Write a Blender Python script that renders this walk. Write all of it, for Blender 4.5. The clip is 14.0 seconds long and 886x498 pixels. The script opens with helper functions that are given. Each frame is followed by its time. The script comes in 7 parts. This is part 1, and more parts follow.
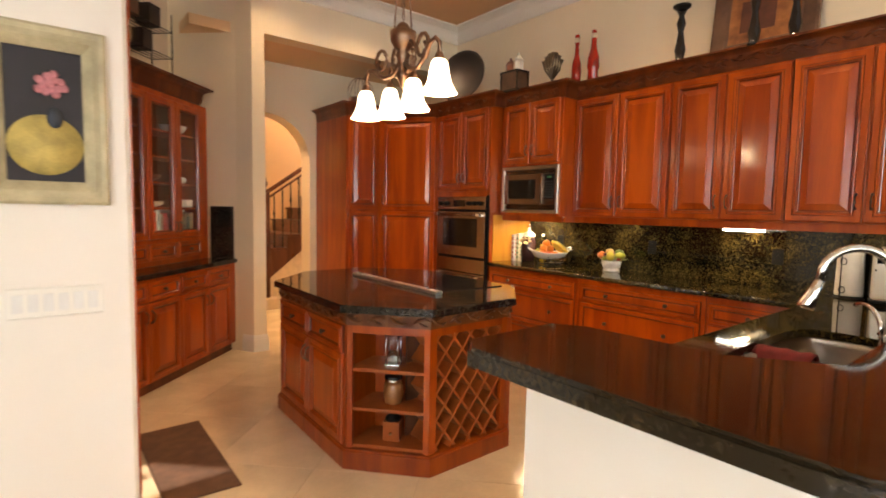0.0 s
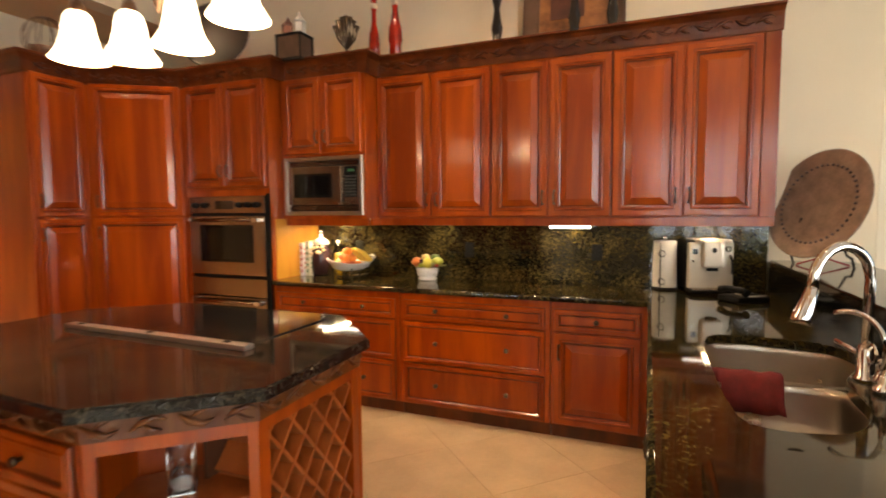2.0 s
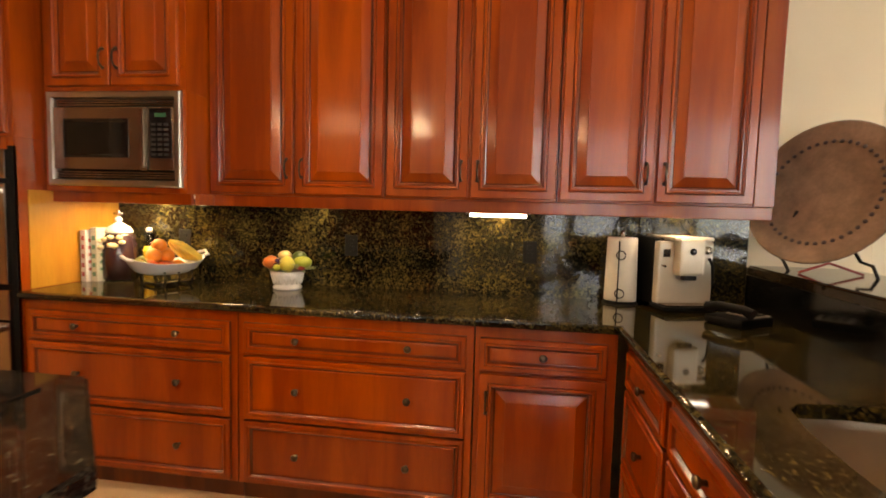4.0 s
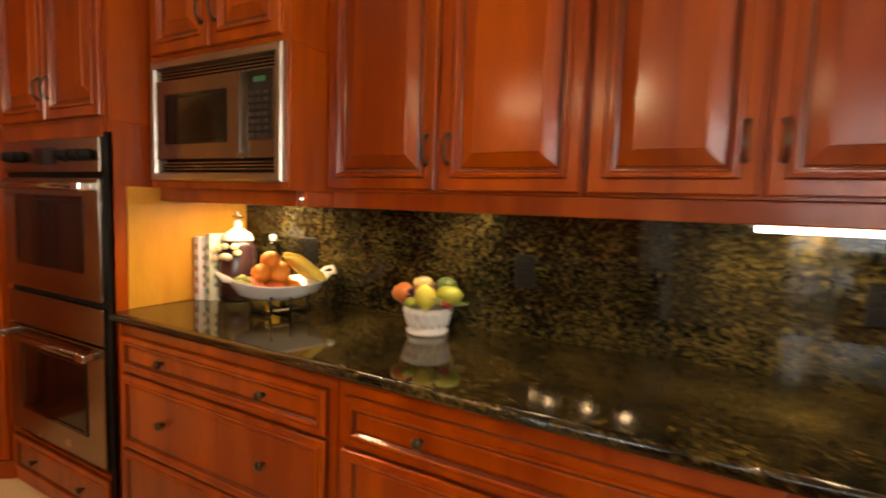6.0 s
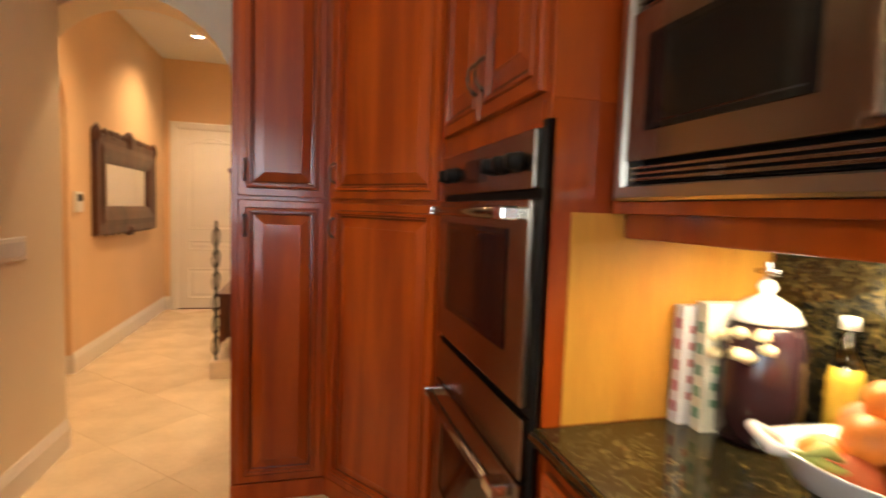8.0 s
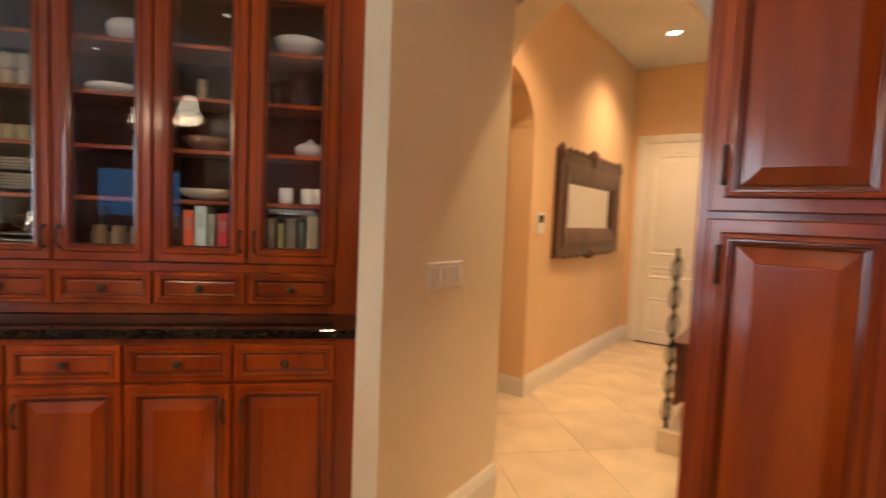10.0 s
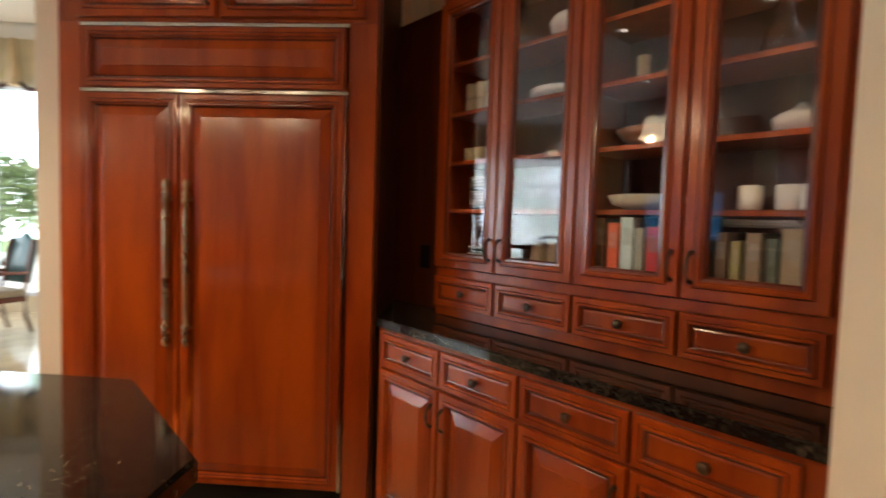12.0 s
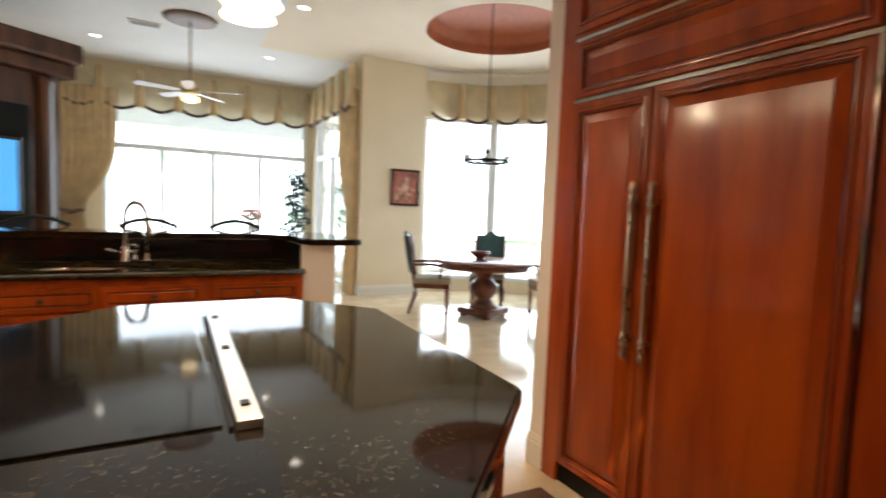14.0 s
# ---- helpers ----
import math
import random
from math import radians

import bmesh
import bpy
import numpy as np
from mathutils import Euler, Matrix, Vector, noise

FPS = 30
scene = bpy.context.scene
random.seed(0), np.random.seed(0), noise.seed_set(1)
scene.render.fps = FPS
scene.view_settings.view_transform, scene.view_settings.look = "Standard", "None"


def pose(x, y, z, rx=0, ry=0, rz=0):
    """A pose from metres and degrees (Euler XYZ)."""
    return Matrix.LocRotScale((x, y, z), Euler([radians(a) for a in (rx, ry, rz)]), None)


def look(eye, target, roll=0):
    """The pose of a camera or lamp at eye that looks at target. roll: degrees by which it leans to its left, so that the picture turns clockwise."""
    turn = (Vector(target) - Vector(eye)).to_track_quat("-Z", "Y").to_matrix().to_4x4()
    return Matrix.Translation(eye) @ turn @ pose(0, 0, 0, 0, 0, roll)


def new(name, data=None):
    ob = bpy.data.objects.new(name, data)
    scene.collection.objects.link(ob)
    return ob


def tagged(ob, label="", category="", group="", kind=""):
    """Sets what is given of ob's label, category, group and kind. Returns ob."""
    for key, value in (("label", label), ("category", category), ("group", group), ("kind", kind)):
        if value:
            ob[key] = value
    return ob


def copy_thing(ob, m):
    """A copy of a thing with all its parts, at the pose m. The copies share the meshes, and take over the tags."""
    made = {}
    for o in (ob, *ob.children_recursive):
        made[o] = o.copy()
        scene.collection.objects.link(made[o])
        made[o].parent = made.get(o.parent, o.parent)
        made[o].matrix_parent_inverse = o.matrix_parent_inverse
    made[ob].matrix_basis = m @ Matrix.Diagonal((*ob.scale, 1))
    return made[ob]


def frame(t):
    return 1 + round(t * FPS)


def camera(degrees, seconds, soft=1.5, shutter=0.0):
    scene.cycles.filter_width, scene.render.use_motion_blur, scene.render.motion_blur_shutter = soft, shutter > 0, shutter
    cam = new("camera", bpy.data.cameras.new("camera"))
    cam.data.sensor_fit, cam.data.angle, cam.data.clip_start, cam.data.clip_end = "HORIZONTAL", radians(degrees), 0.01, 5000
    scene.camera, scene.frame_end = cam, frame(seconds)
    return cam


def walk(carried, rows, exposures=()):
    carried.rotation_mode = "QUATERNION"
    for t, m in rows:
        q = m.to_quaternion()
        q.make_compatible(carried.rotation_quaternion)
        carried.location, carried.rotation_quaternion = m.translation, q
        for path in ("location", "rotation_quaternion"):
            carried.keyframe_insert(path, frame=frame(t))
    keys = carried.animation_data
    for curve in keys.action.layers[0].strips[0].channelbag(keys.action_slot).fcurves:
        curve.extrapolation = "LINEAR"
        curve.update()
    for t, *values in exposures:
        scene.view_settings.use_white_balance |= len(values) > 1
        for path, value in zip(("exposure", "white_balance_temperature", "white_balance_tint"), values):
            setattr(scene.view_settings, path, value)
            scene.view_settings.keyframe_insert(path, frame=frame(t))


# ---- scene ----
cam = camera(82.1, 14.0, 1.7, 0.5)
PATH = [
    (0, (1.097, 0.999, 1.496), (2.348, 2.552, 1.341), 1.1),
    (0.5, (1.192, 1.332, 1.494), (2.594, 2.751, 1.346), 0.6),
    (1, (1.283, 1.635, 1.492), (2.849, 2.87, 1.351), 0.4),
    (1.5, (1.369, 1.854, 1.5), (3.091, 2.861, 1.362), -0.3),
    (2, (1.531, 2.041, 1.497), (3.382, 2.785, 1.352), -0.4),
    (2.5, (1.76, 2.194, 1.49), (3.699, 2.66, 1.34), 0.1),
    (2.7, (1.886, 2.274, 1.471), (3.849, 2.629, 1.329), 0.4),
    (4.8, (3.116, 2.454, 1.399), (5.088, 2.743, 1.243), 1.6),
    (5, (3.22, 2.454, 1.397), (5.172, 2.861, 1.241), 1.5),
    (5.5, (3.456, 2.524, 1.407), (5.324, 3.222, 1.25), 1.8),
    (6, (3.707, 2.753, 1.42), (5.446, 3.724, 1.245), 1.9),
    (6.5, (3.919, 2.962, 1.413), (5.438, 4.252, 1.252), 1.8),
    (7, (4.081, 3.216, 1.412), (5.323, 4.777, 1.267), 2.1),
    (7.5, (4.193, 3.516, 1.412), (5.103, 5.292, 1.285), 2.2),
    (8, (4.29, 3.805, 1.442), (4.8, 5.733, 1.294), 2.0),
    (8.5, (4.292, 4.052, 1.434), (4.414, 6.044, 1.303), 2.9),
    (9, (4.262, 4.313, 1.446), (3.987, 6.29, 1.312), 3.3),
    (9.2, (4.241, 4.399, 1.444), (3.811, 6.348, 1.315), 3.3),
    (11.3, (3.965, 5.388, 1.441), (2.05, 5.95, 1.32), 1.0),
    (11.5, (3.911, 5.418, 1.436), (1.954, 5.814, 1.319), 1.3),
    (12, (3.759, 5.545, 1.407), (1.765, 5.429, 1.299), 1.8),
    (12.5, (3.611, 5.675, 1.43), (1.73, 5.013, 1.279), 1.4),
    (13, (3.453, 5.663, 1.397), (1.793, 4.556, 1.261), 2.2),
    (13.5, (3.324, 5.654, 1.395), (1.978, 4.182, 1.243), 1.8),
    (14, (3.268, 5.658, 1.399), (2.297, 3.916, 1.255), 2.2),
]
walk(cam, [(t, look(eye, target, roll)) for t, eye, target, roll in PATH], exposures=[(0, 0.1, 7350, 21), (2.7, 0.08, 7400, 19), (5, -0.15, 8500, 23), (7.5, -0.12, 6800, 16), (9, -0.06, 6000, 13), (12, -0.12, 6500, 13), (14, -0.3, 6300, 13)])

# ---- world, sun and large lights ----
CT = 0.955          # worktop height
BAR = 1.165         # raised bar height
CEIL = 3.8
UPPER_X, BASE_X, WALL_X = 5.15, 4.822, 5.465

world = bpy.data.worlds.new("sky")
scene.world = world
world.use_nodes = True
wn = world.node_tree
bg = wn.nodes["Background"]
sky = wn.nodes.new("ShaderNodeTexSky")
sky.sky_type, sky.sun_disc = "NISHITA", False
sky.sun_elevation, sky.sun_rotation = radians(52), radians(17)
wn.links.new(sky.outputs["Color"], bg.inputs["Color"])
bg.inputs["Strength"].default_value = 0.15

sun = new("sun", bpy.data.lights.new("sun", "SUN"))
sun.data.energy, sun.data.angle, sun.data.color = 5.0, radians(0.6), (1, 0.95, 0.86)
sun.matrix_world = look((6, 20, 30), (0, 0, 0))


def area_lamp(name, eye, target, sx, sy, watts, colour):
    lamp = new(name, bpy.data.lights.new(name, "AREA"))
    lamp.data.shape, lamp.data.size, lamp.data.size_y = "RECTANGLE", sx, sy
    lamp.data.energy, lamp.data.color = watts, colour
    lamp.matrix_world = look(eye, target)
    return lamp


def spot_lamp(name, x, y, z, watts, colour, angle=130, radius=0.05, blend=0.8):
    lamp = new(name, bpy.data.lights.new(name, "SPOT"))
    lamp.data.energy, lamp.data.color = watts, colour
    lamp.data.spot_size, lamp.data.spot_blend, lamp.data.shadow_soft_size = radians(angle), blend, radius
    lamp.location = (x, y, z)
    return lamp


DAY, WARM, HALL = (0.80, 0.92, 1.0), (1.0, 0.78, 0.5), (1.0, 0.66, 0.34)
area_lamp("window_light", (2.3, -4.9, 1.7), (2.3, 4, 1.2), 3.2, 2.6, 105, DAY)
area_lamp("bay_light", (-1.75, -1.75, 1.7), (1.5, 2.5, 1.2), 2.2, 2.6, 90, DAY)

# ---- materials ----


def material(name, colour, rough=0.5, metal=0.0, spread=0.15, scale=4.0, bump=0.0, bump_scale=60.0, stretch=(1, 1, 1), spec=0.5, coat=0.0, random=0.0, rough_spread=0.08):
    """A surface with slow stains, fine grain and a little relief, in object space."""
    m = bpy.data.materials.new(name)
    m.use_nodes = True
    n, link = m.node_tree.nodes, m.node_tree.links.new
    b = n["Principled BSDF"]
    b.inputs["Metallic"].default_value = metal
    b.inputs["Specular IOR Level"].default_value = spec
    b.inputs["Coat Weight"].default_value = coat
    b.inputs["Coat Roughness"].default_value = 0.15
    b.inputs["Coat IOR"].default_value = 1.52
    tc = n.new("ShaderNodeTexCoord")
    mp = n.new("ShaderNodeMapping")
    mp.inputs["Scale"].default_value = stretch
    link(tc.outputs["Object"], mp.inputs["Vector"])
    big, fine = n.new("ShaderNodeTexNoise"), n.new("ShaderNodeTexNoise")
    big.inputs["Scale"].default_value, big.inputs["Detail"].default_value = scale, 4
    fine.inputs["Scale"].default_value, fine.inputs["Detail"].default_value = bump_scale, 3
    link(mp.outputs["Vector"], big.inputs["Vector"])
    link(mp.outputs["Vector"], fine.inputs["Vector"])
    ramp = n.new("ShaderNodeValToRGB")
    lo, hi = ramp.color_ramp.elements
    lo.position, hi.position = 0.3, 0.72
    lo.color = (*[c * (1 - spread) for c in colour], 1)
    hi.color = (*[min(1, c * (1 + spread)) for c in colour], 1)
    link(big.outputs["Fac"], ramp.inputs["Fac"])
    mix = n.new("ShaderNodeMix")
    mix.data_type, mix.blend_type = "RGBA", "MULTIPLY"
    mix.inputs["Factor"].default_value = spread
    link(ramp.outputs["Color"], mix.inputs["A"])
    link(fine.outputs["Fac"], mix.inputs["B"])
    last = mix.outputs["Result"]
    if random:
        info, hsv, rng = n.new("ShaderNodeObjectInfo"), n.new("ShaderNodeHueSaturation"), n.new("ShaderNodeMapRange")
        rng.inputs["To Min"].default_value, rng.inputs["To Max"].default_value = 1 - random, 1 + random
        link(info.outputs["Random"], rng.inputs["Value"])
        link(rng.outputs["Result"], hsv.inputs["Value"])
        link(last, hsv.inputs["Color"])
        last = hsv.outputs["Color"]
    link(last, b.inputs["Base Color"])
    rr = n.new("ShaderNodeMapRange")
    rr.inputs["To Min"].default_value, rr.inputs["To Max"].default_value = max(0.02, rough - rough_spread), min(1, rough + rough_spread)
    link(big.outputs["Fac"], rr.inputs["Value"])
    link(rr.outputs["Result"], b.inputs["Roughness"])
    if bump:
        bp = n.new("ShaderNodeBump")
        bp.inputs["Strength"].default_value, bp.inputs["Distance"].default_value = bump, 0.004
        link(fine.outputs["Fac"], bp.inputs["Height"])
        link(bp.outputs["Normal"], b.inputs["Normal"])
    return m


def wood(name, colour, dark, rough=0.3, grain=(5, 5, 0.5), random=0.12, coat=0.35):
    """Stained, lacquered timber with long streaks along z."""
    m = material(name, colour, rough, 0, 0.2, 2.0, 0.05, 90, (1, 1, 0.15), 0.25, coat, random)
    n, link = m.node_tree.nodes, m.node_tree.links.new
    mp, streak, ramp = n.new("ShaderNodeMapping"), n.new("ShaderNodeTexNoise"), n.new("ShaderNodeValToRGB")
    mp.inputs["Scale"].default_value = grain
    streak.inputs["Scale"].default_value, streak.inputs["Detail"].default_value, streak.inputs["Distortion"].default_value = 1.6, 5, 0.5
    info, add = n.new("ShaderNodeObjectInfo"), n.new("ShaderNodeVectorMath")
    scl = n.new("ShaderNodeVectorMath")
    scl.operation = "SCALE"
    scl.inputs["Scale"].default_value = 30
    link(info.outputs["Random"], scl.inputs[0])
    tc = [x for x in n if x.type == "TEX_COORD"][0]
    link(tc.outputs["Object"], mp.inputs["Vector"])
    link(mp.outputs["Vector"], add.inputs[0])
    link(scl.outputs["Vector"], add.inputs[1])
    link(add.outputs["Vector"], streak.inputs["Vector"])
    e0, e1 = ramp.color_ramp.elements
    e0.position, e1.position = 0.38, 0.63
    e0.color, e1.color = (*dark, 1), (*colour, 1)
    link(streak.outputs["Fac"], ramp.inputs["Fac"])
    first = [x for x in n if x.type == "MIX"][0]
    link(ramp.outputs["Color"], first.inputs["A"])
    return m


def granite(name, dark, mid, gold, amount=0.5, rough=0.06):
    """Polished granite: dark ground with crowded green-gold flecks."""
    m = bpy.data.materials.new(name)
    m.use_nodes = True
    n, link = m.node_tree.nodes, m.node_tree.links.new
    b = n["Principled BSDF"]
    tc = n.new("ShaderNodeTexCoord")
    vor, noi, big = n.new("ShaderNodeTexVoronoi"), n.new("ShaderNodeTexNoise"), n.new("ShaderNodeTexNoise")
    vor.inputs["Scale"].default_value = 95
    noi.inputs["Scale"].default_value, noi.inputs["Detail"].default_value, noi.inputs["Distortion"].default_value = 46, 8, 0.8
    big.inputs["Scale"].default_value, big.inputs["Detail"].default_value = 5, 3
    for t in (noi, big):
        link(tc.outputs["Object"], t.inputs["Vector"])
    warp = n.new("ShaderNodeVectorMath")
    warp.operation = "MULTIPLY_ADD"
    warp.inputs[1].default_value = (0.03, 0.03, 0.03)
    link(noi.outputs["Color"], warp.inputs[0])
    link(tc.outputs["Object"], warp.inputs[2])
    link(warp.outputs["Vector"], vor.inputs["Vector"])
    ramp = n.new("ShaderNodeValToRGB")
    e0, e1 = ramp.color_ramp.elements
    e0.position, e0.color = 0.42, (*dark, 1)
    e1.position, e1.color = 0.74, (*gold, 1)
    e2 = ramp.color_ramp.elements.new(0.56)
    e2.color = (*mid, 1)
    mixv = n.new("ShaderNodeMix")
    mixv.inputs["Factor"].default_value = 0.35
    link(noi.outputs["Fac"], mixv.inputs["A"])
    link(vor.outputs["Distance"], mixv.inputs["B"])
    sub = n.new("ShaderNodeMath")
    sub.operation = "MULTIPLY_ADD"
    sub.inputs[1].default_value = amount
    link(big.outputs["Fac"], sub.inputs[0])
    link(mixv.outputs["Result"], sub.inputs[2])
    off = n.new("ShaderNodeMath")
    off.operation = "SUBTRACT"
    off.inputs[1].default_value = amount * 0.5 - 0.02
    link(sub.outputs["Value"], off.inputs[0])
    link(off.outputs["Value"], ramp.inputs["Fac"])
    link(ramp.outputs["Color"], b.inputs["Base Color"])
    b.inputs["Roughness"].default_value = rough
    b.inputs["Specular IOR Level"].default_value = 0.4
    return m


def glass(name, tint=(1, 1, 1), rough=0.0):
    m = bpy.data.materials.new(name)
    m.use_nodes = True
    b = m.node_tree.nodes["Principled BSDF"]
    b.inputs["Base Color"].default_value = (*tint, 1)
    b.inputs["Transmission Weight"].default_value = 1
    b.inputs["Roughness"].default_value = rough
    b.inputs["IOR"].default_value = 1.45
    return m


def glow(name, colour, strength):
    m = bpy.data.materials.new(name)
    m.use_nodes = True
    b = m.node_tree.nodes["Principled BSDF"]
    b.inputs["Base Color"].default_value = (*colour, 1)
    b.inputs["Emission Color"].default_value = (*colour, 1)
    b.inputs["Emission Strength"].default_value = strength
    return m


CHERRY = wood("cherry_wood", (0.44, 0.076, 0.003), (0.28, 0.038, 0.002), 0.38, coat=0.6)
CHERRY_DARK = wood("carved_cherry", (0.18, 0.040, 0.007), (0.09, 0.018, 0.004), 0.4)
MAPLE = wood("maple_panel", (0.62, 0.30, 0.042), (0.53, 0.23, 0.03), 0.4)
# the hutch interior's dimness is in this colour; dark side panels share it
DIM_DARK_WOOD = wood("dim_inside_dark_panel", (0.15, 0.035, 0.010), (0.09, 0.02, 0.006), 0.5)
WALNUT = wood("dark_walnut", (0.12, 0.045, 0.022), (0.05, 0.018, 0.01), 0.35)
GLAZE = wood("dark_glaze_in_grooves", (0.17, 0.026, 0.003), (0.11, 0.016, 0.002), 0.36, coat=1.0)
CARVED = wood("carved_golden_cherry", (0.24, 0.085, 0.025), (0.11, 0.032, 0.009), 0.42)
MAHOGANY = wood("red_mahogany", (0.24, 0.075, 0.035), (0.12, 0.034, 0.017), 0.3)
PINE = wood("light_cherry_edge", (0.40, 0.10, 0.022), (0.30, 0.07, 0.014), 0.4)
BLACK_GRANITE = granite("black_granite", (0.005, 0.005, 0.005), (0.018, 0.015, 0.012), (0.075, 0.060, 0.042), 0.4, 0.05)
GREEN_GRANITE = granite("green_gold_granite", (0.005, 0.005, 0.003), (0.026, 0.020, 0.007), (0.105, 0.076, 0.024), 0.5, 0.05)
BROWN_GRANITE = granite("brown_granite", (0.010, 0.007, 0.004), (0.018, 0.012, 0.006), (0.05, 0.034, 0.016), 0.45, 0.06)
WALL_PAINT = material("cream_wall_paint", (0.84, 0.725, 0.53), 0.75, 0, 0.04, 1.5, 0.08, 220)
HALL_PAINT = material("warm_hall_paint", (0.82, 0.56, 0.31), 0.75, 0, 0.04, 1.5, 0.08, 220)
KNEE_PAINT = material("pale_knee_wall_paint", (0.84, 0.78, 0.70), 0.75, 0, 0.03, 1.5, 0.08, 220)
CEIL_TAN = material("tan_ceiling_paint", (0.70, 0.42, 0.22), 0.8, 0, 0.04, 1.5, 0.05, 200)
CEIL_WHITE = material("white_ceiling_paint", (0.80, 0.80, 0.80), 0.8, 0, 0.03, 1.5, 0.05, 200)
TRIM = material("white_trim_paint", (0.82, 0.78, 0.70), 0.4, 0, 0.03, 3, 0.03, 100)
TILE = material("cream_marble_tile", (0.74, 0.59, 0.39), 0.13, 0, 0.12, 3.5, 0.02, 40, random=0.05)
GROUT = material("tile_grout", (0.60, 0.47, 0.32), 0.8, 0, 0.1, 5, 0.1, 200)
STEEL = material("brushed_steel", (0.30, 0.235, 0.18), 0.24, 1.0, 0.05, 6, 0.0, 200)
CHROME = material("polished_nickel", (0.72, 0.70, 0.67), 0.12, 1.0, 0.03, 5)
BRONZE = material("dark_bronze", (0.11, 0.085, 0.06), 0.32, 0.9, 0.2, 20, 0.1, 150)
SATIN = material("satin_sink_steel", (0.50, 0.43, 0.35), 0.30, 1.0, 0.06, 8)
OLD_BRASS = material("aged_brass", (0.42, 0.32, 0.19), 0.28, 1.0, 0.08, 6)
IRON = material("black_iron", (0.02, 0.018, 0.016), 0.5, 0.6, 0.2, 20, 0.2, 120)
BLACK_GLOSS = material("black_glass", (0.008, 0.008, 0.009), 0.05, 0, 0.05, 4)
OVEN_GLASS = material("smoked_glass", (0.004, 0.004, 0.004), 0.06, 0, 0.05, 4, spec=0.35)
BLACK_PLASTIC = material("black_plastic", (0.006, 0.006, 0.006), 0.55, 0, 0.1, 10, 0.05, 200, spec=0.15)
WHITE_CERAMIC = material("white_ceramic", (0.78, 0.76, 0.72), 0.2, 0, 0.05, 8)
CREAM_CERAMIC = material("cream_stoneware", (0.66, 0.58, 0.42), 0.3, 0, 0.12, 10)
GLASS = glass("clear_glass")
PANE = glass("window_pane")
SHADE_GLOW = glow("frosted_glass_shade", (1.0, 0.82, 0.55), 6.5)
CAN_GLOW = glow("recessed_lamp", (1.0, 0.90, 0.72), 14.0)
STRIP_GLOW = glow("fluorescent_strip", (1.0, 0.97, 0.85), 12.0)


def plain(name, rgb, rough=0.5, metal=0.0, spread=0.12):
    return material(name, rgb, rough, metal, spread, 9, 0.04, 120)


# ---- building helpers ----


def part(name, bm, mat, parent=None, label="", place=None):
    """Links a bmesh (or shares a mesh) as one object under a thing."""
    if isinstance(bm, bpy.types.Mesh):
        me = bm
    else:
        me = bpy.data.meshes.new(name)
        bmesh.ops.recalc_face_normals(bm, faces=bm.faces)
        bm.to_mesh(me)
        bm.free()
        me.materials.append(mat)
        if max((p.material_index for p in me.polygons), default=0):
            me.materials.append(GLAZE)
    ob = new(name, me)
    ob.parent = parent
    if place is not None:
        ob.matrix_basis = place
    if label:
        ob["label"] = label
    return ob


def thing(name, label, category, m=None, group=""):
    ob = new(name)
    ob.empty_display_size = 0.1
    if m is not None:
        ob.matrix_basis = m
    return tagged(ob, label, category, group)


def structure(ob, label="", category=""):
    return tagged(ob, label, category, kind="structure")


def box(bm, x0, y0, z0, x1, y1, z1, bevel=0.0):
    r = bmesh.ops.create_cube(bm, size=1.0, matrix=Matrix.Translation(((x0 + x1) / 2, (y0 + y1) / 2, (z0 + z1) / 2)) @ Matrix.Diagonal((abs(x1 - x0), abs(y1 - y0), abs(z1 - z0), 1)))
    if bevel:
        edges = list({e for v in r["verts"] for e in v.link_edges})
        bmesh.ops.bevel(bm, geom=edges, offset=bevel, segments=2, affect="EDGES", profile=0.6)
    return bm


def cube(x0, y0, z0, x1, y1, z1, bevel=0.0):
    return box(bmesh.new(), x0, y0, z0, x1, y1, z1, bevel)


def prism(points, z0, z1, bevel=0.0, bm=None):
    """A plan outline raised from z0 to z1."""
    bm = bm or bmesh.new()
    lo = [bm.verts.new((x, y, z0)) for x, y in points]
    hi = [bm.verts.new((x, y, z1)) for x, y in points]
    bm.faces.new(lo[::-1])
    top = bm.faces.new(hi)
    n = len(points)
    for i in range(n):
        bm.faces.new((lo[i], lo[(i + 1) % n], hi[(i + 1) % n], hi[i]))
    if bevel:
        bmesh.ops.bevel(bm, geom=list(top.edges), offset=bevel, segments=3, affect="EDGES")
    return bm


def lathe(profile, steps=20, bm=None, at=(0, 0, 0), smooth=True):
    """A turned body from (radius, height) pairs."""
    bm = bm or bmesh.new()
    rings = []
    for r, z in profile:
        rings.append([bm.verts.new((at[0] + max(r, 1e-4) * math.cos(2 * math.pi * k / steps), at[1] + max(r, 1e-4) * math.sin(2 * math.pi * k / steps), at[2] + z)) for k in range(steps)])
    for a, b in zip(rings, rings[1:]):
        for k in range(steps):
            f = bm.faces.new((a[k], a[(k + 1) % steps], b[(k + 1) % steps], b[k]))
            f.smooth = smooth
    bm.faces.new(rings[0][::-1])
    bm.faces.new(rings[-1])
    return bm


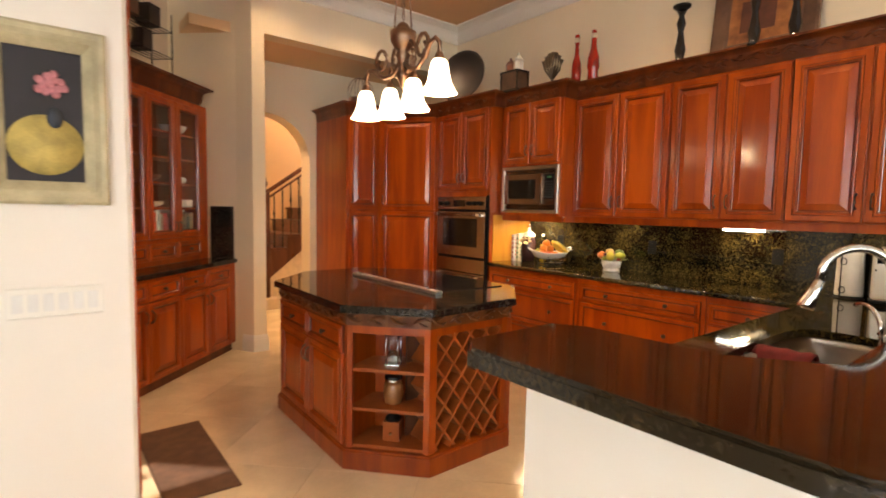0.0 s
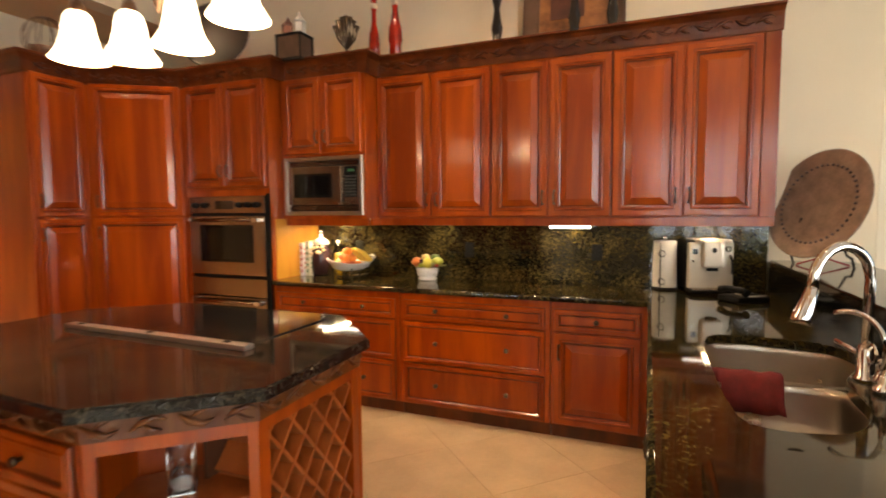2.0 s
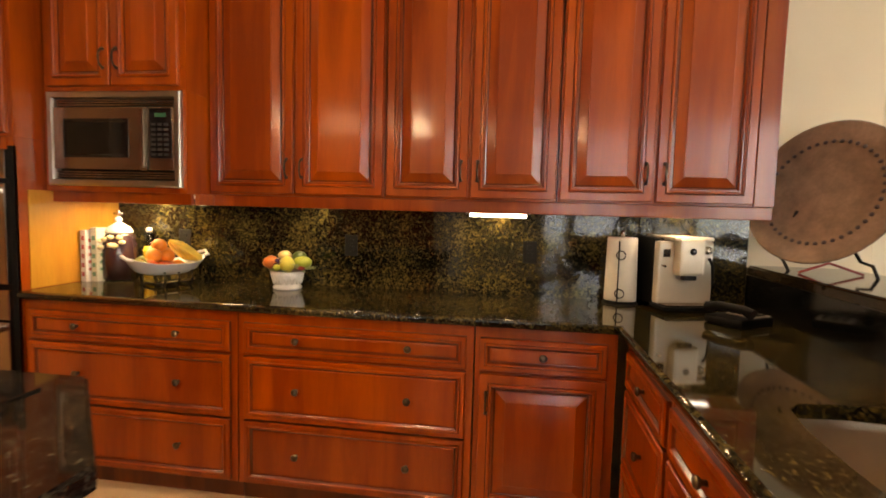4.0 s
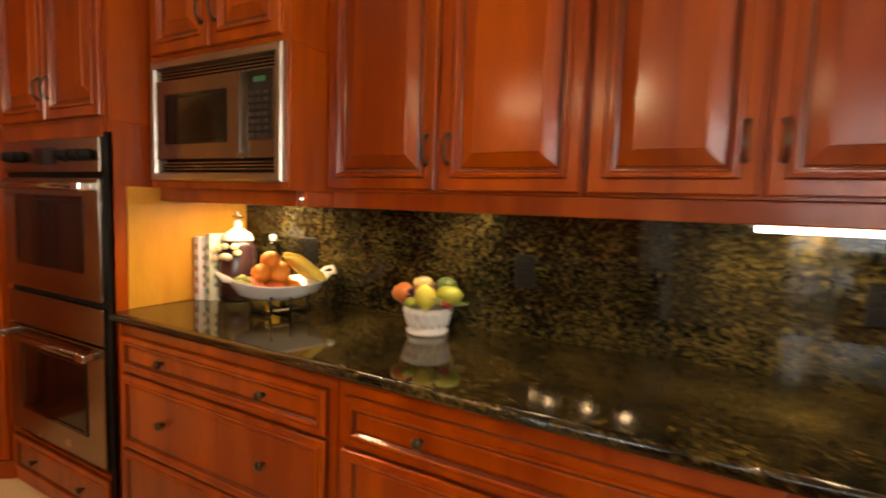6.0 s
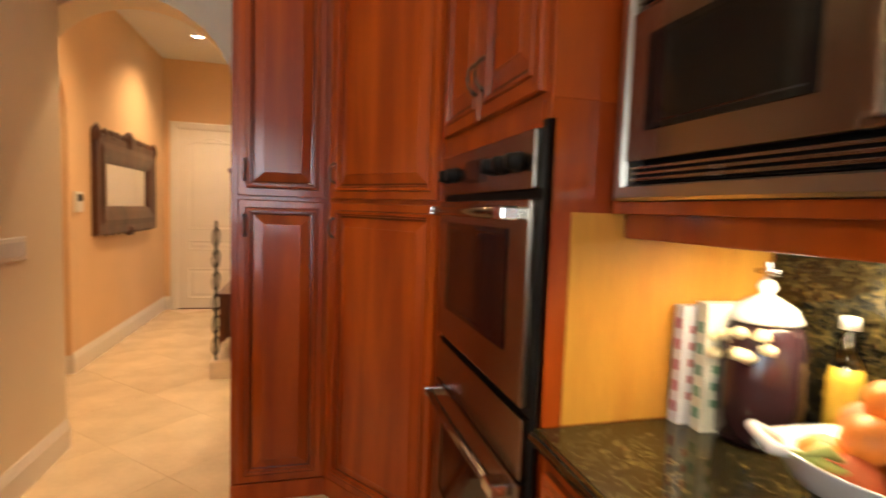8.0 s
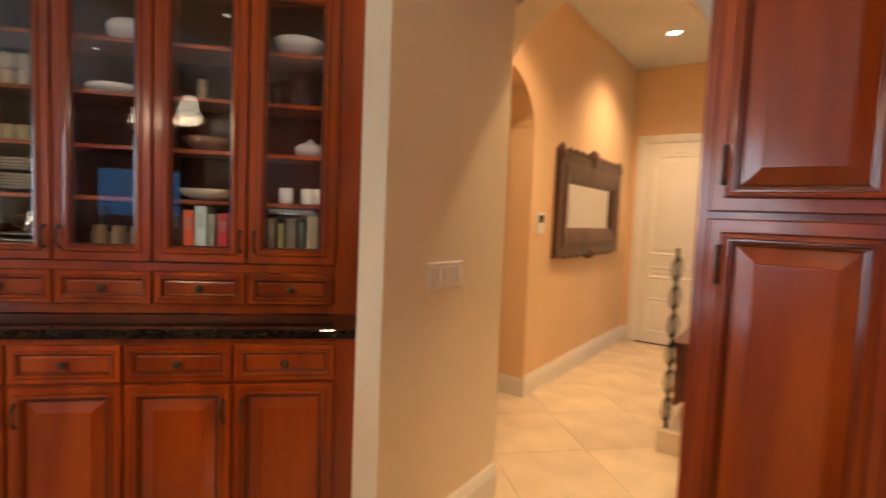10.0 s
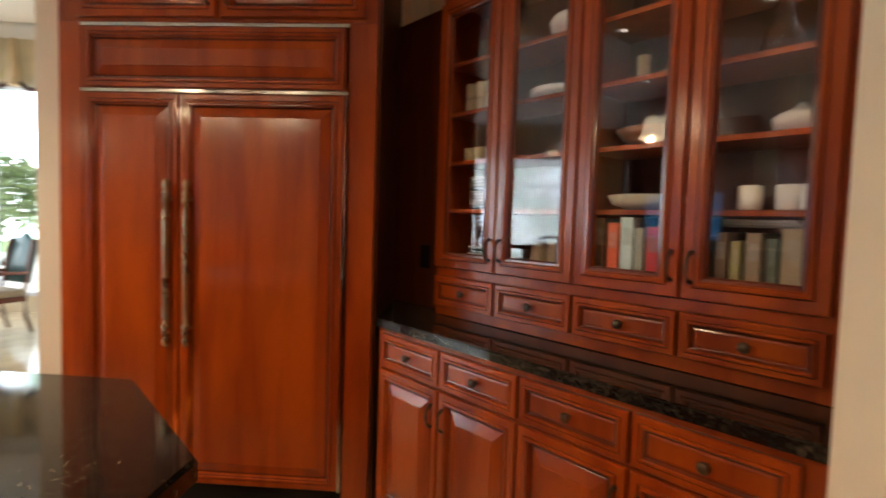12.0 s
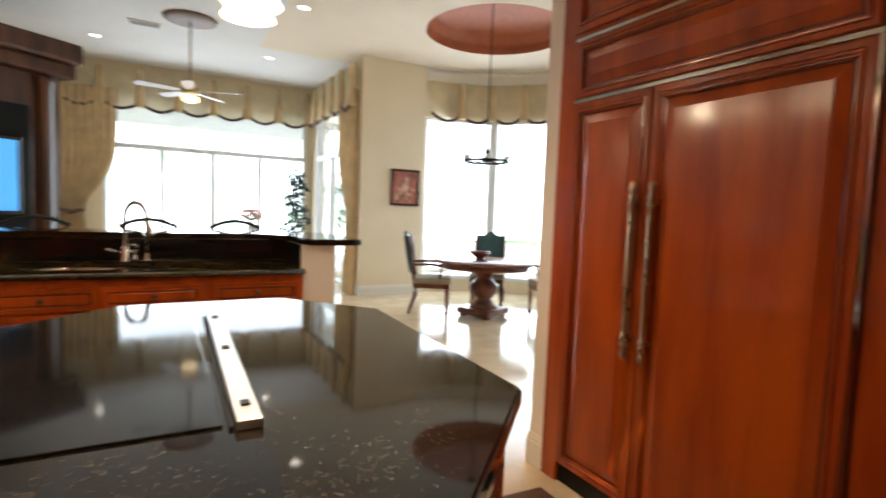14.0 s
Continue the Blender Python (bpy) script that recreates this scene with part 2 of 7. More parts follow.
def tube(points, radius, steps=8, bm=None, radii=None):
    """A round bar along a line of points."""
    bm = bm or bmesh.new()
    pts = [Vector(p) for p in points]
    rings = []
    up = Vector((0, 0, 1))
    for i, p in enumerate(pts):
        way = (pts[min(i + 1, len(pts) - 1)] - pts[max(i - 1, 0)]).normalized()
        side = way.cross(up)
        if side.length < 0.05:
            side = way.cross(Vector((1, 0, 0)))
        side.normalize()
        over = side.cross(way).normalized()
        r = radii[i] if radii else radius
        rings.append([bm.verts.new(p + r * (math.cos(2 * math.pi * k / steps) * side + math.sin(2 * math.pi * k / steps) * over)) for k in range(steps)])
    for a, b in zip(rings, rings[1:]):
        for k in range(steps):
            f = bm.faces.new((a[k], a[(k + 1) % steps], b[(k + 1) % steps], b[k]))
            f.smooth = True
    bm.faces.new(rings[0][::-1])
    bm.faces.new(rings[-1])
    return bm


def blob(radius, squash=(1, 1, 1), at=(0, 0, 0), bm=None, rough=0.0, seed=0, level=2):
    bm = bm or bmesh.new()
    r = bmesh.ops.create_icosphere(bm, subdivisions=level, radius=1.0)
    for v in r["verts"]:
        d = 1 + rough * noise.noise(v.co * 2.2 + Vector((seed * 7.1, seed * 3.3, 0)))
        v.co = Vector(at) + Vector((v.co.x * radius * squash[0] * d, v.co.y * radius * squash[1] * d, v.co.z * radius * squash[2] * d))
        for f in v.link_faces:
            f.smooth = True
    return bm


def rings(w, h, steps, hole=False, glazed=()):
    """A panel in the xz plane, its front towards -y, from (inset, depth) steps; open in the middle if hole; glazed: bands that hold dark glaze."""
    bm = bmesh.new()
    loops = []
    for inset, d in steps:
        loops.append([bm.verts.new(p) for p in ((inset, -d, inset), (w - inset, -d, inset), (w - inset, -d, h - inset), (inset, -d, h - inset))])
    for i, (a, b) in enumerate(zip(loops, loops[1:])):
        for k in range(4):
            bm.faces.new((a[k], a[(k + 1) % 4], b[(k + 1) % 4], b[k])).material_index = 1 if i in glazed else 0
    if not hole:
        bm.faces.new(loops[-1])
    return bm


def panel_door(w, h, rail=0.062):
    """A raised-panel door front with an ogee edge and a fielded panel."""
    f = min(1.0, (min(w, h) / 2 - 0.012) / (rail + 0.075))
    r = rail * f
    return rings(w, h, [(0, 0), (0, 0.015), (0.004, 0.021), (r - 0.024 * f, 0.021), (r - 0.021 * f, 0.018), (r - 0.018 * f, 0.025), (r - 0.010 * f, 0.026), (r - 0.006 * f, 0.020), (r - 0.002 * f, 0.020), (r + 0.003 * f, 0.007), (r + 0.009 * f, 0.005), (r + 0.012 * f, 0.007), (r + 0.052 * f, 0.019), (r + 0.054 * f, 0.022), (r + 0.058 * f, 0.022)], glazed=(3, 7, 9, 10))


def drawer_front(w, h):
    """A drawer front with a routed frame round a sunk flat field."""
    f = min(1.0, (min(w, h) / 2 - 0.01) / 0.05)
    return rings(w, h, [(0, 0), (0, 0.015), (0.004, 0.021), (0.020 * f, 0.021), (0.022 * f, 0.018), (0.025 * f, 0.025), (0.031 * f, 0.025), (0.034 * f, 0.020), (0.040 * f, 0.012), (0.044 * f, 0.011), (0.050 * f, 0.013)], glazed=(0, 3, 7, 8))


def glass_frame(w, h):
    """A door frame with a moulded opening through it."""
    return rings(w, h, [(0.07, 0.0), (0, 0), (0, 0.015), (0.004, 0.021), (0.036, 0.021), (0.038, 0.018), (0.042, 0.025), (0.054, 0.026), (0.060, 0.019), (0.068, 0.018), (0.074, 0.009), (0.074, 0.0), (0.07, 0.0)], True, (4, 8, 9))


def shared(name, bm, mat):
    me = bpy.data.meshes.new(name)
    bmesh.ops.recalc_face_normals(bm, faces=bm.faces)
    bm.to_mesh(me)
    bm.free()
    me.materials.append(mat)
    return me


_pull = tube([(0, 0, -0.045), (0, -0.012, -0.042), (0, -0.026, -0.025), (0, -0.030, 0), (0, -0.026, 0.025), (0, -0.012, 0.042), (0, 0, 0.045)], 0.0045, 8, radii=[0.009, 0.006, 0.0045, 0.006, 0.0045, 0.006, 0.009])
PULL = shared("pull_handle", _pull, BRONZE)
_knob = bmesh.new()
lathe([(0.008, 0), (0.007, 0.012), (0.015, 0.018), (0.017, 0.024), (0.012, 0.030), (0.002, 0.032)], 14, _knob)
bmesh.ops.rotate(_knob, verts=_knob.verts, cent=(0, 0, 0), matrix=Matrix.Rotation(radians(90), 3, "X"))
KNOB = shared("knob", _knob, BRONZE)


def put_pull(door, x, z):
    return part("handle", PULL, None, door, "dark bronze bail handle", pose(x, -0.02, z))


def put_knob(door, x, z):
    return part("knob", KNOB, None, door, "dark bronze knob", pose(x, -0.013, z))


def door_on(unit, x, z, w, h, pull=None, low=True, rail=0.062, mat=None):
    """One door leaf on a unit's front; pull: 'l' or 'r' stile; low: pull near its foot."""
    d = part("door", panel_door(w - 0.004, h - 0.004, rail), mat or CHERRY, unit, "", pose(x + 0.002, 0, z + 0.002))
    if pull:
        put_pull(d, 0.032 if pull == "l" else w - 0.036, 0.13 if low else h - 0.13)
    return d


def drawer_on(unit, x, z, w, h, knobs=1, mat=None):
    d = part("drawer", drawer_front(w - 0.004, h - 0.004), mat or CHERRY, unit, "", pose(x + 0.002, 0, z + 0.002))
    for k in range(knobs):
        put_knob(d, w * (0.5 if knobs == 1 else 0.25 + 0.5 * k), h / 2)
    return d


def crown_run(path, z0, z1, out, mat, parent, name="crown", closed=False):
    """A swept moulding along a plan line: (x, y) points with the outside to the right of travel."""
    bm = bmesh.new()
    prof = [(0.0, 0.0), (0.12, 0.02), (0.2, 0.16), (0.22, 0.2), (0.28, 0.56), (0.4, 0.72), (0.72, 0.86), (1.0, 0.9), (1.0, 1.0), (-0.3, 1.0)]
    n = len(path)
    cols = []
    for i, (x, y) in enumerate(path):
        p = Vector((x, y))
        a = (p - Vector(path[i - 1])).normalized() if i or closed else None
        b = (Vector(path[(i + 1) % n]) - p).normalized() if i < n - 1 or closed else None
        a, b = a or b, b or a
        na, nb = Vector((a.y, -a.x)), Vector((b.y, -b.x))
        mid = (na + nb).normalized()
        k = 1 / max(0.3, mid.dot(na))
        cols.append([bm.verts.new((x + mid.x * k * out * u, y + mid.y * k * out * u, z0 + (z1 - z0) * v)) for u, v in prof])
    pairs = list(zip(cols, cols[1:])) + ([(cols[-1], cols[0])] if closed else [])
    for a, b in pairs:
        for j in range(len(prof) - 1):
            bm.faces.new((a[j], b[j], b[j + 1], a[j + 1]))
    if not closed:
        bm.faces.new(cols[0])
        bm.faces.new(cols[-1][::-1])
    return part(name, bm, mat, parent)


def leaf_relief(length, height, mat, parent, place, name="carving"):
    """A carved scroll of leaves, as raised relief along x."""
    bm = bmesh.new()
    n = max(2, int(length / 0.11))
    for k in range(n):
        x = (k + 0.5) * length / n
        s = 1 if k % 2 else -1
        tube([(x - 0.05, 0, height * (0.5 - 0.25 * s)), (x - 0.02, -0.006, height * (0.5 + 0.1 * s)), (x + 0.02, -0.008, height * (0.5 + 0.28 * s)), (x + 0.05, -0.003, height * (0.5 + 0.1 * s))], 0.008, 6, bm, [0.003, 0.011, 0.009, 0.002])
        tube([(x - 0.02, 0, height * 0.5), (x + 0.01, -0.006, height * (0.5 - 0.3 * s)), (x + 0.035, 0, height * (0.5 - 0.36 * s))], 0.006, 6, bm, [0.003, 0.009, 0.002])
    return part(name, bm, mat, parent, "carved leaf scroll", place)


# ---- the large structure ----


def wall(name, points, z0, z1, mat, label, bevel=0.0):
    return structure(part(name, prism(points, z0, z1, bevel), mat), label, "wall")


wall("wall_east", [(WALL_X, 0.72), (WALL_X + 0.25, 0.72), (WALL_X + 0.25, 7.4), (WALL_X, 7.4)], 0, CEIL, WALL_PAINT, "cream painted plaster wall behind the cabinets")
wall("wall_south_east", [(5.47, 0.715), (5.72, 0.715), (7.87, -0.9), (7.87, -1.085)], 0, CEIL, WALL_PAINT, "cream painted diagonal wall with sconces")
wall("wall_side_east", [(7.87, -0.9), (8.1, -0.9), (8.1, -5.2), (7.87, -5.2)], 0, CEIL, WALL_PAINT, "cream painted side wall of the family room")
wall("wall_north", [(2.716, 6.368), (2.823, 6.2), (2.95, 6.2), (2.95, 7.11), (2.0, 7.11), (2.275, 6.81)], 0, CEIL, WALL_PAINT, "cream painted wall pier beside the passage", 0.0)
wall("wall_header", [(2.95, 6.203), (5.463, 6.203), (5.463, 6.4), (2.95, 6.4)], 3.21, CEIL, WALL_PAINT, "cream painted header above the passage opening")
wall("wall_hutch", [(0.62, 5.17), (2.19, 6.74), (2.0, 6.95), (0.42, 5.37)], 0, CEIL, WALL_PAINT, "cream painted diagonal wall behind the hutch")
wall("wall_fridge", [(0.62, 3.572), (0.83, 3.572), (0.83, 5.16), (0.62, 5.3)], 0, CEIL, WALL_PAINT, "cream painted wall behind the refrigerator")
wall("wall_picture", [(-1.45, 3.42), (1.395, 3.42), (1.413, 3.438), (1.413, 3.57), (-1.45, 3.57)], 0, CEIL, KNEE_PAINT, "cream painted wall end with a picture and switches", 0.0)


def arch_wall(name, x0, x1, y0, y1, a0, a1, spring, apex, top, mat, label):
    """A wall with one opening through it under an elliptical arch."""
    bm = bmesh.new()
    n = 24
    mid, half, rise = (a0 + a1) / 2, (a1 - a0) / 2, apex - spring
    curve = [(mid - half * math.cos(math.pi * k / n), spring + rise * math.sin(math.pi * k / n)) for k in range(n + 1)]
    for y, flip in ((y0, 1), (y1, -1)):
        def quad(*pts):
            vs = [bm.verts.new((px, y, pz)) for px, pz in pts]
            bm.faces.new(vs if flip > 0 else vs[::-1])
        quad((x0, 0), (a0, 0), (a0, spring), (a0, top), (x0, top))
        quad((a1, 0), (x1, 0), (x1, top), (a1, top), (a1, spring))
        for (ax, az), (bx, bz) in zip(curve, curve[1:]):
            quad((ax, az), (bx, bz), (bx, top), (ax, top))
    line = [(a0, 0)] + curve + [(a1, 0)]
    for (ax, az), (bx, bz) in zip(line, line[1:]):
        vs = [bm.verts.new(p) for p in ((ax, y0, az), (ax, y1, az), (bx, y1, bz), (bx, y0, bz))]
        bm.faces.new(vs)
    bmesh.ops.remove_doubles(bm, verts=bm.verts, dist=1e-5)
    return structure(part(name, bm, mat), label, "wall")


arch_wall("wall_arch", 2.3, 5.46, 7.145, 7.4, 2.72, 3.85, 2.06, 2.61, CEIL, WALL_PAINT, "cream plaster wall with an arched opening to the hall")
wall("wall_hall_west", [(2.2, 8.55), (2.42, 8.55), (2.42, 11.3), (2.2, 11.3)], 0, 3.3, HALL_PAINT, "warm beige hall wall with a mirror")
arch = arch_wall("wall_hall_arch", 7.4, 8.7, -2.42, -2.2, 7.42, 8.54, 2.1, 2.55, 3.3, HALL_PAINT, "beige hall wall with a side arch")
arch.matrix_basis = pose(0, 0, 0, 0, 0, 90)
wall("wall_hall_south_west", [(0.6, 7.4), (2.2, 7.4), (2.2, 7.2), (0.6, 7.2)], 0, 3.3, HALL_PAINT, "plain beige wall closing the side passage")
wall("wall_hall_side", [(0.6, 7.4), (0.8, 7.4), (0.8, 8.7), (0.6, 8.7)], 0, 3.3, HALL_PAINT, "plain beige wall closing the side passage")
wall("wall_hall_side_north", [(0.6, 8.7), (2.2, 8.7), (2.2, 8.9), (0.6, 8.9)], 0, 3.3, HALL_PAINT, "plain beige wall closing the side passage")
wall("wall_hall_end", [(2.2, 11.3), (7.2, 11.3), (7.2, 11.5), (2.2, 11.5)], 0, 4.6, HALL_PAINT, "warm beige wall at the end of the hall")
wall("wall_stair_back", [(3.9, 9.75), (7.2, 9.75), (7.2, 9.95), (3.9, 9.95)], 0, 4.6, HALL_PAINT, "warm beige wall behind the stairs")
wall("wall_stair_east", [(7.0, 7.4), (7.2, 7.4), (7.2, 9.75), (7.0, 9.75)], 0, 4.6, HALL_PAINT, "plain beige wall beside the stairs")
structure(part("ceiling_hall", cube(0.6, 7.14, 3.3, 3.9, 11.3, 3.4), CEIL_WHITE), "white painted hall ceiling", "ceiling")
structure(part("ceiling_stair", cube(3.9, 7.14, 4.6, 7.2, 11.5, 4.7), CEIL_WHITE), "white painted stairwell ceiling", "ceiling")
structure(part("ceiling_passage", cube(2.3, 6.4, 3.21, 5.46, 7.145, 3.31), HALL_PAINT), "tan passage soffit", "ceiling")
structure(part("ceiling", cube(0.6, 1.2, CEIL, 5.72, 6.4, CEIL + 0.1), CEIL_TAN), "tan painted kitchen ceiling", "ceiling")

# dining bay and family room
BAY = (-0.65, -0.1)
BAY_R = 2.15


def bay_point(angle, r=BAY_R):
    return (BAY[0] + r * math.cos(radians(angle)), BAY[1] + r * math.sin(radians(angle)))


wall("wall_dining", [(0.5, -2.08), (-0.62, -2.08), (-0.62, -2.25), (0.5, -2.25)], 0, CEIL, WALL_PAINT, "cream painted wall with a small picture")
wall("wall_dining_west", [(-1.45, 1.98), (-1.25, 1.98), (-1.25, 3.5), (-1.45, 3.5)], 0, CEIL, WALL_PAINT, "plain cream wall beside the dining bay")


def bay_wall(name, z0, z1, r0, r1, a0, a1, mat, n=24):
    pts = [bay_point(a0 + (a1 - a0) * k / n, r0) for k in range(n + 1)] + [bay_point(a1 + (a0 - a1) * k / n, r1) for k in range(n + 1)]
    return part(name, prism(pts, z0, z1), mat)


structure(bay_wall("wall_bay_top", 3.02, CEIL, BAY_R, BAY_R + 0.2, 106, 271, WALL_PAINT), "cream curved wall above the bay windows", "wall")
structure(bay_wall("wall_bay_sill", 0, 0.22, BAY_R, BAY_R + 0.2, 106, 271, WALL_PAINT), "cream curved wall under the bay windows", "wall")
FAM_Y = -5.05
for nm, pts, z0, z1 in (("wall_south_left", [(4.15, FAM_Y), (8.1, FAM_Y), (8.1, FAM_Y - 0.2), (4.15, FAM_Y - 0.2)], 0, CEIL), ("wall_south_right", [(0.3, FAM_Y), (0.62, FAM_Y), (0.62, FAM_Y - 0.2), (0.3, FAM_Y - 0.2)], 0, CEIL), ("wall_south_top", [(0.62, FAM_Y), (4.15, FAM_Y), (4.15, FAM_Y - 0.2), (0.62, FAM_Y - 0.2)], 3.2, CEIL), ("wall_side_top", [(0.3, -2.25), (0.5, -2.25), (0.5, FAM_Y), (0.3, FAM_Y)], 3.2, CEIL), ("wall_side_pier", [(0.3, -2.25), (0.5, -2.25), (0.5, -2.75), (0.3, -2.75)], 0, 3.2), ("wall_side_end", [(0.3, -4.7), (0.5, -4.7), (0.5, FAM_Y), (0.3, FAM_Y)], 0, 3.2)):
    wall(nm, pts, z0, z1, WALL_PAINT, "cream painted wall round the family room windows")


def round_ceiling():
    """The ceiling over the bay and family room, with a round opening for the coffer."""
    bm = bmesh.new()
    n = 48
    inner = [bm.verts.new((BAY[0] + 0.95 * math.cos(2 * math.pi * k / n), BAY[1] + 0.95 * math.sin(2 * math.pi * k / n), CEIL)) for k in range(n)]
    outer = []
    for k in range(n):
        c, s = math.cos(2 * math.pi * k / n), math.sin(2 * math.pi * k / n)
        f = 2.6 / max(abs(c), abs(s))
        outer.append(bm.verts.new((BAY[0] + f * c, BAY[1] + f * s, CEIL)))
    for k in range(n):
        bm.faces.new((inner[k], inner[(k + 1) % n], outer[(k + 1) % n], outer[k]))
    box(bm, -3.25, 2.5, CEIL, 0.6, 3.66, CEIL + 0.1)
    return structure(part("ceiling_dining", bm, material("cream_ceiling_paint", (0.86, 0.76, 0.62), 0.8, 0, 0.03, 1.5, 0.05, 200)), "white dining ceiling with a round opening", "ceiling")


round_ceiling()
structure(part("ceiling_family", cube(1.95, -5.3, CEIL, 8.1, 1.2, CEIL + 0.1), CEIL_WHITE), "white family room ceiling", "ceiling")
structure(part("ceiling_family_side", cube(0.3, -5.3, CEIL, 1.95, -2.7, CEIL + 0.1), CEIL_WHITE), "white family room ceiling", "ceiling")
COFFER = plain("terracotta_coffer_paint", (0.52, 0.17, 0.08), 0.45)
dome = lathe([(0.95, 0), (0.97, 0.03), (0.93, 0.06), (0.96, 0.10), (0.90, 0.14), (0.90, 0.26), (0.84, 0.30), (0.80, 0.30), (0.5, 0.42), (0.001, 0.48)], 48)
for f in [f for f in dome.faces if len(f.verts) > 4]:
    dome.faces.remove(f)
structure(part("ceiling_coffer", dome, COFFER, None, "", pose(BAY[0], BAY[1], CEIL)), "round terracotta ceiling coffer with mouldings", "ceiling")

# crown mouldings and baseboards
TRIMS = thing("trim", "white painted crown moulding and baseboards", "trim")
tagged(TRIMS, kind="structure")
crown_run([(2.716, 6.368), (2.823, 6.2), (WALL_X, 6.2), (WALL_X, 0.73)], CEIL - 0.18, CEIL, 0.16, TRIM, TRIMS, "crown_moulding")
crown_run([(0.66, 5.21), (2.19, 6.74)], CEIL - 0.18, CEIL, 0.16, TRIM, TRIMS, "crown_moulding")
bm = bmesh.new()
lathe([(BAY_R - 0.02, 0), (BAY_R - 0.05, 0.04), (BAY_R - 0.10, 0.12), (BAY_R - 0.16, 0.18), (BAY_R, 0.18)], 64, bm)
for f in [f for f in bm.faces if len(f.verts) > 4]:
    bm.faces.remove(f)
bmesh.ops.bisect_plane(bm, geom=bm.verts[:] + bm.edges[:] + bm.faces[:], plane_co=(0.05, 0, 0), plane_no=(1, 0, 0), clear_outer=True)
part("crown_moulding", bm, TRIM, TRIMS, "", pose(BAY[0], BAY[1], CEIL - 0.18))


def baseboard(points, h=0.17, t=0.018):
    """Baseboard along a plan line, its face to the right of travel."""
    bm = bmesh.new()
    prof = [(0, 0), (1, 0), (1, 0.72), (0.75, 0.78), (0.75, 0.84), (0.45, 0.93), (0.3, 1), (0, 1)]
    cols = []
    n = len(points)
    for i, (x, y) in enumerate(points):
        p = Vector((x, y))
        a = (p - Vector(points[i - 1])).normalized() if i else None
        b = (Vector(points[i + 1]) - p).normalized() if i < n - 1 else None
        a, b = a or b, b or a
        na, nb = Vector((a.y, -a.x)), Vector((b.y, -b.x))
        mid = (na + nb).normalized()
        k = 1 / max(0.3, mid.dot(na))
        cols.append([bm.verts.new((x + mid.x * k * t * u, y + mid.y * k * t * u, h * v)) for u, v in prof])
    for a, b in zip(cols, cols[1:]):
        for j in range(len(prof) - 1):
            bm.faces.new((a[j], b[j], b[j + 1], a[j + 1]))
    bm.faces.new(cols[0])
    bm.faces.new(cols[-1][::-1])
    return part("baseboard", bm, TRIM, TRIMS)


baseboard([(2.75, 6.315), (2.823, 6.2), (2.95, 6.2), (2.95, 7.11)])
baseboard([(2.2, 8.55), (2.42, 8.55), (2.42, 11.3)])
baseboard([(-1.25, 3.42), (1.395, 3.42), (1.413, 3.438), (1.413, 3.57)])
baseboard([(2.42, 11.3), (2.55, 11.3)])
baseboard([(0.5, -2.75), (0.5, -2.08), (-0.6, -2.08)])

# ---- kitchen cabinets ----


def unit(name, label, x, y, theta, w, d, z0, z1, category="cabinet", group="", mat=None, toe=0.0):
    """A cabinet body behind its front plane: local x runs along the front, -y faces out."""
    e = thing(name, label, category, pose(x, y, 0, 0, 0, theta), group)
    bm = cube(0.001, 0.0, z0, w - 0.001, d, z1, 0.002)
    part("body", bm, mat or CHERRY, e)
    if toe:
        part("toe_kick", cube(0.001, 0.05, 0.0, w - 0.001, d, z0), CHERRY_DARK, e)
    return e


ROWS3 = ((0.11, 0.30), (0.415, 0.30), (0.725, 0.145))
# drawer banks and a door base under the long worktop; they face -x
for y0, y1 in ((4.838, 3.710), (3.706, 2.616)):
    w = y0 - y1
    u = unit("drawer_cabinet", "cherry wood base cabinet with three wide drawers", BASE_X, y0, -90, w, 0.60, 0.10, 0.915, "cabinet", "base cabinets", toe=0.1)
    for z, h in ROWS3:
        drawer_on(u, 0.03, z, w - 0.06, h, 2)
u = unit("base_cabinet", "cherry wood base cabinet with one drawer and one door", BASE_X, 2.612, -90, 0.59, 0.60, 0.10, 0.915, "cabinet", "base cabinets", toe=0.1)
drawer_on(u, 0.02, 0.725, 0.53, 0.145)
door_on(u, 0.02, 0.11, 0.53, 0.605, "l", False)

# peninsula bases, facing +y
PEN_Y = 1.985
u = unit("base_cabinet", "cherry wood corner base cabinet with drawers", 4.80, PEN_Y, 180, 0.62, 0.58, 0.10, 0.915, "cabinet", "base cabinets", toe=0.1)
for z, h in ROWS3:
    drawer_on(u, 0.06, z, 0.54, h)
u = unit("sink_cabinet", "cherry wood sink base cabinet with two doors", 4.178, PEN_Y, 180, 1.176, 0.14, 0.10, 0.915, "cabinet", "base cabinets", toe=0.1)
for x in (0.02, 0.59):
    drawer_on(u, x, 0.725, 0.566, 0.145)
    door_on(u, x, 0.11, 0.566, 0.605, "r" if x < 0.1 else "l", False)
u = unit("base_cabinet", "cherry wood base cabinet with drawer and door beside the sink", 3.0, PEN_Y, 180, 0.635, 0.58, 0.10, 0.915, "cabinet", "base cabinets", toe=0.1)
drawer_on(u, 0.03, 0.725, 0.575, 0.145)
for x in (0.03, 0.32):
    door_on(u, x, 0.11, 0.286, 0.605, "r" if x < 0.1 else "l", False)

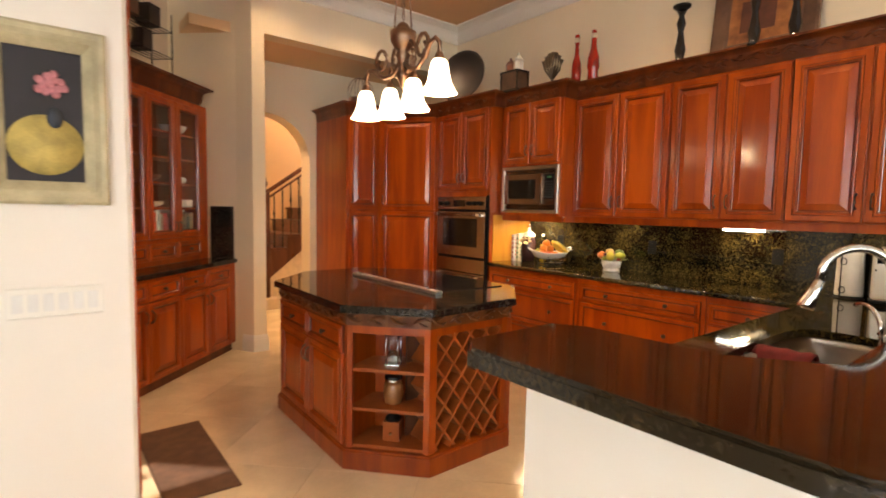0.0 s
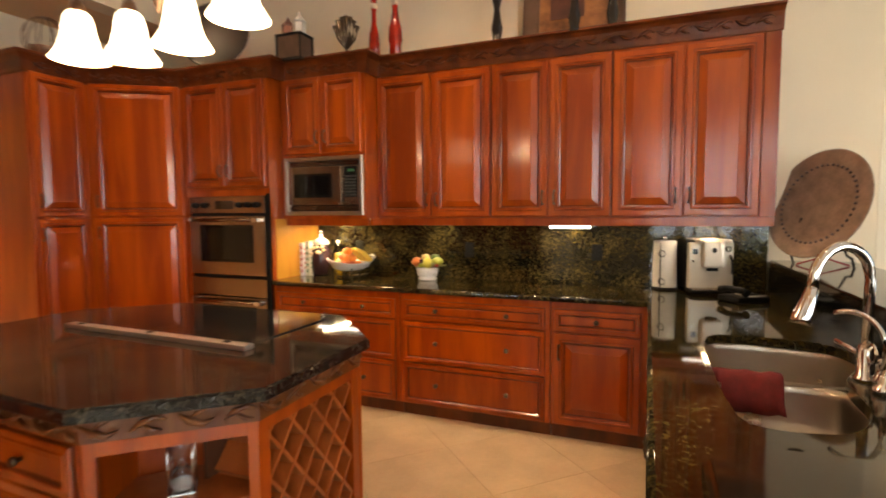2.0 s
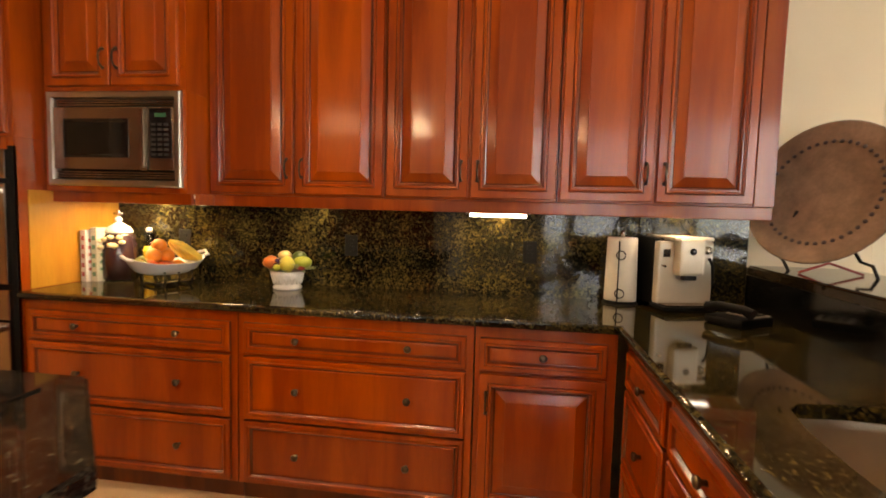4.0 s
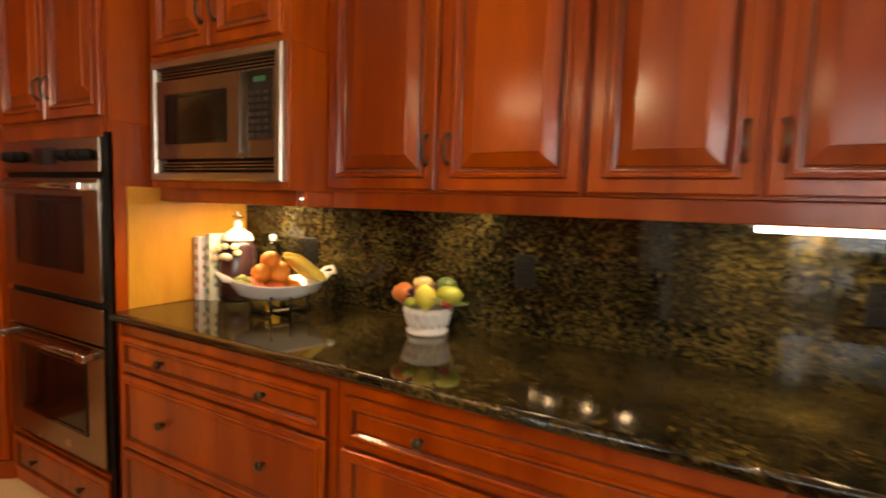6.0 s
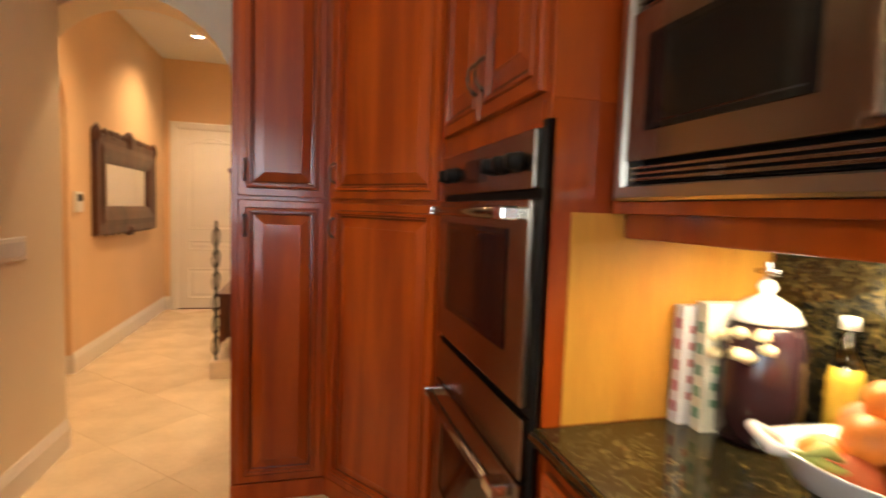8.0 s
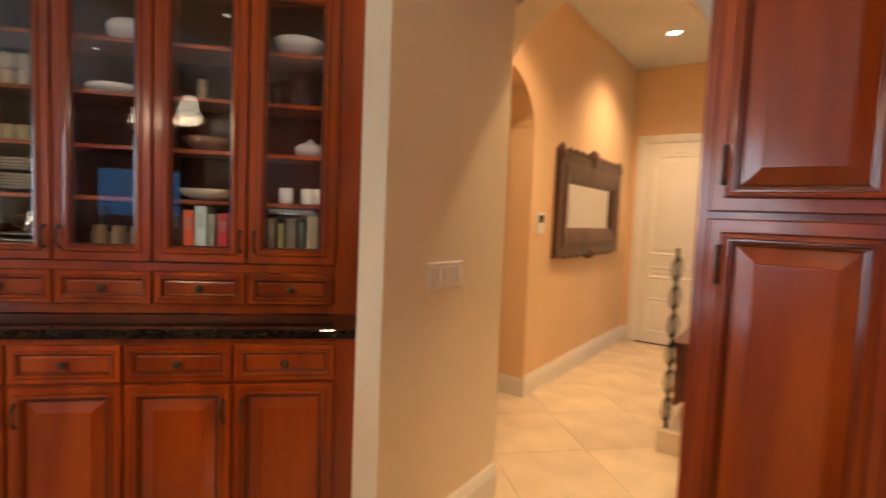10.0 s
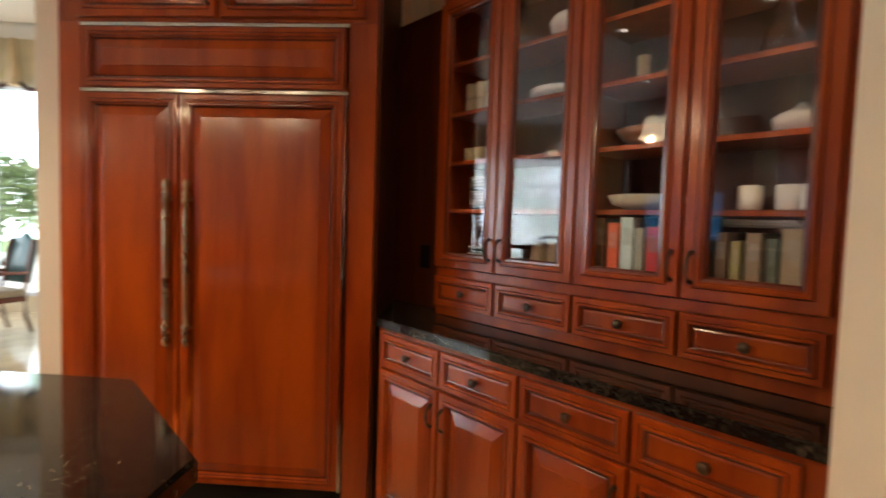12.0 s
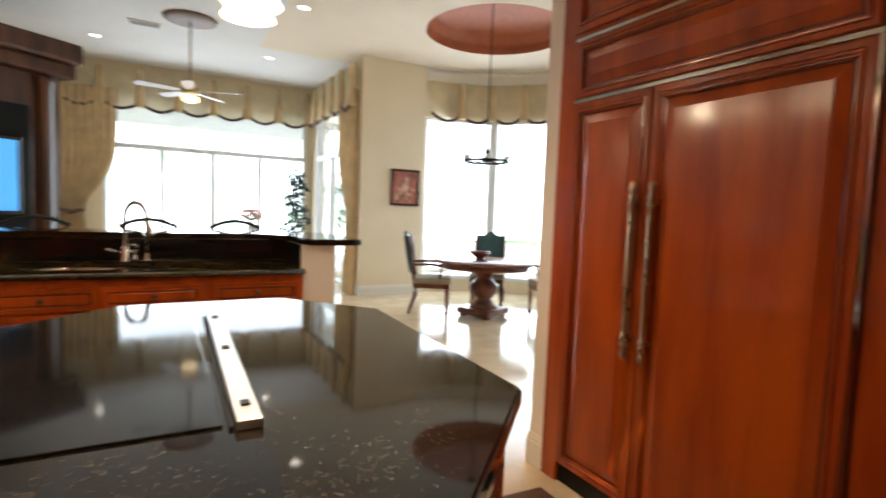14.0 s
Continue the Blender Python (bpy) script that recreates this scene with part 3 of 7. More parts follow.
# wall cabinets
UPS = ((4.052, 3.115, 2), (3.111, 2.276, 2), (2.272, 1.412, 2))
for y0, y1, k in UPS:
    w = y0 - y1
    u = unit("wall_cabinet", "tall cherry wood wall cabinet with two raised-panel doors", UPPER_X, y0, -90, w, WALL_X - UPPER_X - 0.002, 1.455, 2.56, "cabinet", "wall cabinets")
    for j in range(2):
        door_on(u, 0.008 + j * w / 2, 1.462, w / 2 - 0.012, 1.075, "r" if j == 0 else "l")
u = unit("end_panel", "cherry wood end filler of the wall cabinets", UPPER_X, 1.408, -90, 0.085, WALL_X - UPPER_X - 0.002, 1.455, 2.56, "panel")
rail = thing("light_rail", "cherry wood light rail under the wall cabinets", "trim")
part("rail", cube(UPPER_X + 0.005, 1.325, 1.395, UPPER_X + 0.030, 4.05, 1.454, 0.004), CHERRY, rail)
part("rail", cube(UPPER_X + 0.030, 1.325, 1.43, WALL_X - 0.035, 4.05, 1.453), CHERRY, rail)
part("rail", cube(5.021, 4.032, 1.395, 5.154, 4.055, 1.45, 0.004), CHERRY, rail)
part("rail", cube(4.995, 4.056, 1.395, 5.02, 4.838, 1.475, 0.004), CHERRY, rail)

# microwave housing
mwc = unit("microwave_cabinet", "cherry wood cabinet with two small doors above the microwave", 4.962, 4.838, -90, 0.786, WALL_X - 4.964, 1.945, 2.62, "cabinet", "wall cabinets")
for j in range(2):
    door_on(mwc, 0.03 + j * 0.365, 1.965, 0.36, 0.60, "r" if j == 0 else "l")
part("side_panel", cube(0.745, 0.0, 1.45, 0.785, WALL_X - 4.964, 1.944), CHERRY, mwc)
part("side_panel", cube(0.001, 0.0, 1.45, 0.03, WALL_X - 4.964, 1.944), CHERRY, mwc)
part("shelf", cube(0.03, 0.0, 1.45, 0.745, WALL_X - 4.964, 1.476), CHERRY, mwc)

mw = thing("microwave", "built-in stainless steel microwave oven with vent grilles", "microwave", pose(4.956, 4.806, 1.478, 0, 0, -90))
W, H = 0.733, 0.462
part("case", cube(0.02, 0.03, 0.01, W - 0.02, 0.42, H - 0.01), BLACK_PLASTIC, mw)
part("trim_frame", rings(W, H, [(0.02, -0.03), (0, -0.03), (0, 0.012), (0.006, 0.018), (0.028, 0.018), (0.032, 0.008), (0.032, -0.03)], True), SATIN, mw)
for z in (0.038, 0.392):
    g = part("vent_grille", cube(0.034, 0.012, z, W - 0.034, 0.03, z + 0.036), BLACK_PLASTIC, mw)
    for k in range(3):
        part("slat", cube(0.034, 0.0, z + 0.004 + 0.012 * k, W - 0.034, 0.016, z + 0.010 + 0.012 * k, 0.001), STEEL, g)
dr = part("door", cube(0.036, -0.014, 0.082, 0.555, 0.02, 0.386, 0.004), STEEL, mw)
part("window", rings(0.36, 0.19, [(0, 0), (0, 0.003), (0.012, 0.003), (0.016, 0.001)]), OVEN_GLASS, dr, "dark smoked window", pose(0.095, -0.0145, 0.14))
part("handle", cube(0.535, -0.036, 0.09, 0.552, -0.02, 0.378, 0.005), STEEL, dr)
pan = part("control_panel", cube(0.562, -0.014, 0.082, W - 0.036, 0.02, 0.386, 0.004), STEEL, mw)
part("display", cube(0.572, -0.0165, 0.14, W - 0.046, -0.013, 0.378, 0.001), BLACK_GLOSS, pan)
for r in range(7):
    for c in range(3):
        part("button", cube(0.58 + c * 0.034, -0.018, 0.152 + r * 0.024, 0.604 + c * 0.034, -0.0162, 0.164 + r * 0.024), plain("key_grey", (0.03, 0.03, 0.03)) if r + c == 0 else bpy.data.materials["key_grey"], pan)
part("clock", cube(0.60, -0.018, 0.338, 0.66, -0.0162, 0.356), glow("green_digits", (0.02, 0.12, 0.05), 0.05), pan)

# oven tower
OV_Y0, OV_Y1 = 5.74, 4.842
tower = unit("oven_cabinet", "tall cherry wood cabinet housing the double oven", 4.80, OV_Y0, -90, OV_Y0 - OV_Y1, 0.66, 1.70, 2.62, "cabinet", "tall cabinets")
TW = OV_Y0 - OV_Y1
part("side_panel", cube(0.001, 0, 0.0, 0.052, 0.66, 1.70), CHERRY, tower)
part("side_panel", cube(TW - 0.030, 0, 1.45, TW - 0.001, 0.66, 1.70), CHERRY, tower)
part("side_panel", cube(TW - 0.030, 0, 0.0, TW - 0.001, 0.66, 1.45), CHERRY, tower)
part("lower_rail", cube(0.052, 0, 0.0, TW - 0.03, 0.66, 0.26), CHERRY, tower)
drawer_on(tower, 0.03, 0.06, TW - 0.06, 0.19, 2)
for j in range(2):
    door_on(tower, 0.03 + j * (TW - 0.05) / 2, 1.715, (TW - 0.06) / 2, 0.845, "r" if j == 0 else "l")
part("side_strip", cube(TW - 0.033, -0.004, 0.0, TW - 0.001, 0.012, 1.655), BLACK_PLASTIC, tower, "black edge strip beside the oven")
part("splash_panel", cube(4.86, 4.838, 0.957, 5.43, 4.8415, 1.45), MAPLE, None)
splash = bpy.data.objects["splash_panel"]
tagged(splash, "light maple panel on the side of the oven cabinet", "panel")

ov = thing("double_oven", "built-in stainless steel double wall oven with black knobs", "oven", pose(4.80, OV_Y0 - 0.055, 0.262, 0, 0, -90))
OW = TW - 0.088
part("case", cube(0.005, 0.01, 0.0, OW - 0.005, 0.60, 1.385), BLACK_PLASTIC, ov)
part("top_trim", cube(0.0, -0.006, 1.378, OW, 0.009, 1.436), CHERRY, ov)
for z, h, nm in ((0.04, 0.50, "lower_door"), (0.725, 0.49, "upper_door")):
    d = part(nm, cube(0.0, -0.028, z, OW, 0.008, z + h, 0.005), STEEL, ov)
    part("window", rings(OW * 0.70, h * 0.63, [(0, 0), (0, 0.003), (0.014, 0.003), (0.02, 0.001)]), OVEN_GLASS, d, "dark oven window", pose(OW * 0.15, -0.0285, z + h * 0.22))
    zh = z + h - 0.034
    grip = tube([(0.07, -0.066, zh), (OW * 0.5, -0.076, zh), (OW - 0.07, -0.066, zh)], 0.014, 12)
    grip = part("handle", grip, STEEL, d, "round brushed steel bar handle")
    for x0, x1 in ((0.035, 0.075), (OW - 0.095, OW - 0.035)):
        part("end_cap", cube(x0, -0.082, zh - 0.017, x1, -0.026, zh + 0.017, 0.006), CHROME, grip, "polished steel handle end")
part("lower_panel", cube(0.0, -0.024, 0.548, OW, 0.008, 0.698, 0.004), STEEL, ov)
part("vent_slot", cube(0.0, -0.008, 1.217, OW, 0.009, 1.236), BLACK_PLASTIC, ov)
cp = part("control_panel", cube(0.0, -0.022, 1.238, OW, 0.008, 1.375, 0.004), STEEL, ov)
part("display", cube(OW * 0.36, -0.0245, 1.27, OW * 0.60, -0.021, 1.34), BLACK_GLOSS, cp)
for fx in (0.10, 0.22, 0.68, 0.79, 0.90):
    kb = lathe([(0.024, 0), (0.026, 0.006), (0.022, 0.012), (0.020, 0.034), (0.004, 0.036)], 16)
    bmesh.ops.rotate(kb, verts=kb.verts, cent=(0, 0, 0), matrix=Matrix.Rotation(radians(90), 3, "X"))
    part("knob", kb, BLACK_PLASTIC, cp, "black control knob", pose(OW * fx, -0.022, 1.305))
part("gap", cube(0.0, -0.004, 0.700, OW, 0.009, 0.724), BLACK_PLASTIC, ov)

# corner pantry: one front faces south, one stands across the corner
P1, P2, P3 = (3.94, 6.34), (4.385, 6.34), (4.80, 5.742)
pantry = thing("pantry_cabinet", "floor-to-crown cherry wood corner pantry with four doors", "cabinet")
part("body", prism([P1, P2, P3, (5.46, 5.742), (5.46, 7.14), (3.94, 7.14)], 0.0, 2.62), CHERRY, pantry)
th2 = math.degrees(math.atan2(P3[1] - P2[1], P3[0] - P2[0]))
for (px, py), th, w in ((P1, 0, P2[0] - P1[0]), (P2, th2, math.dist(P2, P3))):
    for z, h, low in ((0.10, 1.365, False), (1.483, 1.085, True)):
        d = part("door", panel_door(w - 0.05, h, 0.058), CHERRY, pantry, "", pose(px, py, 0, 0, 0, th) @ pose(0.03, 0, z))
        put_pull(d, 0.03, h - 0.12 if not low else 0.12)
part("plinth", prism([(P1[0] - 0.0, P1[1] - 0.012), (P2[0] - 0.004, P2[1] - 0.012), (P3[0] - 0.012, P3[1] - 0.004), P3, P2, P1], 0.0, 0.09), CHERRY, pantry)

# carved cornice along all tall and wall cabinets
cornice = thing("cornice", "carved dark cherry cornice along the cabinet tops", "cornice")
LINE = [(3.94, 7.10), P1, P2, P3, (4.80, 4.80), (4.962, 4.80), (4.962, 4.045), (UPPER_X, 4.045), (UPPER_X, 1.318)]
crown_run(LINE, 2.555, 2.70, 0.085, CHERRY_DARK, cornice)
part("top_board", prism([(3.95, 7.12)] + [(x + 0.02, y + 0.0) for x, y in LINE[1:]] + [(5.46, 1.318), (5.46, 7.12)], 2.622, 2.685), CHERRY_DARK, cornice)
for (ax, ay), (bx, by) in zip(LINE[1:], LINE[2:]):
    L = math.dist((ax, ay), (bx, by))
    if L > 0.35:
        th = math.degrees(math.atan2(by - ay, bx - ax))
        leaf_relief(L - 0.08, 0.07, CHERRY_DARK, cornice, pose(ax, ay, 2.585, 0, 0, th) @ pose(0.04, -0.024, 0))

# worktops
top = thing("worktop", "polished dark green-gold granite worktop in an L shape", "worktop")


def rounded(points, times=2):
    """Cuts the corners of a closed outline."""
    for _ in range(times):
        out = []
        for (ax, ay), (bx, by) in zip(points, points[1:] + points[:1]):
            out += [(ax * 0.8 + bx * 0.2, ay * 0.8 + by * 0.2), (ax * 0.2 + bx * 0.8, ay * 0.2 + by * 0.8)]
        points = out
    return points


SINK = rounded([(4.0, 1.825), (3.0, 1.825), (2.96, 1.72), (3.0, 1.56), (3.18, 1.465), (3.46, 1.455), (3.57, 1.40), (3.68, 1.325), (3.84, 1.305), (3.98, 1.36), (4.03, 1.6)])


def slab_with_hole(outline, hole, z0, z1):
    """A slab with one opening; both outlines run round the same way."""
    bm = bmesh.new()
    es = []
    for loop in (outline, hole):
        vs = [bm.verts.new((x, y, z1)) for x, y in loop]
        es += [bm.edges.new((vs[i], vs[(i + 1) % len(vs)])) for i in range(len(vs))]
    bmesh.ops.triangle_fill(bm, use_beauty=True, use_dissolve=False, edges=es)
    r = bmesh.ops.extrude_face_region(bm, geom=bm.faces[:])
    bmesh.ops.translate(bm, verts=[v for v in r["geom"] if isinstance(v, bmesh.types.BMVert)], vec=(0, 0, z0 - z1))
    return bm


part("slab", slab_with_hole([(4.797, 4.836), (WALL_X - 0.002, 4.836), (WALL_X - 0.002, 1.28), (2.36, 1.28), (2.36, 2.015), (4.797, 2.015)], SINK, 0.917, CT), GREEN_GRANITE, top)
nose = tube([(4.797, 4.834, 0.936), (4.797, 2.03, 0.936), (4.79, 2.015, 0.936), (2.37, 2.015, 0.936)], 0.0185, 18)
part("rounded_edge", nose, GREEN_GRANITE, top)
bs = thing("backsplash", "green-gold polished granite splashback", "backsplash")
part("slab", cube(5.434, 1.30, CT, WALL_X - 0.001, 4.836, 1.43), GREEN_GRANITE, bs)

# undermount sink, tap, small taps
sink = thing("sink", "double-bowl stainless steel undermount sink", "sink")


def bowl(outline, depth):
    """A pressed steel bowl with a flat lip, rolled edge and rounded floor."""
    pts = rounded(outline, 3)
    cx, cy = sum(p[0] for p in pts) / len(pts), sum(p[1] for p in pts) / len(pts)
    bm = bmesh.new()
    loops = []
    for k, z in ((1.10, 0.0), (1.0, 0.0), (0.985, -0.006), (0.975, -0.03), (0.955, -depth * 0.7), (0.90, -depth * 0.92), (0.78, -depth), (0.12, -depth - 0.006), (0.10, -depth - 0.02)):
        loops.append([bm.verts.new((cx + (x - cx) * k, cy + (y - cy) * k, 0.9155 + z)) for x, y in pts])
    n = len(pts)
    for a, b in zip(loops, loops[1:]):
        for i in range(n):
            bm.faces.new((a[i], b[i], b[(i + 1) % n], a[(i + 1) % n])).smooth = True
    bm.faces.new(loops[-1])
    return bm


part("bowl", bowl([(4.03, 1.84), (3.52, 1.84), (3.515, 1.44), (3.58, 1.385), (3.68, 1.315), (3.84, 1.295), (3.99, 1.35), (4.045, 1.6)], 0.21), SATIN, sink)
nb = part("bowl", bowl([(3.50, 1.84), (2.99, 1.84), (2.95, 1.72), (2.99, 1.55), (3.18, 1.455), (3.50, 1.445)], 0.17), SATIN, sink)
nb.location.z = -0.0006
tap = thing("kitchen_tap", "tall brushed nickel gooseneck tap with a pull-down spray head", "tap", pose(3.49, 1.392, CT))
part("base", lathe([(0.034, 0), (0.034, 0.012), (0.026, 0.02), (0.026, 0.10), (0.019, 0.115)], 18), CHROME, tap)
ax, ay = -0.14, 0.185
neck = [(0, 0, 0.08), (0, 0, 0.32)] + [(ax * (1 - math.cos(a)) / 2, ay * (1 - math.cos(a)) / 2, 0.32 + 0.11 * math.sin(a)) for a in [radians(15 * k) for k in range(1, 12)]] + [(ax * 1.0, ay * 1.0, 0.29)]
part("neck", tube(neck, 0.0155, 12), CHROME, tap)
part("spray_head", tube([(ax, ay, 0.305), (ax * 1.06, ay * 1.06, 0.27), (ax * 1.16, ay * 1.16, 0.215), (ax * 1.18, ay * 1.18, 0.20)], 0.02, 14, radii=[0.018, 0.02, 0.030, 0.027]), CHROME, tap)
part("lever", tube([(0.03, -0.0, 0.07), (0.07, 0.02, 0.085), (0.11, 0.05, 0.10)], 0.008, 10), CHROME, tap)
side = thing("filter_tap", "slim curved nickel filter tap", "tap", pose(3.355, 1.392, CT))
part("base", lathe([(0.025, 0), (0.025, 0.02), (0.014, 0.03), (0.012, 0.06)], 14), CHROME, side)
part("spout", tube([(0, 0, 0.05), (0, 0, 0.13)] + [(0.065 * (1 - math.cos(radians(a))), 0.065 * (1 - math.cos(radians(a))), 0.14 + 0.09 * math.sin(radians(a))) for a in range(10, 126, 10)], 0.0075, 10), CHROME, side)
soap = thing("soap_dispenser", "nickel soap dispenser beside the tap", "dispenser", pose(3.43, 1.375, CT))
part("pump", lathe([(0.022, 0), (0.02, 0.03), (0.012, 0.04), (0.012, 0.07), (0.016, 0.075), (0.01, 0.09)], 14), CHROME, soap)
part("ring", tube([(0.035 * math.cos(radians(a)) + 0.01, 0.02, 0.10 + 0.028 * math.sin(radians(a))) for a in range(0, 361, 24)], 0.005, 8), CHROME, soap)
cloth = thing("dish_towel", "folded dark red dish towel hanging over the sink edge", "towel")
bm = bmesh.new()
path = [(3.435, CT - 0.13), (3.445, CT - 0.09), (3.465, CT - 0.035), (3.49, CT - 0.022), (3.52, CT - 0.022), (3.545, CT - 0.04), (3.56, CT - 0.08), (3.565, CT - 0.12)]
cols = []
for k in range(9):
    y = 1.61 + 0.21 * k / 8
    cols.append([bm.verts.new((x + 0.006 * math.sin(k * 1.7), y + 0.006 * math.sin(30 * z), z + 0.003 * math.sin(k * 2.1))) for x, z in path])
for a, b in zip(cols, cols[1:]):
    for j in range(len(path) - 1):
        bm.faces.new((a[j], a[j + 1], b[j + 1], b[j])).smooth = True
t = part("cloth", bm, material("dark_red_cotton", (0.16, 0.012, 0.014), 0.9, 0, 0.25, 30, 0.4, 400), cloth)
sm = t.modifiers.new("thick", "SOLIDIFY")
sm.thickness, sm.offset = 0.012, 1

# raised bar
bar = thing("breakfast_bar", "raised dark brown granite breakfast bar on a pale knee wall", "bar")
BARLINE = [(1.965, 1.965), (2.29, 1.965), (2.35, 1.87), (2.35, 1.50), (2.50, 1.29), (5.46, 1.29), (5.46, 0.82), (2.33, 0.82), (2.0, 0.97), (1.905, 1.14), (1.905, 1.90)]
part("slab", prism(BARLINE, BAR - 0.045, BAR, 0.01), BROWN_GRANITE, bar)
kw = [(2.10, 1.88), (2.355, 1.88), (2.355, 1.275), (5.46, 1.275), (5.46, 1.08), (2.40, 1.08), (2.10, 1.25)]
part("knee_wall", prism(kw, 0.0, BAR - 0.047), KNEE_PAINT, bar, "pale painted knee wall")
part("riser", prism([(2.357, 1.86), (2.372, 1.86), (2.38, 1.293), (5.46, 1.293), (5.46, 1.277), (2.357, 1.277)], CT + 0.001, BAR - 0.047), plain("black_polished_stone", (0.006, 0.006, 0.006), 0.08), bar, "black granite riser")

# ---- island ----
ISL = [(2.45, 4.64), (2.41, 3.53), (2.76, 3.135), (3.42, 3.145), (3.81, 3.53), (3.81, 4.64), (3.43, 5.05), (2.865, 5.05)]
isl = thing("kitchen_island", "octagonal cherry wood island with polished black granite top", "island")
part("worktop", prism(ISL, 0.912, CT, 0.008), BLACK_GRANITE, isl, "polished black granite slab")


def inset_outline(points, d):
    out = []
    n = len(points)
    for i in range(n):
        p, a, b = Vector(points[i]), Vector(points[i - 1]), Vector(points[(i + 1) % n])
        u, v = (p - a).normalized(), (b - p).normalized()
        nu, nv = Vector((-u.y, u.x)), Vector((-v.y, v.x))
        m = (nu + nv).normalized()
        out.append(tuple(p + m * d / max(0.3, m.dot(nu))))
    return out


INN = inset_outline(ISL, 0.05)


def face(i):
    """Pose and width of one side of the island's body: local x runs along it, -y faces out."""
    (ax, ay), (bx, by) = INN[i], INN[(i + 1) % 8]
    return pose(ax, ay, 0, 0, 0, math.degrees(math.atan2(by - ay, bx - ax))), math.dist(INN[i], INN[(i + 1) % 8])


# closed sides are walls of the body; the shelf corner and the rack side stay open
part("body", prism([INN[0], INN[1], (2.80, 3.72), (3.06, 3.45), (3.30, 3.45), INN[4], INN[5], INN[6], INN[7]], 0.0, 0.845), CHERRY, isl)
part("plinth", prism(inset_outline(ISL, 0.022), 0.0, 0.115, 0.012), CHERRY, isl)
part("frieze", prism(inset_outline(ISL, 0.042), 0.835, 0.911), CARVED, isl)
for i in range(8):
    m, w = face(i)
    leaf_relief(w + 0.03, 0.07, CARVED, isl, m @ pose(-0.015, -0.012, 0.84), "carved_moulding")
m, w = face(0)
for j in range(2):
    x = 0.03 + j * (w - 0.05) / 2
    ww = (w - 0.06) / 2
    d = part("drawer", drawer_front(ww, 0.16), CHERRY, isl, "", m @ pose(x, 0, 0.665))
    put_knob(d, ww / 2, 0.08)
    d = part("door", panel_door(ww, 0.53, 0.055), CHERRY, isl, "", m @ pose(x, 0, 0.128))
    put_pull(d, ww - 0.03 if j == 0 else 0.03, 0.42)
# open shelf corner
m, w = face(1)
for x0, x1 in ((0.0, 0.035), (w - 0.035, w)):
    part("post", cube(x0, 0, 0.115, x1, 0.035, 0.836, 0.003), CHERRY, isl, "", m)
part("rail", cube(0.035, 0, 0.79, w - 0.035, 0.03, 0.836), CHERRY, isl, "", m)
for z in (0.118, 0.335, 0.565):
    part("shelf", prism([(0.012, 0.012), (w - 0.012, 0.012), (w - 0.03, 0.27), (w / 2, 0.30), (0.03, 0.27)], z, z + 0.018, 0.002), PINE, isl, "", m)
part("shelf_back", cube(0.02, 0.30, 0.115, w - 0.02, 0.315, 0.836), CHERRY, isl, "", m)
for x0, x1, q in ((0.0, 0.012, 1), (w - 0.012, w, -1)):
    part("shelf_side", cube(x0, 0.03, 0.115, x1, 0.31, 0.836), CHERRY, isl, "", m)
# wine rack
m, w = face(2)
for x0, x1 in ((0.0, 0.05), (w - 0.05, w)):
    part("post", cube(x0, 0, 0.115, x1, 0.035, 0.836, 0.003), CHERRY, isl, "", m)
part("rail", cube(0.05, 0, 0.79, w - 0.05, 0.03, 0.836), CHERRY, isl, "", m)
# dark walnut puts the shade of a deep rack into this shallow back
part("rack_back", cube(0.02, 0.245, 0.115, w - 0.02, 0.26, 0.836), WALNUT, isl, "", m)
x0, x1, z0, z1 = 0.05, w - 0.05, 0.118, 0.79
for s in (1, -1):
    for k in range(-9, 10):
        # slat centre line: z = z_mid + s * slope * (x - x_c)
        slope, pitch = 1.22, 0.155
        pts = []
        c = (z0 + z1) / 2 + k * pitch
        xm = (x0 + x1) / 2
        ends = []
        for x in (x0, x1):
            z = c + s * slope * (x - xm)
            ends.append((x, z))
        (ax_, az_), (bx_, bz_) = sorted(ends, key=lambda e: e[1])
        if bz_ < z0 + 0.02 or az_ > z1 - 0.02:
            continue
        if az_ < z0:
            f_ = (z0 - az_) / (bz_ - az_)
            ax_, az_ = ax_ + (bx_ - ax_) * f_, z0
        if bz_ > z1:
            f_ = (z1 - az_) / (bz_ - az_)
            bx_, bz_ = ax_ + (bx_ - ax_) * f_, z1
        L = math.hypot(bx_ - ax_, bz_ - az_)
        ang = math.degrees(math.atan2(bz_ - az_, bx_ - ax_))
        y0_ = 0.006 if s > 0 else 0.008
        part("lattice_slat", cube(0, y0_, -0.007, L, y0_ + 0.232, 0.007), PINE, isl, "", m @ pose(ax_, 0, az_) @ pose(0, 0, 0, 0, -ang, 0))
# panels on the other faces
for i in (3, 4, 5, 6, 7):
    m, w = face(i)
    part("panel", panel_door(w - 0.06, 0.69, 0.06), CHERRY, isl, "", m @ pose(0.03, 0, 0.13))
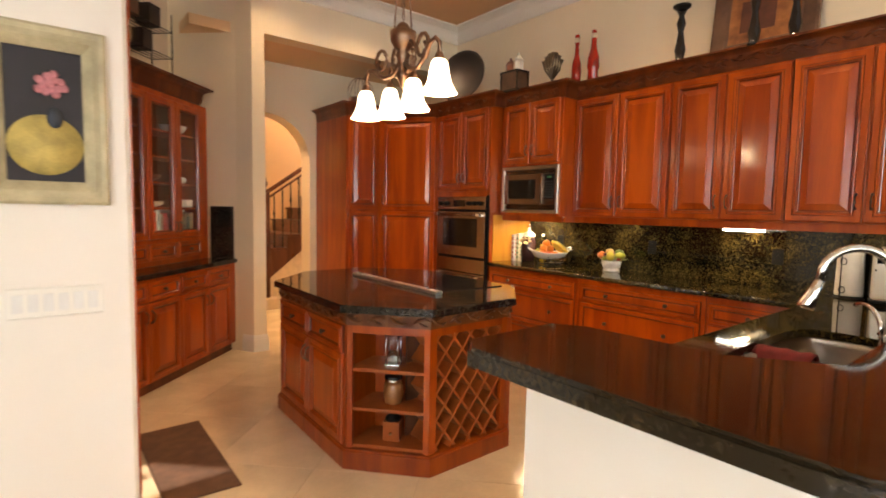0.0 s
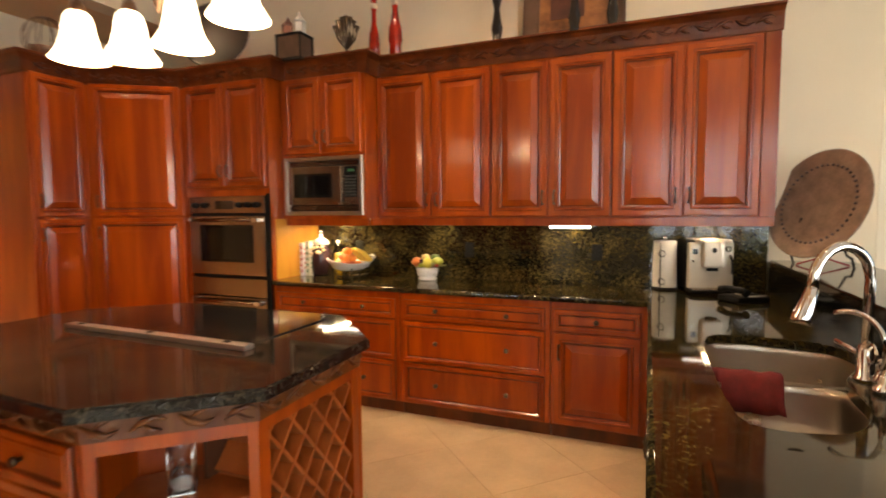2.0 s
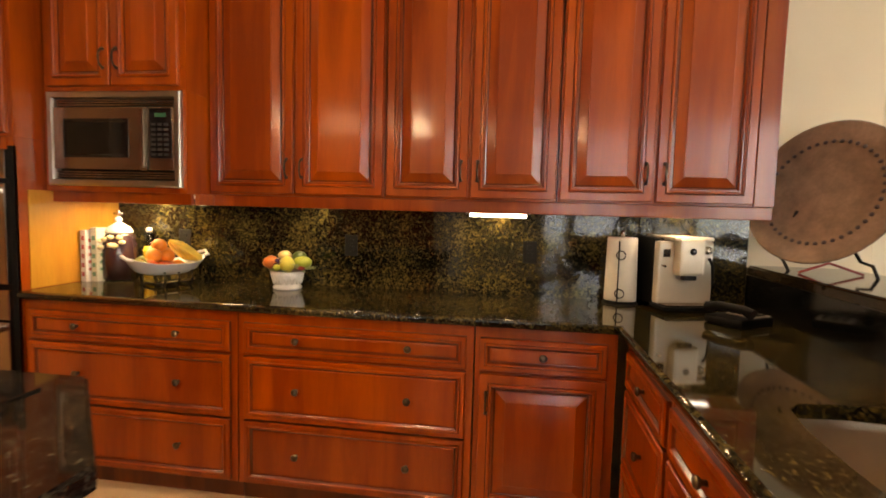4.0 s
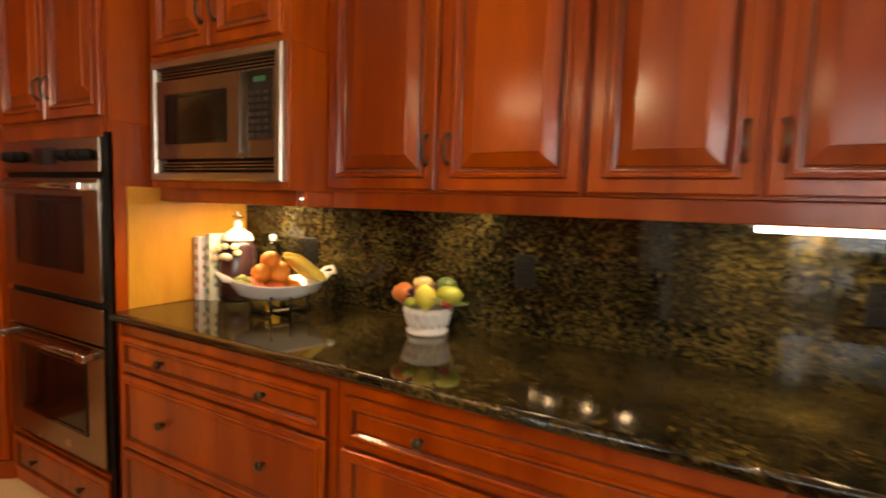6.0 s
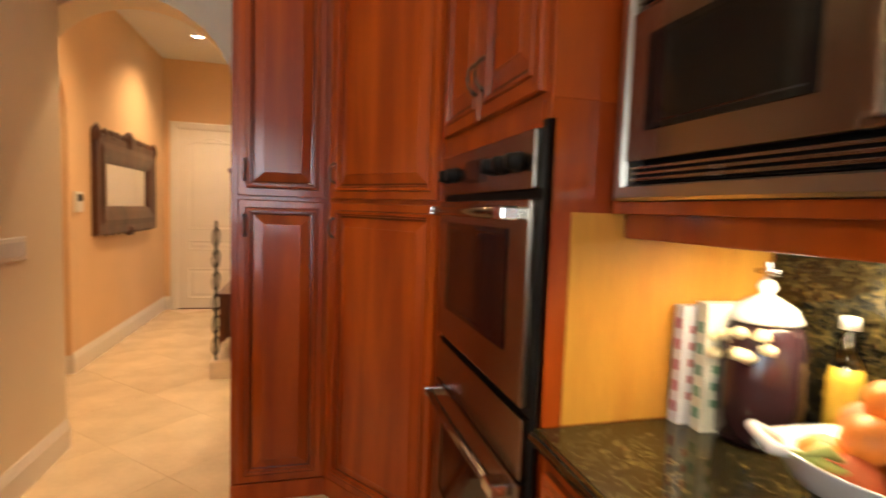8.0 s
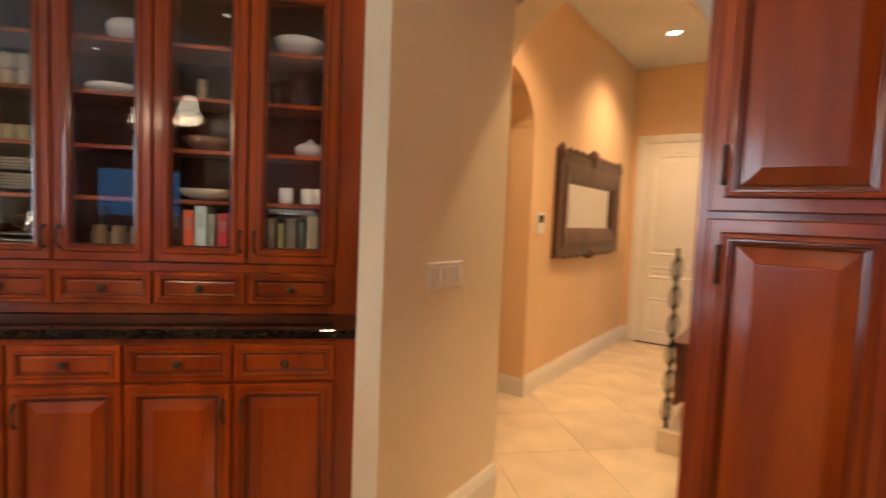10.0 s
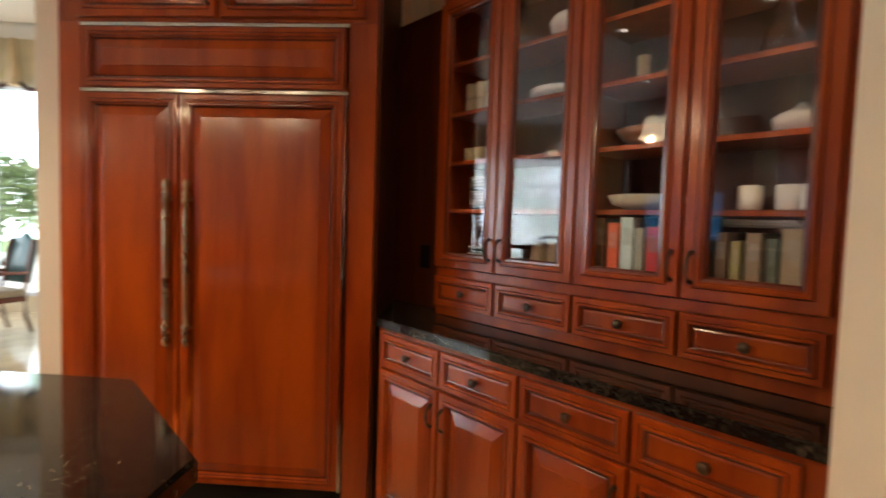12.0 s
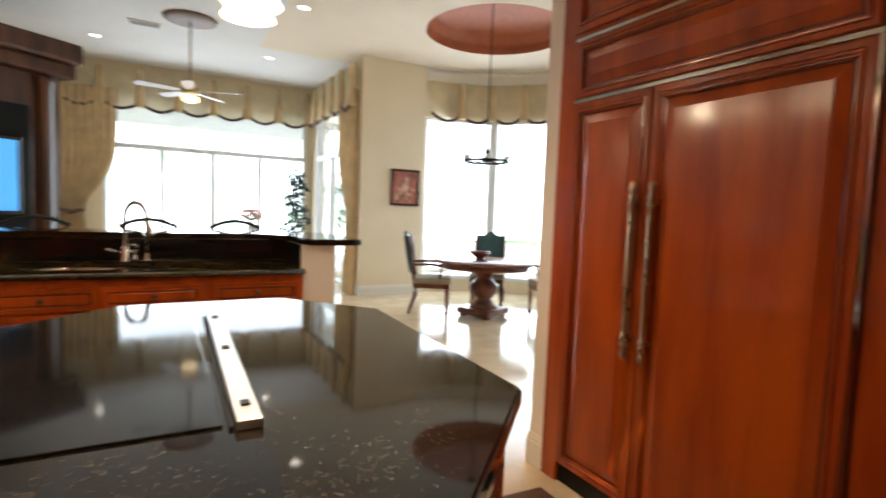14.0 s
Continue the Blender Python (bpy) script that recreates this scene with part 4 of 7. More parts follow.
# cooktop and downdraft vent
cook = thing("cooktop", "flush black glass electric cooktop in the island", "cooktop")
part("glass", cube(3.16, 3.55, CT, 3.70, 4.595, CT + 0.006, 0.002), BLACK_GLOSS, cook)
vent = thing("downdraft_vent", "long stainless steel downdraft vent strip on the island", "vent")
VM = pose(3.0875, 3.50, 0, 0, 0, -1.3)
part("strip", cube(-0.026, 0.0, CT, 0.026, 1.125, CT + 0.022, 0.004), material("bright_brushed_steel", (0.78, 0.77, 0.75), 0.34, 1.0, 0.04, 8), vent, "", VM)
part("slot", cube(0.029, 0.01, CT, 0.038, 1.115, CT + 0.007), BLACK_PLASTIC, vent, "", VM)
for y in (0.10, 0.55, 1.02):
    part("clip", cube(-0.010, y, CT + 0.0215, 0.010, y + 0.03, CT + 0.026, 0.002), IRON, vent, "", VM)

# ---- refrigerator wall ----
FX = 1.438
fr = thing("refrigerator", "panelled built-in refrigerator with cherry wood doors", "refrigerator", pose(FX, 3.69, 0, 0, 0, 90))
FW = 1.268
part("body", cube(0, 0.03, 0.06, FW, 0.58, 2.282), CHERRY, fr)
part("base_grille", cube(0.0, 0.02, 0.0, FW, 0.10, 0.11), BLACK_PLASTIC, fr)
for x, w, lab in ((0.015, 0.462, "l"), (0.484, 0.768, "r")):
    d = part("door", panel_door(w, 1.84, 0.05), CHERRY, fr, "", pose(x, -0.0, 0.118))
    hx = w - 0.035 if lab == "l" else 0.055
    hb = tube([(hx, -0.055, z) for z in (0.665, 0.675, 0.69, 0.705, 0.715, 0.735, 0.745, 0.765, 0.775, 0.82, 1.29, 1.335, 1.345, 1.365, 1.375, 1.395, 1.405, 1.42, 1.435, 1.445)], 0.014, 14, radii=[0.004, 0.013, 0.017, 0.013, 0.009, 0.020, 0.012, 0.021, 0.012, 0.0145, 0.0145, 0.012, 0.021, 0.012, 0.020, 0.009, 0.013, 0.017, 0.013, 0.004])
    hob = part("handle", hb, OLD_BRASS, d, "long aged brass bar handle")
    for z in (0.755, 1.355):
        part("mount", cube(hx - 0.008, -0.05, z - 0.008, hx + 0.008, -0.02, z + 0.008, 0.002), OLD_BRASS, hob)
part("grille_panel", panel_door(FW - 0.03, 0.275, 0.045), CHERRY, fr, "", pose(0.015, 0, 1.985))
part("steel_strip", cube(0.0, -0.012, 1.965, FW, 0.03, 1.98), CHROME, fr)
part("steel_strip", cube(0.0, -0.012, 2.266, FW, 0.03, 2.28), CHROME, fr)
part("steel_edge", cube(FW - 0.012, -0.022, 0.115, FW - 0.002, 0.03, 1.96), CHROME, fr)
frc = thing("refrigerator_cabinet", "cherry wood surround and top cabinet of the refrigerator", "cabinet", pose(FX, 3.625, 0, 0, 0, 90))
part("side_panel", cube(-0.05, 0.0, 0.0, 0.062, 0.60, 2.286), CHERRY, frc)
part("side_panel", cube(1.336, 0.0, 0.0, 1.46, 0.60, 2.286), CHERRY, frc)
part("body", cube(-0.05, 0.0, 2.288, 1.46, 0.60, 2.82), CHERRY, frc)
part("side_panel", cube(1.461, 0.03, 0.0, 1.475, 0.60, 2.82), DIM_DARK_WOOD, frc)
for j in range(2):
    d = part("door", panel_door(0.665, 0.48, 0.055), CHERRY, frc, "", pose(0.05 + j * 0.69, 0, 2.305))
    put_pull(d, 0.63 if j == 0 else 0.03, 0.1)
crown_run([(-0.05, 0.0), (1.46, 0.0), (1.46, 0.55)], 2.78, 2.92, 0.09, CHERRY_DARK, frc)

# ---- hutch across the corner ----
HM = pose(1.472, 5.124, 0, 0, 0, 45)
hut = thing("sideboard", "cherry wood sideboard with four drawers and four doors", "cabinet", HM)
HW, HD = 1.75, 1.665
part("body", cube(-0.02, 0.025, 0.09, HW, 0.62, 0.915), CHERRY, hut)
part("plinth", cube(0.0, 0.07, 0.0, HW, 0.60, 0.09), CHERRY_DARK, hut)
for k in range(4):
    x = 0.02 + k * (HD - 0.04) / 4
    w = (HD - 0.04) / 4 - 0.012
    d = part("drawer", drawer_front(w, 0.15), CHERRY, hut, "", pose(x, 0.025, 0.742))
    put_knob(d, w / 2, 0.075)
    d = part("door", panel_door(w, 0.63, 0.05), CHERRY, hut, "", pose(x, 0.025, 0.10))
    put_pull(d, w - 0.03 if k % 2 == 0 else 0.03, 0.52)
ht = thing("worktop", "polished black granite worktop of the sideboard with an end splash", "worktop", HM, "worktops")
part("slab", prism([(-0.02, 0.0), (HW, 0.0), (HW, 0.62), (-0.56, 0.62), (-0.56, 0.54)], 0.917, CT, 0.006), BLACK_GRANITE, ht)
part("end_splash", prism([(HW - 0.02, 0.03), (HW, 0.03), (HW, 0.27), (HW - 0.02, 0.27)], CT + 0.001, 1.485), BLACK_GRANITE, ht)

hu = thing("hutch_cabinet", "tall cherry wood display hutch with four glass doors", "cabinet", HM)
HY = 0.288           # upper front behind the worktop's edge
UX0, UX1 = 0.045, 1.617
part("side", cube(UX0, HY + 0.022, CT + 0.002, UX0 + 0.025, 0.615, 2.47), CHERRY, hu)
part("side", cube(UX1 - 0.025, HY + 0.022, CT + 0.002, UX1, 0.615, 2.47), CHERRY, hu)
part("filler", cube(UX1 + 0.001, HY + 0.022, CT + 0.002, HW - 0.002, HY + 0.05, 2.47), CHERRY, hu)
part("filler", cube(-0.42, HY + 0.10, CT + 0.002, UX0, HY + 0.125, 2.47), DIM_DARK_WOOD, hu)
# hutch back: shade of the closed interior is put into its dark colour
part("back", cube(UX0 + 0.025, 0.60, CT + 0.002, UX1 - 0.025, 0.615, 2.47), DIM_DARK_WOOD, hu)
part("top", cube(UX0 + 0.025, HY + 0.022, 2.44, UX1 - 0.025, 0.60, 2.47), CHERRY, hu)
part("bottom", cube(UX0 + 0.025, HY + 0.022, 1.15, UX1 - 0.025, 0.60, 1.185), CHERRY, hu)
part("drawer_box", cube(UX0 + 0.025, HY + 0.022, CT + 0.003, UX1 - 0.025, 0.59, 1.149), CHERRY, hu)
part("divider", cube((UX0 + UX1) / 2 - 0.012, HY + 0.022, 1.186, (UX0 + UX1) / 2 + 0.012, 0.60, 2.44), CHERRY, hu)
SHELVES = [1.45, 1.675, 1.905, 2.135]
for z in SHELVES:
    for a, b in ((UX0 + 0.026, (UX0 + UX1) / 2 - 0.013), ((UX0 + UX1) / 2 + 0.013, UX1 - 0.026)):
        part("shelf", cube(a, HY + 0.05, z, b, 0.598, z + 0.018, 0.002), CHERRY, hu)
dw = (UX1 - UX0) / 4
for k in range(4):
    x = UX0 + k * dw
    d = part("drawer", drawer_front(dw - 0.012, 0.145), CHERRY, hu, "", pose(x + 0.006, HY + 0.022, 1.003))
    put_knob(d, dw / 2 - 0.006, 0.072)
    d = part("glass_door", glass_frame(dw - 0.008, 1.235), CHERRY, hu, "", pose(x + 0.004, HY + 0.02, 1.19))
    p = part("pane", cube(0.05, -0.006, 0.05, dw - 0.058, -0.003, 1.185), GLASS, d, "clear glass pane")
    p.visible_shadow = False
    put_pull(d, dw - 0.034 if k % 2 == 0 else 0.026, 0.10)
part("head", cube(UX0, HY + 0.02, 2.43, UX1, HY + 0.05, 2.53), CHERRY, hu)
crown_run([(UX0, 0.61), (UX0, HY + 0.018), (UX1, HY + 0.018), (UX1, 0.61)], 2.47, 2.63, 0.10, CHERRY_DARK, hu)

# ---- lamps ----
chand = thing("chandelier", "aged bronze scroll chandelier with white bell glass shades", "chandelier", pose(2.97, 3.77, 0))
AGED = material("aged_copper_bronze", (0.38, 0.24, 0.16), 0.34, 0.9, 0.3, 14, 0.2, 90)
part("canopy", lathe([(0.0, 3.8), (0.075, 3.795), (0.07, 3.775), (0.03, 3.76), (0.012, 3.74)], 18), AGED, chand)
for k in range(32):
    z = 3.735 - 0.033 * k
    lk = tube([(0.011 * math.cos(radians(a)) * (1 if k % 2 else 0.15), 0.011 * math.cos(radians(a)) * (0.15 if k % 2 else 1), z + 0.021 * math.sin(radians(a))) for a in range(0, 361, 45)], 0.0032, 5)
    part("chain_link", lk, AGED, chand)
part("body", lathe([(0.01, 2.680), (0.03, 2.665), (0.05, 2.640), (0.052, 2.625), (0.085, 2.615), (0.08, 2.560), (0.055, 2.515), (0.03, 2.495), (0.05, 2.470), (0.03, 2.440), (0.022, 2.380), (0.045, 2.350), (0.03, 2.320), (0.012, 2.280), (0.0, 2.250)], 20), AGED, chand)
for dx in (-0.035, 0.035):
    part("hanger_wire", tube([(dx * 0.3, 0, 3.30), (dx * 1.9, 0, 2.62)], 0.005, 6), AGED, chand)
SHADES = [(-0.02, 0.425, -0.025), (0.05, 0.22, -0.03), (0.01, -0.105, -0.03), (-0.02, -0.405, 0.02)]
for i, (sx, sy, sz) in enumerate(SHADES):
    d = math.hypot(sx, sy)
    ux, uy = sx / d, sy / d
    arm = [(ux * 0.02, uy * 0.02, 2.42), (ux * d * 0.25, uy * d * 0.25, 2.365), (ux * d * 0.45, uy * d * 0.45, 2.36), (ux * d * 0.62, uy * d * 0.62, 2.40 + sz * 0.5), (ux * d * 0.76, uy * d * 0.76, 2.455 + sz), (ux * d * 0.90, uy * d * 0.90, 2.47 + sz), (sx * 1.0, sy * 1.0, 2.435 + sz), (sx, sy, 2.36 + sz)]
    part("arm", tube(arm, 0.014, 10), AGED, chand)
    curl = [(ux * (d * 0.55 + 0.07 * math.cos(radians(a)) * (1 - a / 760)), uy * (d * 0.55 + 0.07 * math.cos(radians(a)) * (1 - a / 760)), 2.475 + 0.085 * math.sin(radians(a)) * (1 - a / 760)) for a in range(-60, 420, 30)]
    part("scroll", tube(curl, 0.012, 8), AGED, chand)
    part("socket", lathe([(0.0, 0.045), (0.022, 0.04), (0.03, 0.01), (0.034, -0.012), (0.02, -0.02)], 14, None, (sx, sy, 2.335 + sz)), AGED, chand)
    sh = bmesh.new()
    lathe([(0.036, 0.10), (0.048, 0.085), (0.056, 0.05), (0.062, 0.01), (0.074, -0.035), (0.098, -0.075), (0.106, -0.088)], 24, sh, (sx, sy, 2.235 + sz))
    for f in [f for f in sh.faces if len(f.verts) > 4]:
        sh.faces.remove(f)
    part("shade", sh, SHADE_GLOW, chand, "glowing white frosted bell shade")
for sx, sy, sz in SHADES:
    bulb = new("chandelier_bulb", bpy.data.lights.new("chandelier_bulb", "POINT"))
    bulb.data.energy, bulb.data.color, bulb.data.shadow_soft_size = 13, (1.0, 0.74, 0.44), 0.03
    bulb.location = (2.97 + sx, 3.77 + sy, 2.16)


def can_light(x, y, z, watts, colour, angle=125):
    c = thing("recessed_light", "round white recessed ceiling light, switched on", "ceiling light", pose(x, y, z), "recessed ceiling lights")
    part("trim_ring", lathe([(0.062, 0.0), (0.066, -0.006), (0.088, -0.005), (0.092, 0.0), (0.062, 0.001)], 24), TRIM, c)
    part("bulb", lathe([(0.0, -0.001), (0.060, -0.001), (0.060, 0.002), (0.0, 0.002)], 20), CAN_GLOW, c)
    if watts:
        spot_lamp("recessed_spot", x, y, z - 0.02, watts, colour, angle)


CANS = [(4.45, 2.3, 54), (4.45, 3.4, 42), (4.45, 4.6, 20), (2.3, 2.3, 26), (3.0, 5.7, 38), (4.0, 5.6, 52), (3.2, 1.4, 50)]
for x, y, watts in CANS:
    can_light(x, y, CEIL - 0.002, watts, (1.0, 0.73, 0.42))
for x, y in ((4.1, -3.6), (1.7, -3.2), (1.75, -0.75), (4.2, -0.8)):
    can_light(x, y, CEIL - 0.002, 20, (1.0, 0.88, 0.7))
for x, y in ((3.2, 7.9), (3.05, 10.2)):
    can_light(x, y, 3.298, 165, HALL)
# unseen stairwell cans, added to brighten the stairs and hall
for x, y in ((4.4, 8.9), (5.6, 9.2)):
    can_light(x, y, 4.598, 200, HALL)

# under-cabinet strips
for y0, y1, w in ((2.41, 2.69, 2.5), (4.30, 4.75, 9.5), (1.50, 1.80, 1.6), (3.35, 3.75, 1.5)):
    s = thing("under_cabinet_light", "slim fluorescent strip under the wall cabinets", "light")
    low = y0 == 2.41
    part("tube", cube(5.20, y0, 1.376, 5.235, y1, 1.392, 0.004) if low else cube(5.26, y0, 1.419, 5.29, y1, 1.4255, 0.002), STRIP_GLOW, s)
    part("housing", cube(5.19, y0 - 0.02, 1.393, 5.245, y1 + 0.02, 1.4295, 0.003) if low else cube(5.25, y0 - 0.02, 1.426, 5.30, y1 + 0.02, 1.4295 if y0 < 4 else 1.4495, 0.001), TRIM, s)
    area_lamp("strip_light", (5.28, (y0 + y1) / 2, 1.40 if not low else 1.37), (5.30, (y0 + y1) / 2, 0.9), 0.05, y1 - y0, w, (1.0, 0.80, 0.45))

# ---- windows ----
FRAME_WHITE = material("white_window_paint", (0.88, 0.90, 0.93), 0.4, 0, 0.03, 3, 0.03, 100)


def window(name, origin, theta, w, h, cols, label, transom=0.0):
    """A white framed window in the wall's plane: local x along it."""
    e = thing(name, label, "window", pose(*origin, 0, 0, theta))
    tagged(e, kind="structure")
    part("window_frame", rings(w, h, [(0.05, -0.12), (0, -0.12), (0, 0.0), (0.05, 0.0), (0.06, -0.02), (0.06, -0.12)], True), FRAME_WHITE, e)
    zs = [(0.06, h - 0.06)] if not transom else [(0.06, transom), (transom + 0.08, h - 0.06)]
    if transom:
        part("transom_bar", cube(0.05, 0.0, transom, w - 0.05, 0.10, transom + 0.08, 0.004), FRAME_WHITE, e)
    for k in range(cols):
        x0, x1 = 0.06 + k * (w - 0.12) / cols, 0.06 + (k + 1) * (w - 0.12) / cols
        for j, (za, zb) in enumerate(zs):
            if k and (j == 0 or not transom):
                part("mullion", cube(x0 - 0.042, -0.005, za, x0 + 0.042, 0.10, zb, 0.004), FRAME_WHITE, e)
            p = part("pane", cube(x0 + (0.043 if k and (j == 0 or not transom) else 0.001), 0.05, za + 0.001, x1 - (0.043 if k < cols - 1 and (j == 0 or not transom) else 0.001), 0.056, zb - 0.001), PANE, e)
            p.visible_shadow = False
    return e


window("window_1", (4.15, FAM_Y - 0.02, 0.05), 180, 3.53, 3.15, 4, "wide white sliding glass doors with a transom", 2.28)
window("window_2", (0.50, -4.7, 0.05), 90, 1.95, 3.15, 2, "white side glass doors with a transom", 2.28)
for k in range(5):
    a0, a1 = 268 - 32.5 * k, 268 - 32.5 * (k + 1)
    pa, pb = bay_point(a0, BAY_R + 0.06), bay_point(a1, BAY_R + 0.06)
    th = math.degrees(math.atan2(pa[1] - pb[1], pa[0] - pb[0]))
    window("window_%d" % (3 + k), (pa[0], pa[1], 0.22), th + 180, math.dist(pa, pb), 2.82, 1, "tall white framed bay window")

# outside ground and planting
GRASS = material("lawn", (0.22, 0.32, 0.12), 0.9, 0, 0.35, 6, 0.4, 60)
PATIO = material("pale_patio_stone", (0.78, 0.76, 0.70), 0.7, 0, 0.15, 3, 0.1, 50)
structure(part("ground", cube(-400, -400, -0.35, 400, 400, -0.25), GRASS), "green lawn outside", "ground")
structure(part("patio", prism([(-12, -16), (10, -16), (10, -5.3), (-0.4, -5.3), (-0.4, -2.6), (-3.2, -2.0), (-3.2, 6), (-12, 6)], -0.249, -0.06), PATIO), "pale stone patio outside the windows", "patio")
structure(part("patio_roof", cube(-0.4, -8.6, 3.22, 9.0, -5.27, 3.5), CEIL_WHITE), "pale covered patio roof outside the glass doors", "roof")
LEAF = material("garden_leaves", (0.30, 0.42, 0.18), 0.6, 0, 0.4, 20, random=0.2)


def leaf_cloud(n, size, spread, seed, bm=None, base=(0, 0, 0)):
    """Many small folded leaves scattered through an uneven crown."""
    bm = bm or bmesh.new()
    rnd = random.Random(seed)
    for _ in range(n):
        while True:
            p = Vector((rnd.uniform(-1, 1), rnd.uniform(-1, 1), rnd.uniform(-1, 1)))
            if p.length < 1 and noise.noise(p * 2.3 + Vector((seed, 0, 0))) > -0.12:
                break
        p = Vector((p.x * spread[0], p.y * spread[1], p.z * spread[2])) + Vector(base)
        r = Euler((rnd.uniform(-0.9, 0.9), rnd.uniform(-0.9, 0.9), rnd.uniform(0, 6.3))).to_matrix()
        s = size * rnd.uniform(0.6, 1.3)
        vs = [bm.verts.new(p + r @ Vector(v) * s) for v in ((0, -0.5, 0), (0.22, 0, 0.06), (0, 0.55, -0.05), (-0.22, 0, 0.06))]
        bm.faces.new((vs[0], vs[1], vs[2]))
        bm.faces.new((vs[0], vs[2], vs[3]))
    return bm


# glowing panels stand in for the overexposed outdoors and help light the rooms
GLARE = glow("glowing_overexposed_distance", (0.90, 0.97, 1.0), 6.0)
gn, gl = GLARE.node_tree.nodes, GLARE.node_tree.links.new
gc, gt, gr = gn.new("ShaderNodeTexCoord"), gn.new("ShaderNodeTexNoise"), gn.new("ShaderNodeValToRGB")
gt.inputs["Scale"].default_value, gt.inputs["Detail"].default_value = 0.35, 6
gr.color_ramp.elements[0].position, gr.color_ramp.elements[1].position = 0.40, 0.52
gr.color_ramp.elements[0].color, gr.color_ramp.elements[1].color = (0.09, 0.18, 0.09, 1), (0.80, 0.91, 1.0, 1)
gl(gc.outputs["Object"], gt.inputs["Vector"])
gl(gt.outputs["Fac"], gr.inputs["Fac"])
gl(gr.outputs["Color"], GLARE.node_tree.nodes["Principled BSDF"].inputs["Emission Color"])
structure(part("backdrop", cube(-26, -20.2, -0.2, 26, -20, 13), GLARE), "glowing backdrop panel for the overexposed sky and garden", "backdrop")
structure(part("backdrop_west", cube(-20.2, -20, -0.2, -20, 16, 13), GLARE), "glowing backdrop panel for the overexposed sky and garden", "backdrop")
BARK = material("bark", (0.14, 0.10, 0.07), 0.9, 0, 0.3, 8, 0.6, 40)
rt = random.Random(5)
for i, (x, y, s) in enumerate(((-2.5, -12.5, 0.8), (5.8, -13, 0.9), (-8.5, -6.5, 0.9), (-7.5, -1.5, 0.8))):
    tr = thing("garden_tree", "leafy green garden tree outside the windows", "tree", pose(x, y, -0.26))
    part("trunk", tube([(0, 0, 0), (0.05, 0.03, 1.0 * s), (-0.03, 0.06, 2.1 * s)], 0.12, 8, radii=[0.16 * s, 0.11 * s, 0.06 * s]), BARK, tr)
    bm = bmesh.new()
    for k in range(7):
        leaf_cloud(130, 0.34 * s, (0.8 * s, 0.8 * s, 0.6 * s), i * 11 + k, bm, (rt.uniform(-0.9, 0.9) * s, rt.uniform(-0.9, 0.9) * s, rt.uniform(1.7, 3.4) * s))
    part("crown", bm, LEAF, tr)


# ---- hall and stairs ----
hd = thing("door_1", "tall white panelled hall door, closed", "door", pose(2.60, 11.298, 0))
tagged(hd, kind="structure")
part("casing", rings(1.02, 2.60, [(0.10, 0), (0, 0), (0, 0.02), (0.02, 0.03), (0.08, 0.022), (0.10, 0.012), (0.10, 0)], True), TRIM, hd, "", pose(-0.10, 0, -0.1))
leaf = part("leaf", cube(0.0, -0.012, 0.01, 0.82, 0.0, 2.40), TRIM, hd)
for z, h in ((0.14, 0.42), (0.80, 0.14), (1.08, 1.18)):
    part("panel", rings(0.60, h, [(0, 0), (0, 0.008), (0.012, 0.012), (0.024, 0.004), (0.04, 0.002), (0.07, 0.008)]), TRIM, leaf, "", pose(0.11, -0.012, z))
part("arch_moulding", tube([(0.12 + 0.58 * k / 12, -0.014, 2.20 + 0.10 * math.sin(math.pi * k / 12)) for k in range(13)], 0.01, 6), TRIM, leaf)
part("threshold", cube(0.0, -0.03, 0.0, 0.82, 0.0, 0.012), WALNUT, hd)
put_knob(leaf, 0.76, 0.98)

mir = thing("wall_mirror", "mirror in a heavy carved dark wood frame", "mirror", pose(2.422, 8.97, 1.11, 0, 0, 90))
MW, MH = 1.80, 0.94
part("carved_frame", rings(MW, MH, [(0, 0), (0, 0.03), (0.02, 0.05), (0.08, 0.045), (0.14, 0.06), (0.22, 0.045), (0.26, 0.03), (0.27, 0.012)], True), WALNUT, mir)
part("glass", cube(0.25, -0.012, 0.2, MW - 0.25, -0.008, MH - 0.2), material("silvered_mirror", (0.9, 0.9, 0.88), 0.03, 1.0, 0.01), mir, "silvered glass")
for k in range(9):
    x = 0.25 + k * (MW - 0.5) / 8
    part("carving", blob(0.07 if k != 4 else 0.13, (1, 0.35, 0.8), (x, -0.03, MH + 0.0), bmesh.new(), 0.3, k), WALNUT, mir, "carved dark wood scroll")
    part("carving", blob(0.06 if k != 4 else 0.10, (1, 0.35, 0.6), (x, -0.03, 0.02), bmesh.new(), 0.3, k + 20), WALNUT, mir, "carved dark wood scroll")
for x in (0.05, MW - 0.05):
    part("carving", blob(0.09, (0.7, 0.4, 1.0), (x, -0.03, MH - 0.02), bmesh.new(), 0.3, 3), WALNUT, mir, "carved dark wood scroll")


def switch_plate(origin, theta, gangs, label="white wall switch plate with rocker switches"):
    w = 0.028 + 0.046 * gangs
    e = thing("switch_plate", label, "switch", pose(*origin, 0, 0, theta))
    part("plate", rings(w, 0.115, [(0, 0), (0, 0.003), (0.006, 0.006), (0.02, 0.006)]), TRIM, e)
    for k in range(gangs):
        part("rocker", cube(0.021 + 0.046 * k, -0.010, 0.024, 0.052 + 0.046 * k, -0.005, 0.091, 0.002), WHITE_CERAMIC, e)
    return e


switch_plate((2.952, 6.46, 1.135), 90, 5)
th = thing("thermostat", "small white alarm keypad with a dark display", "keypad", pose(2.422, 8.62, 1.33, 0, 0, 90))
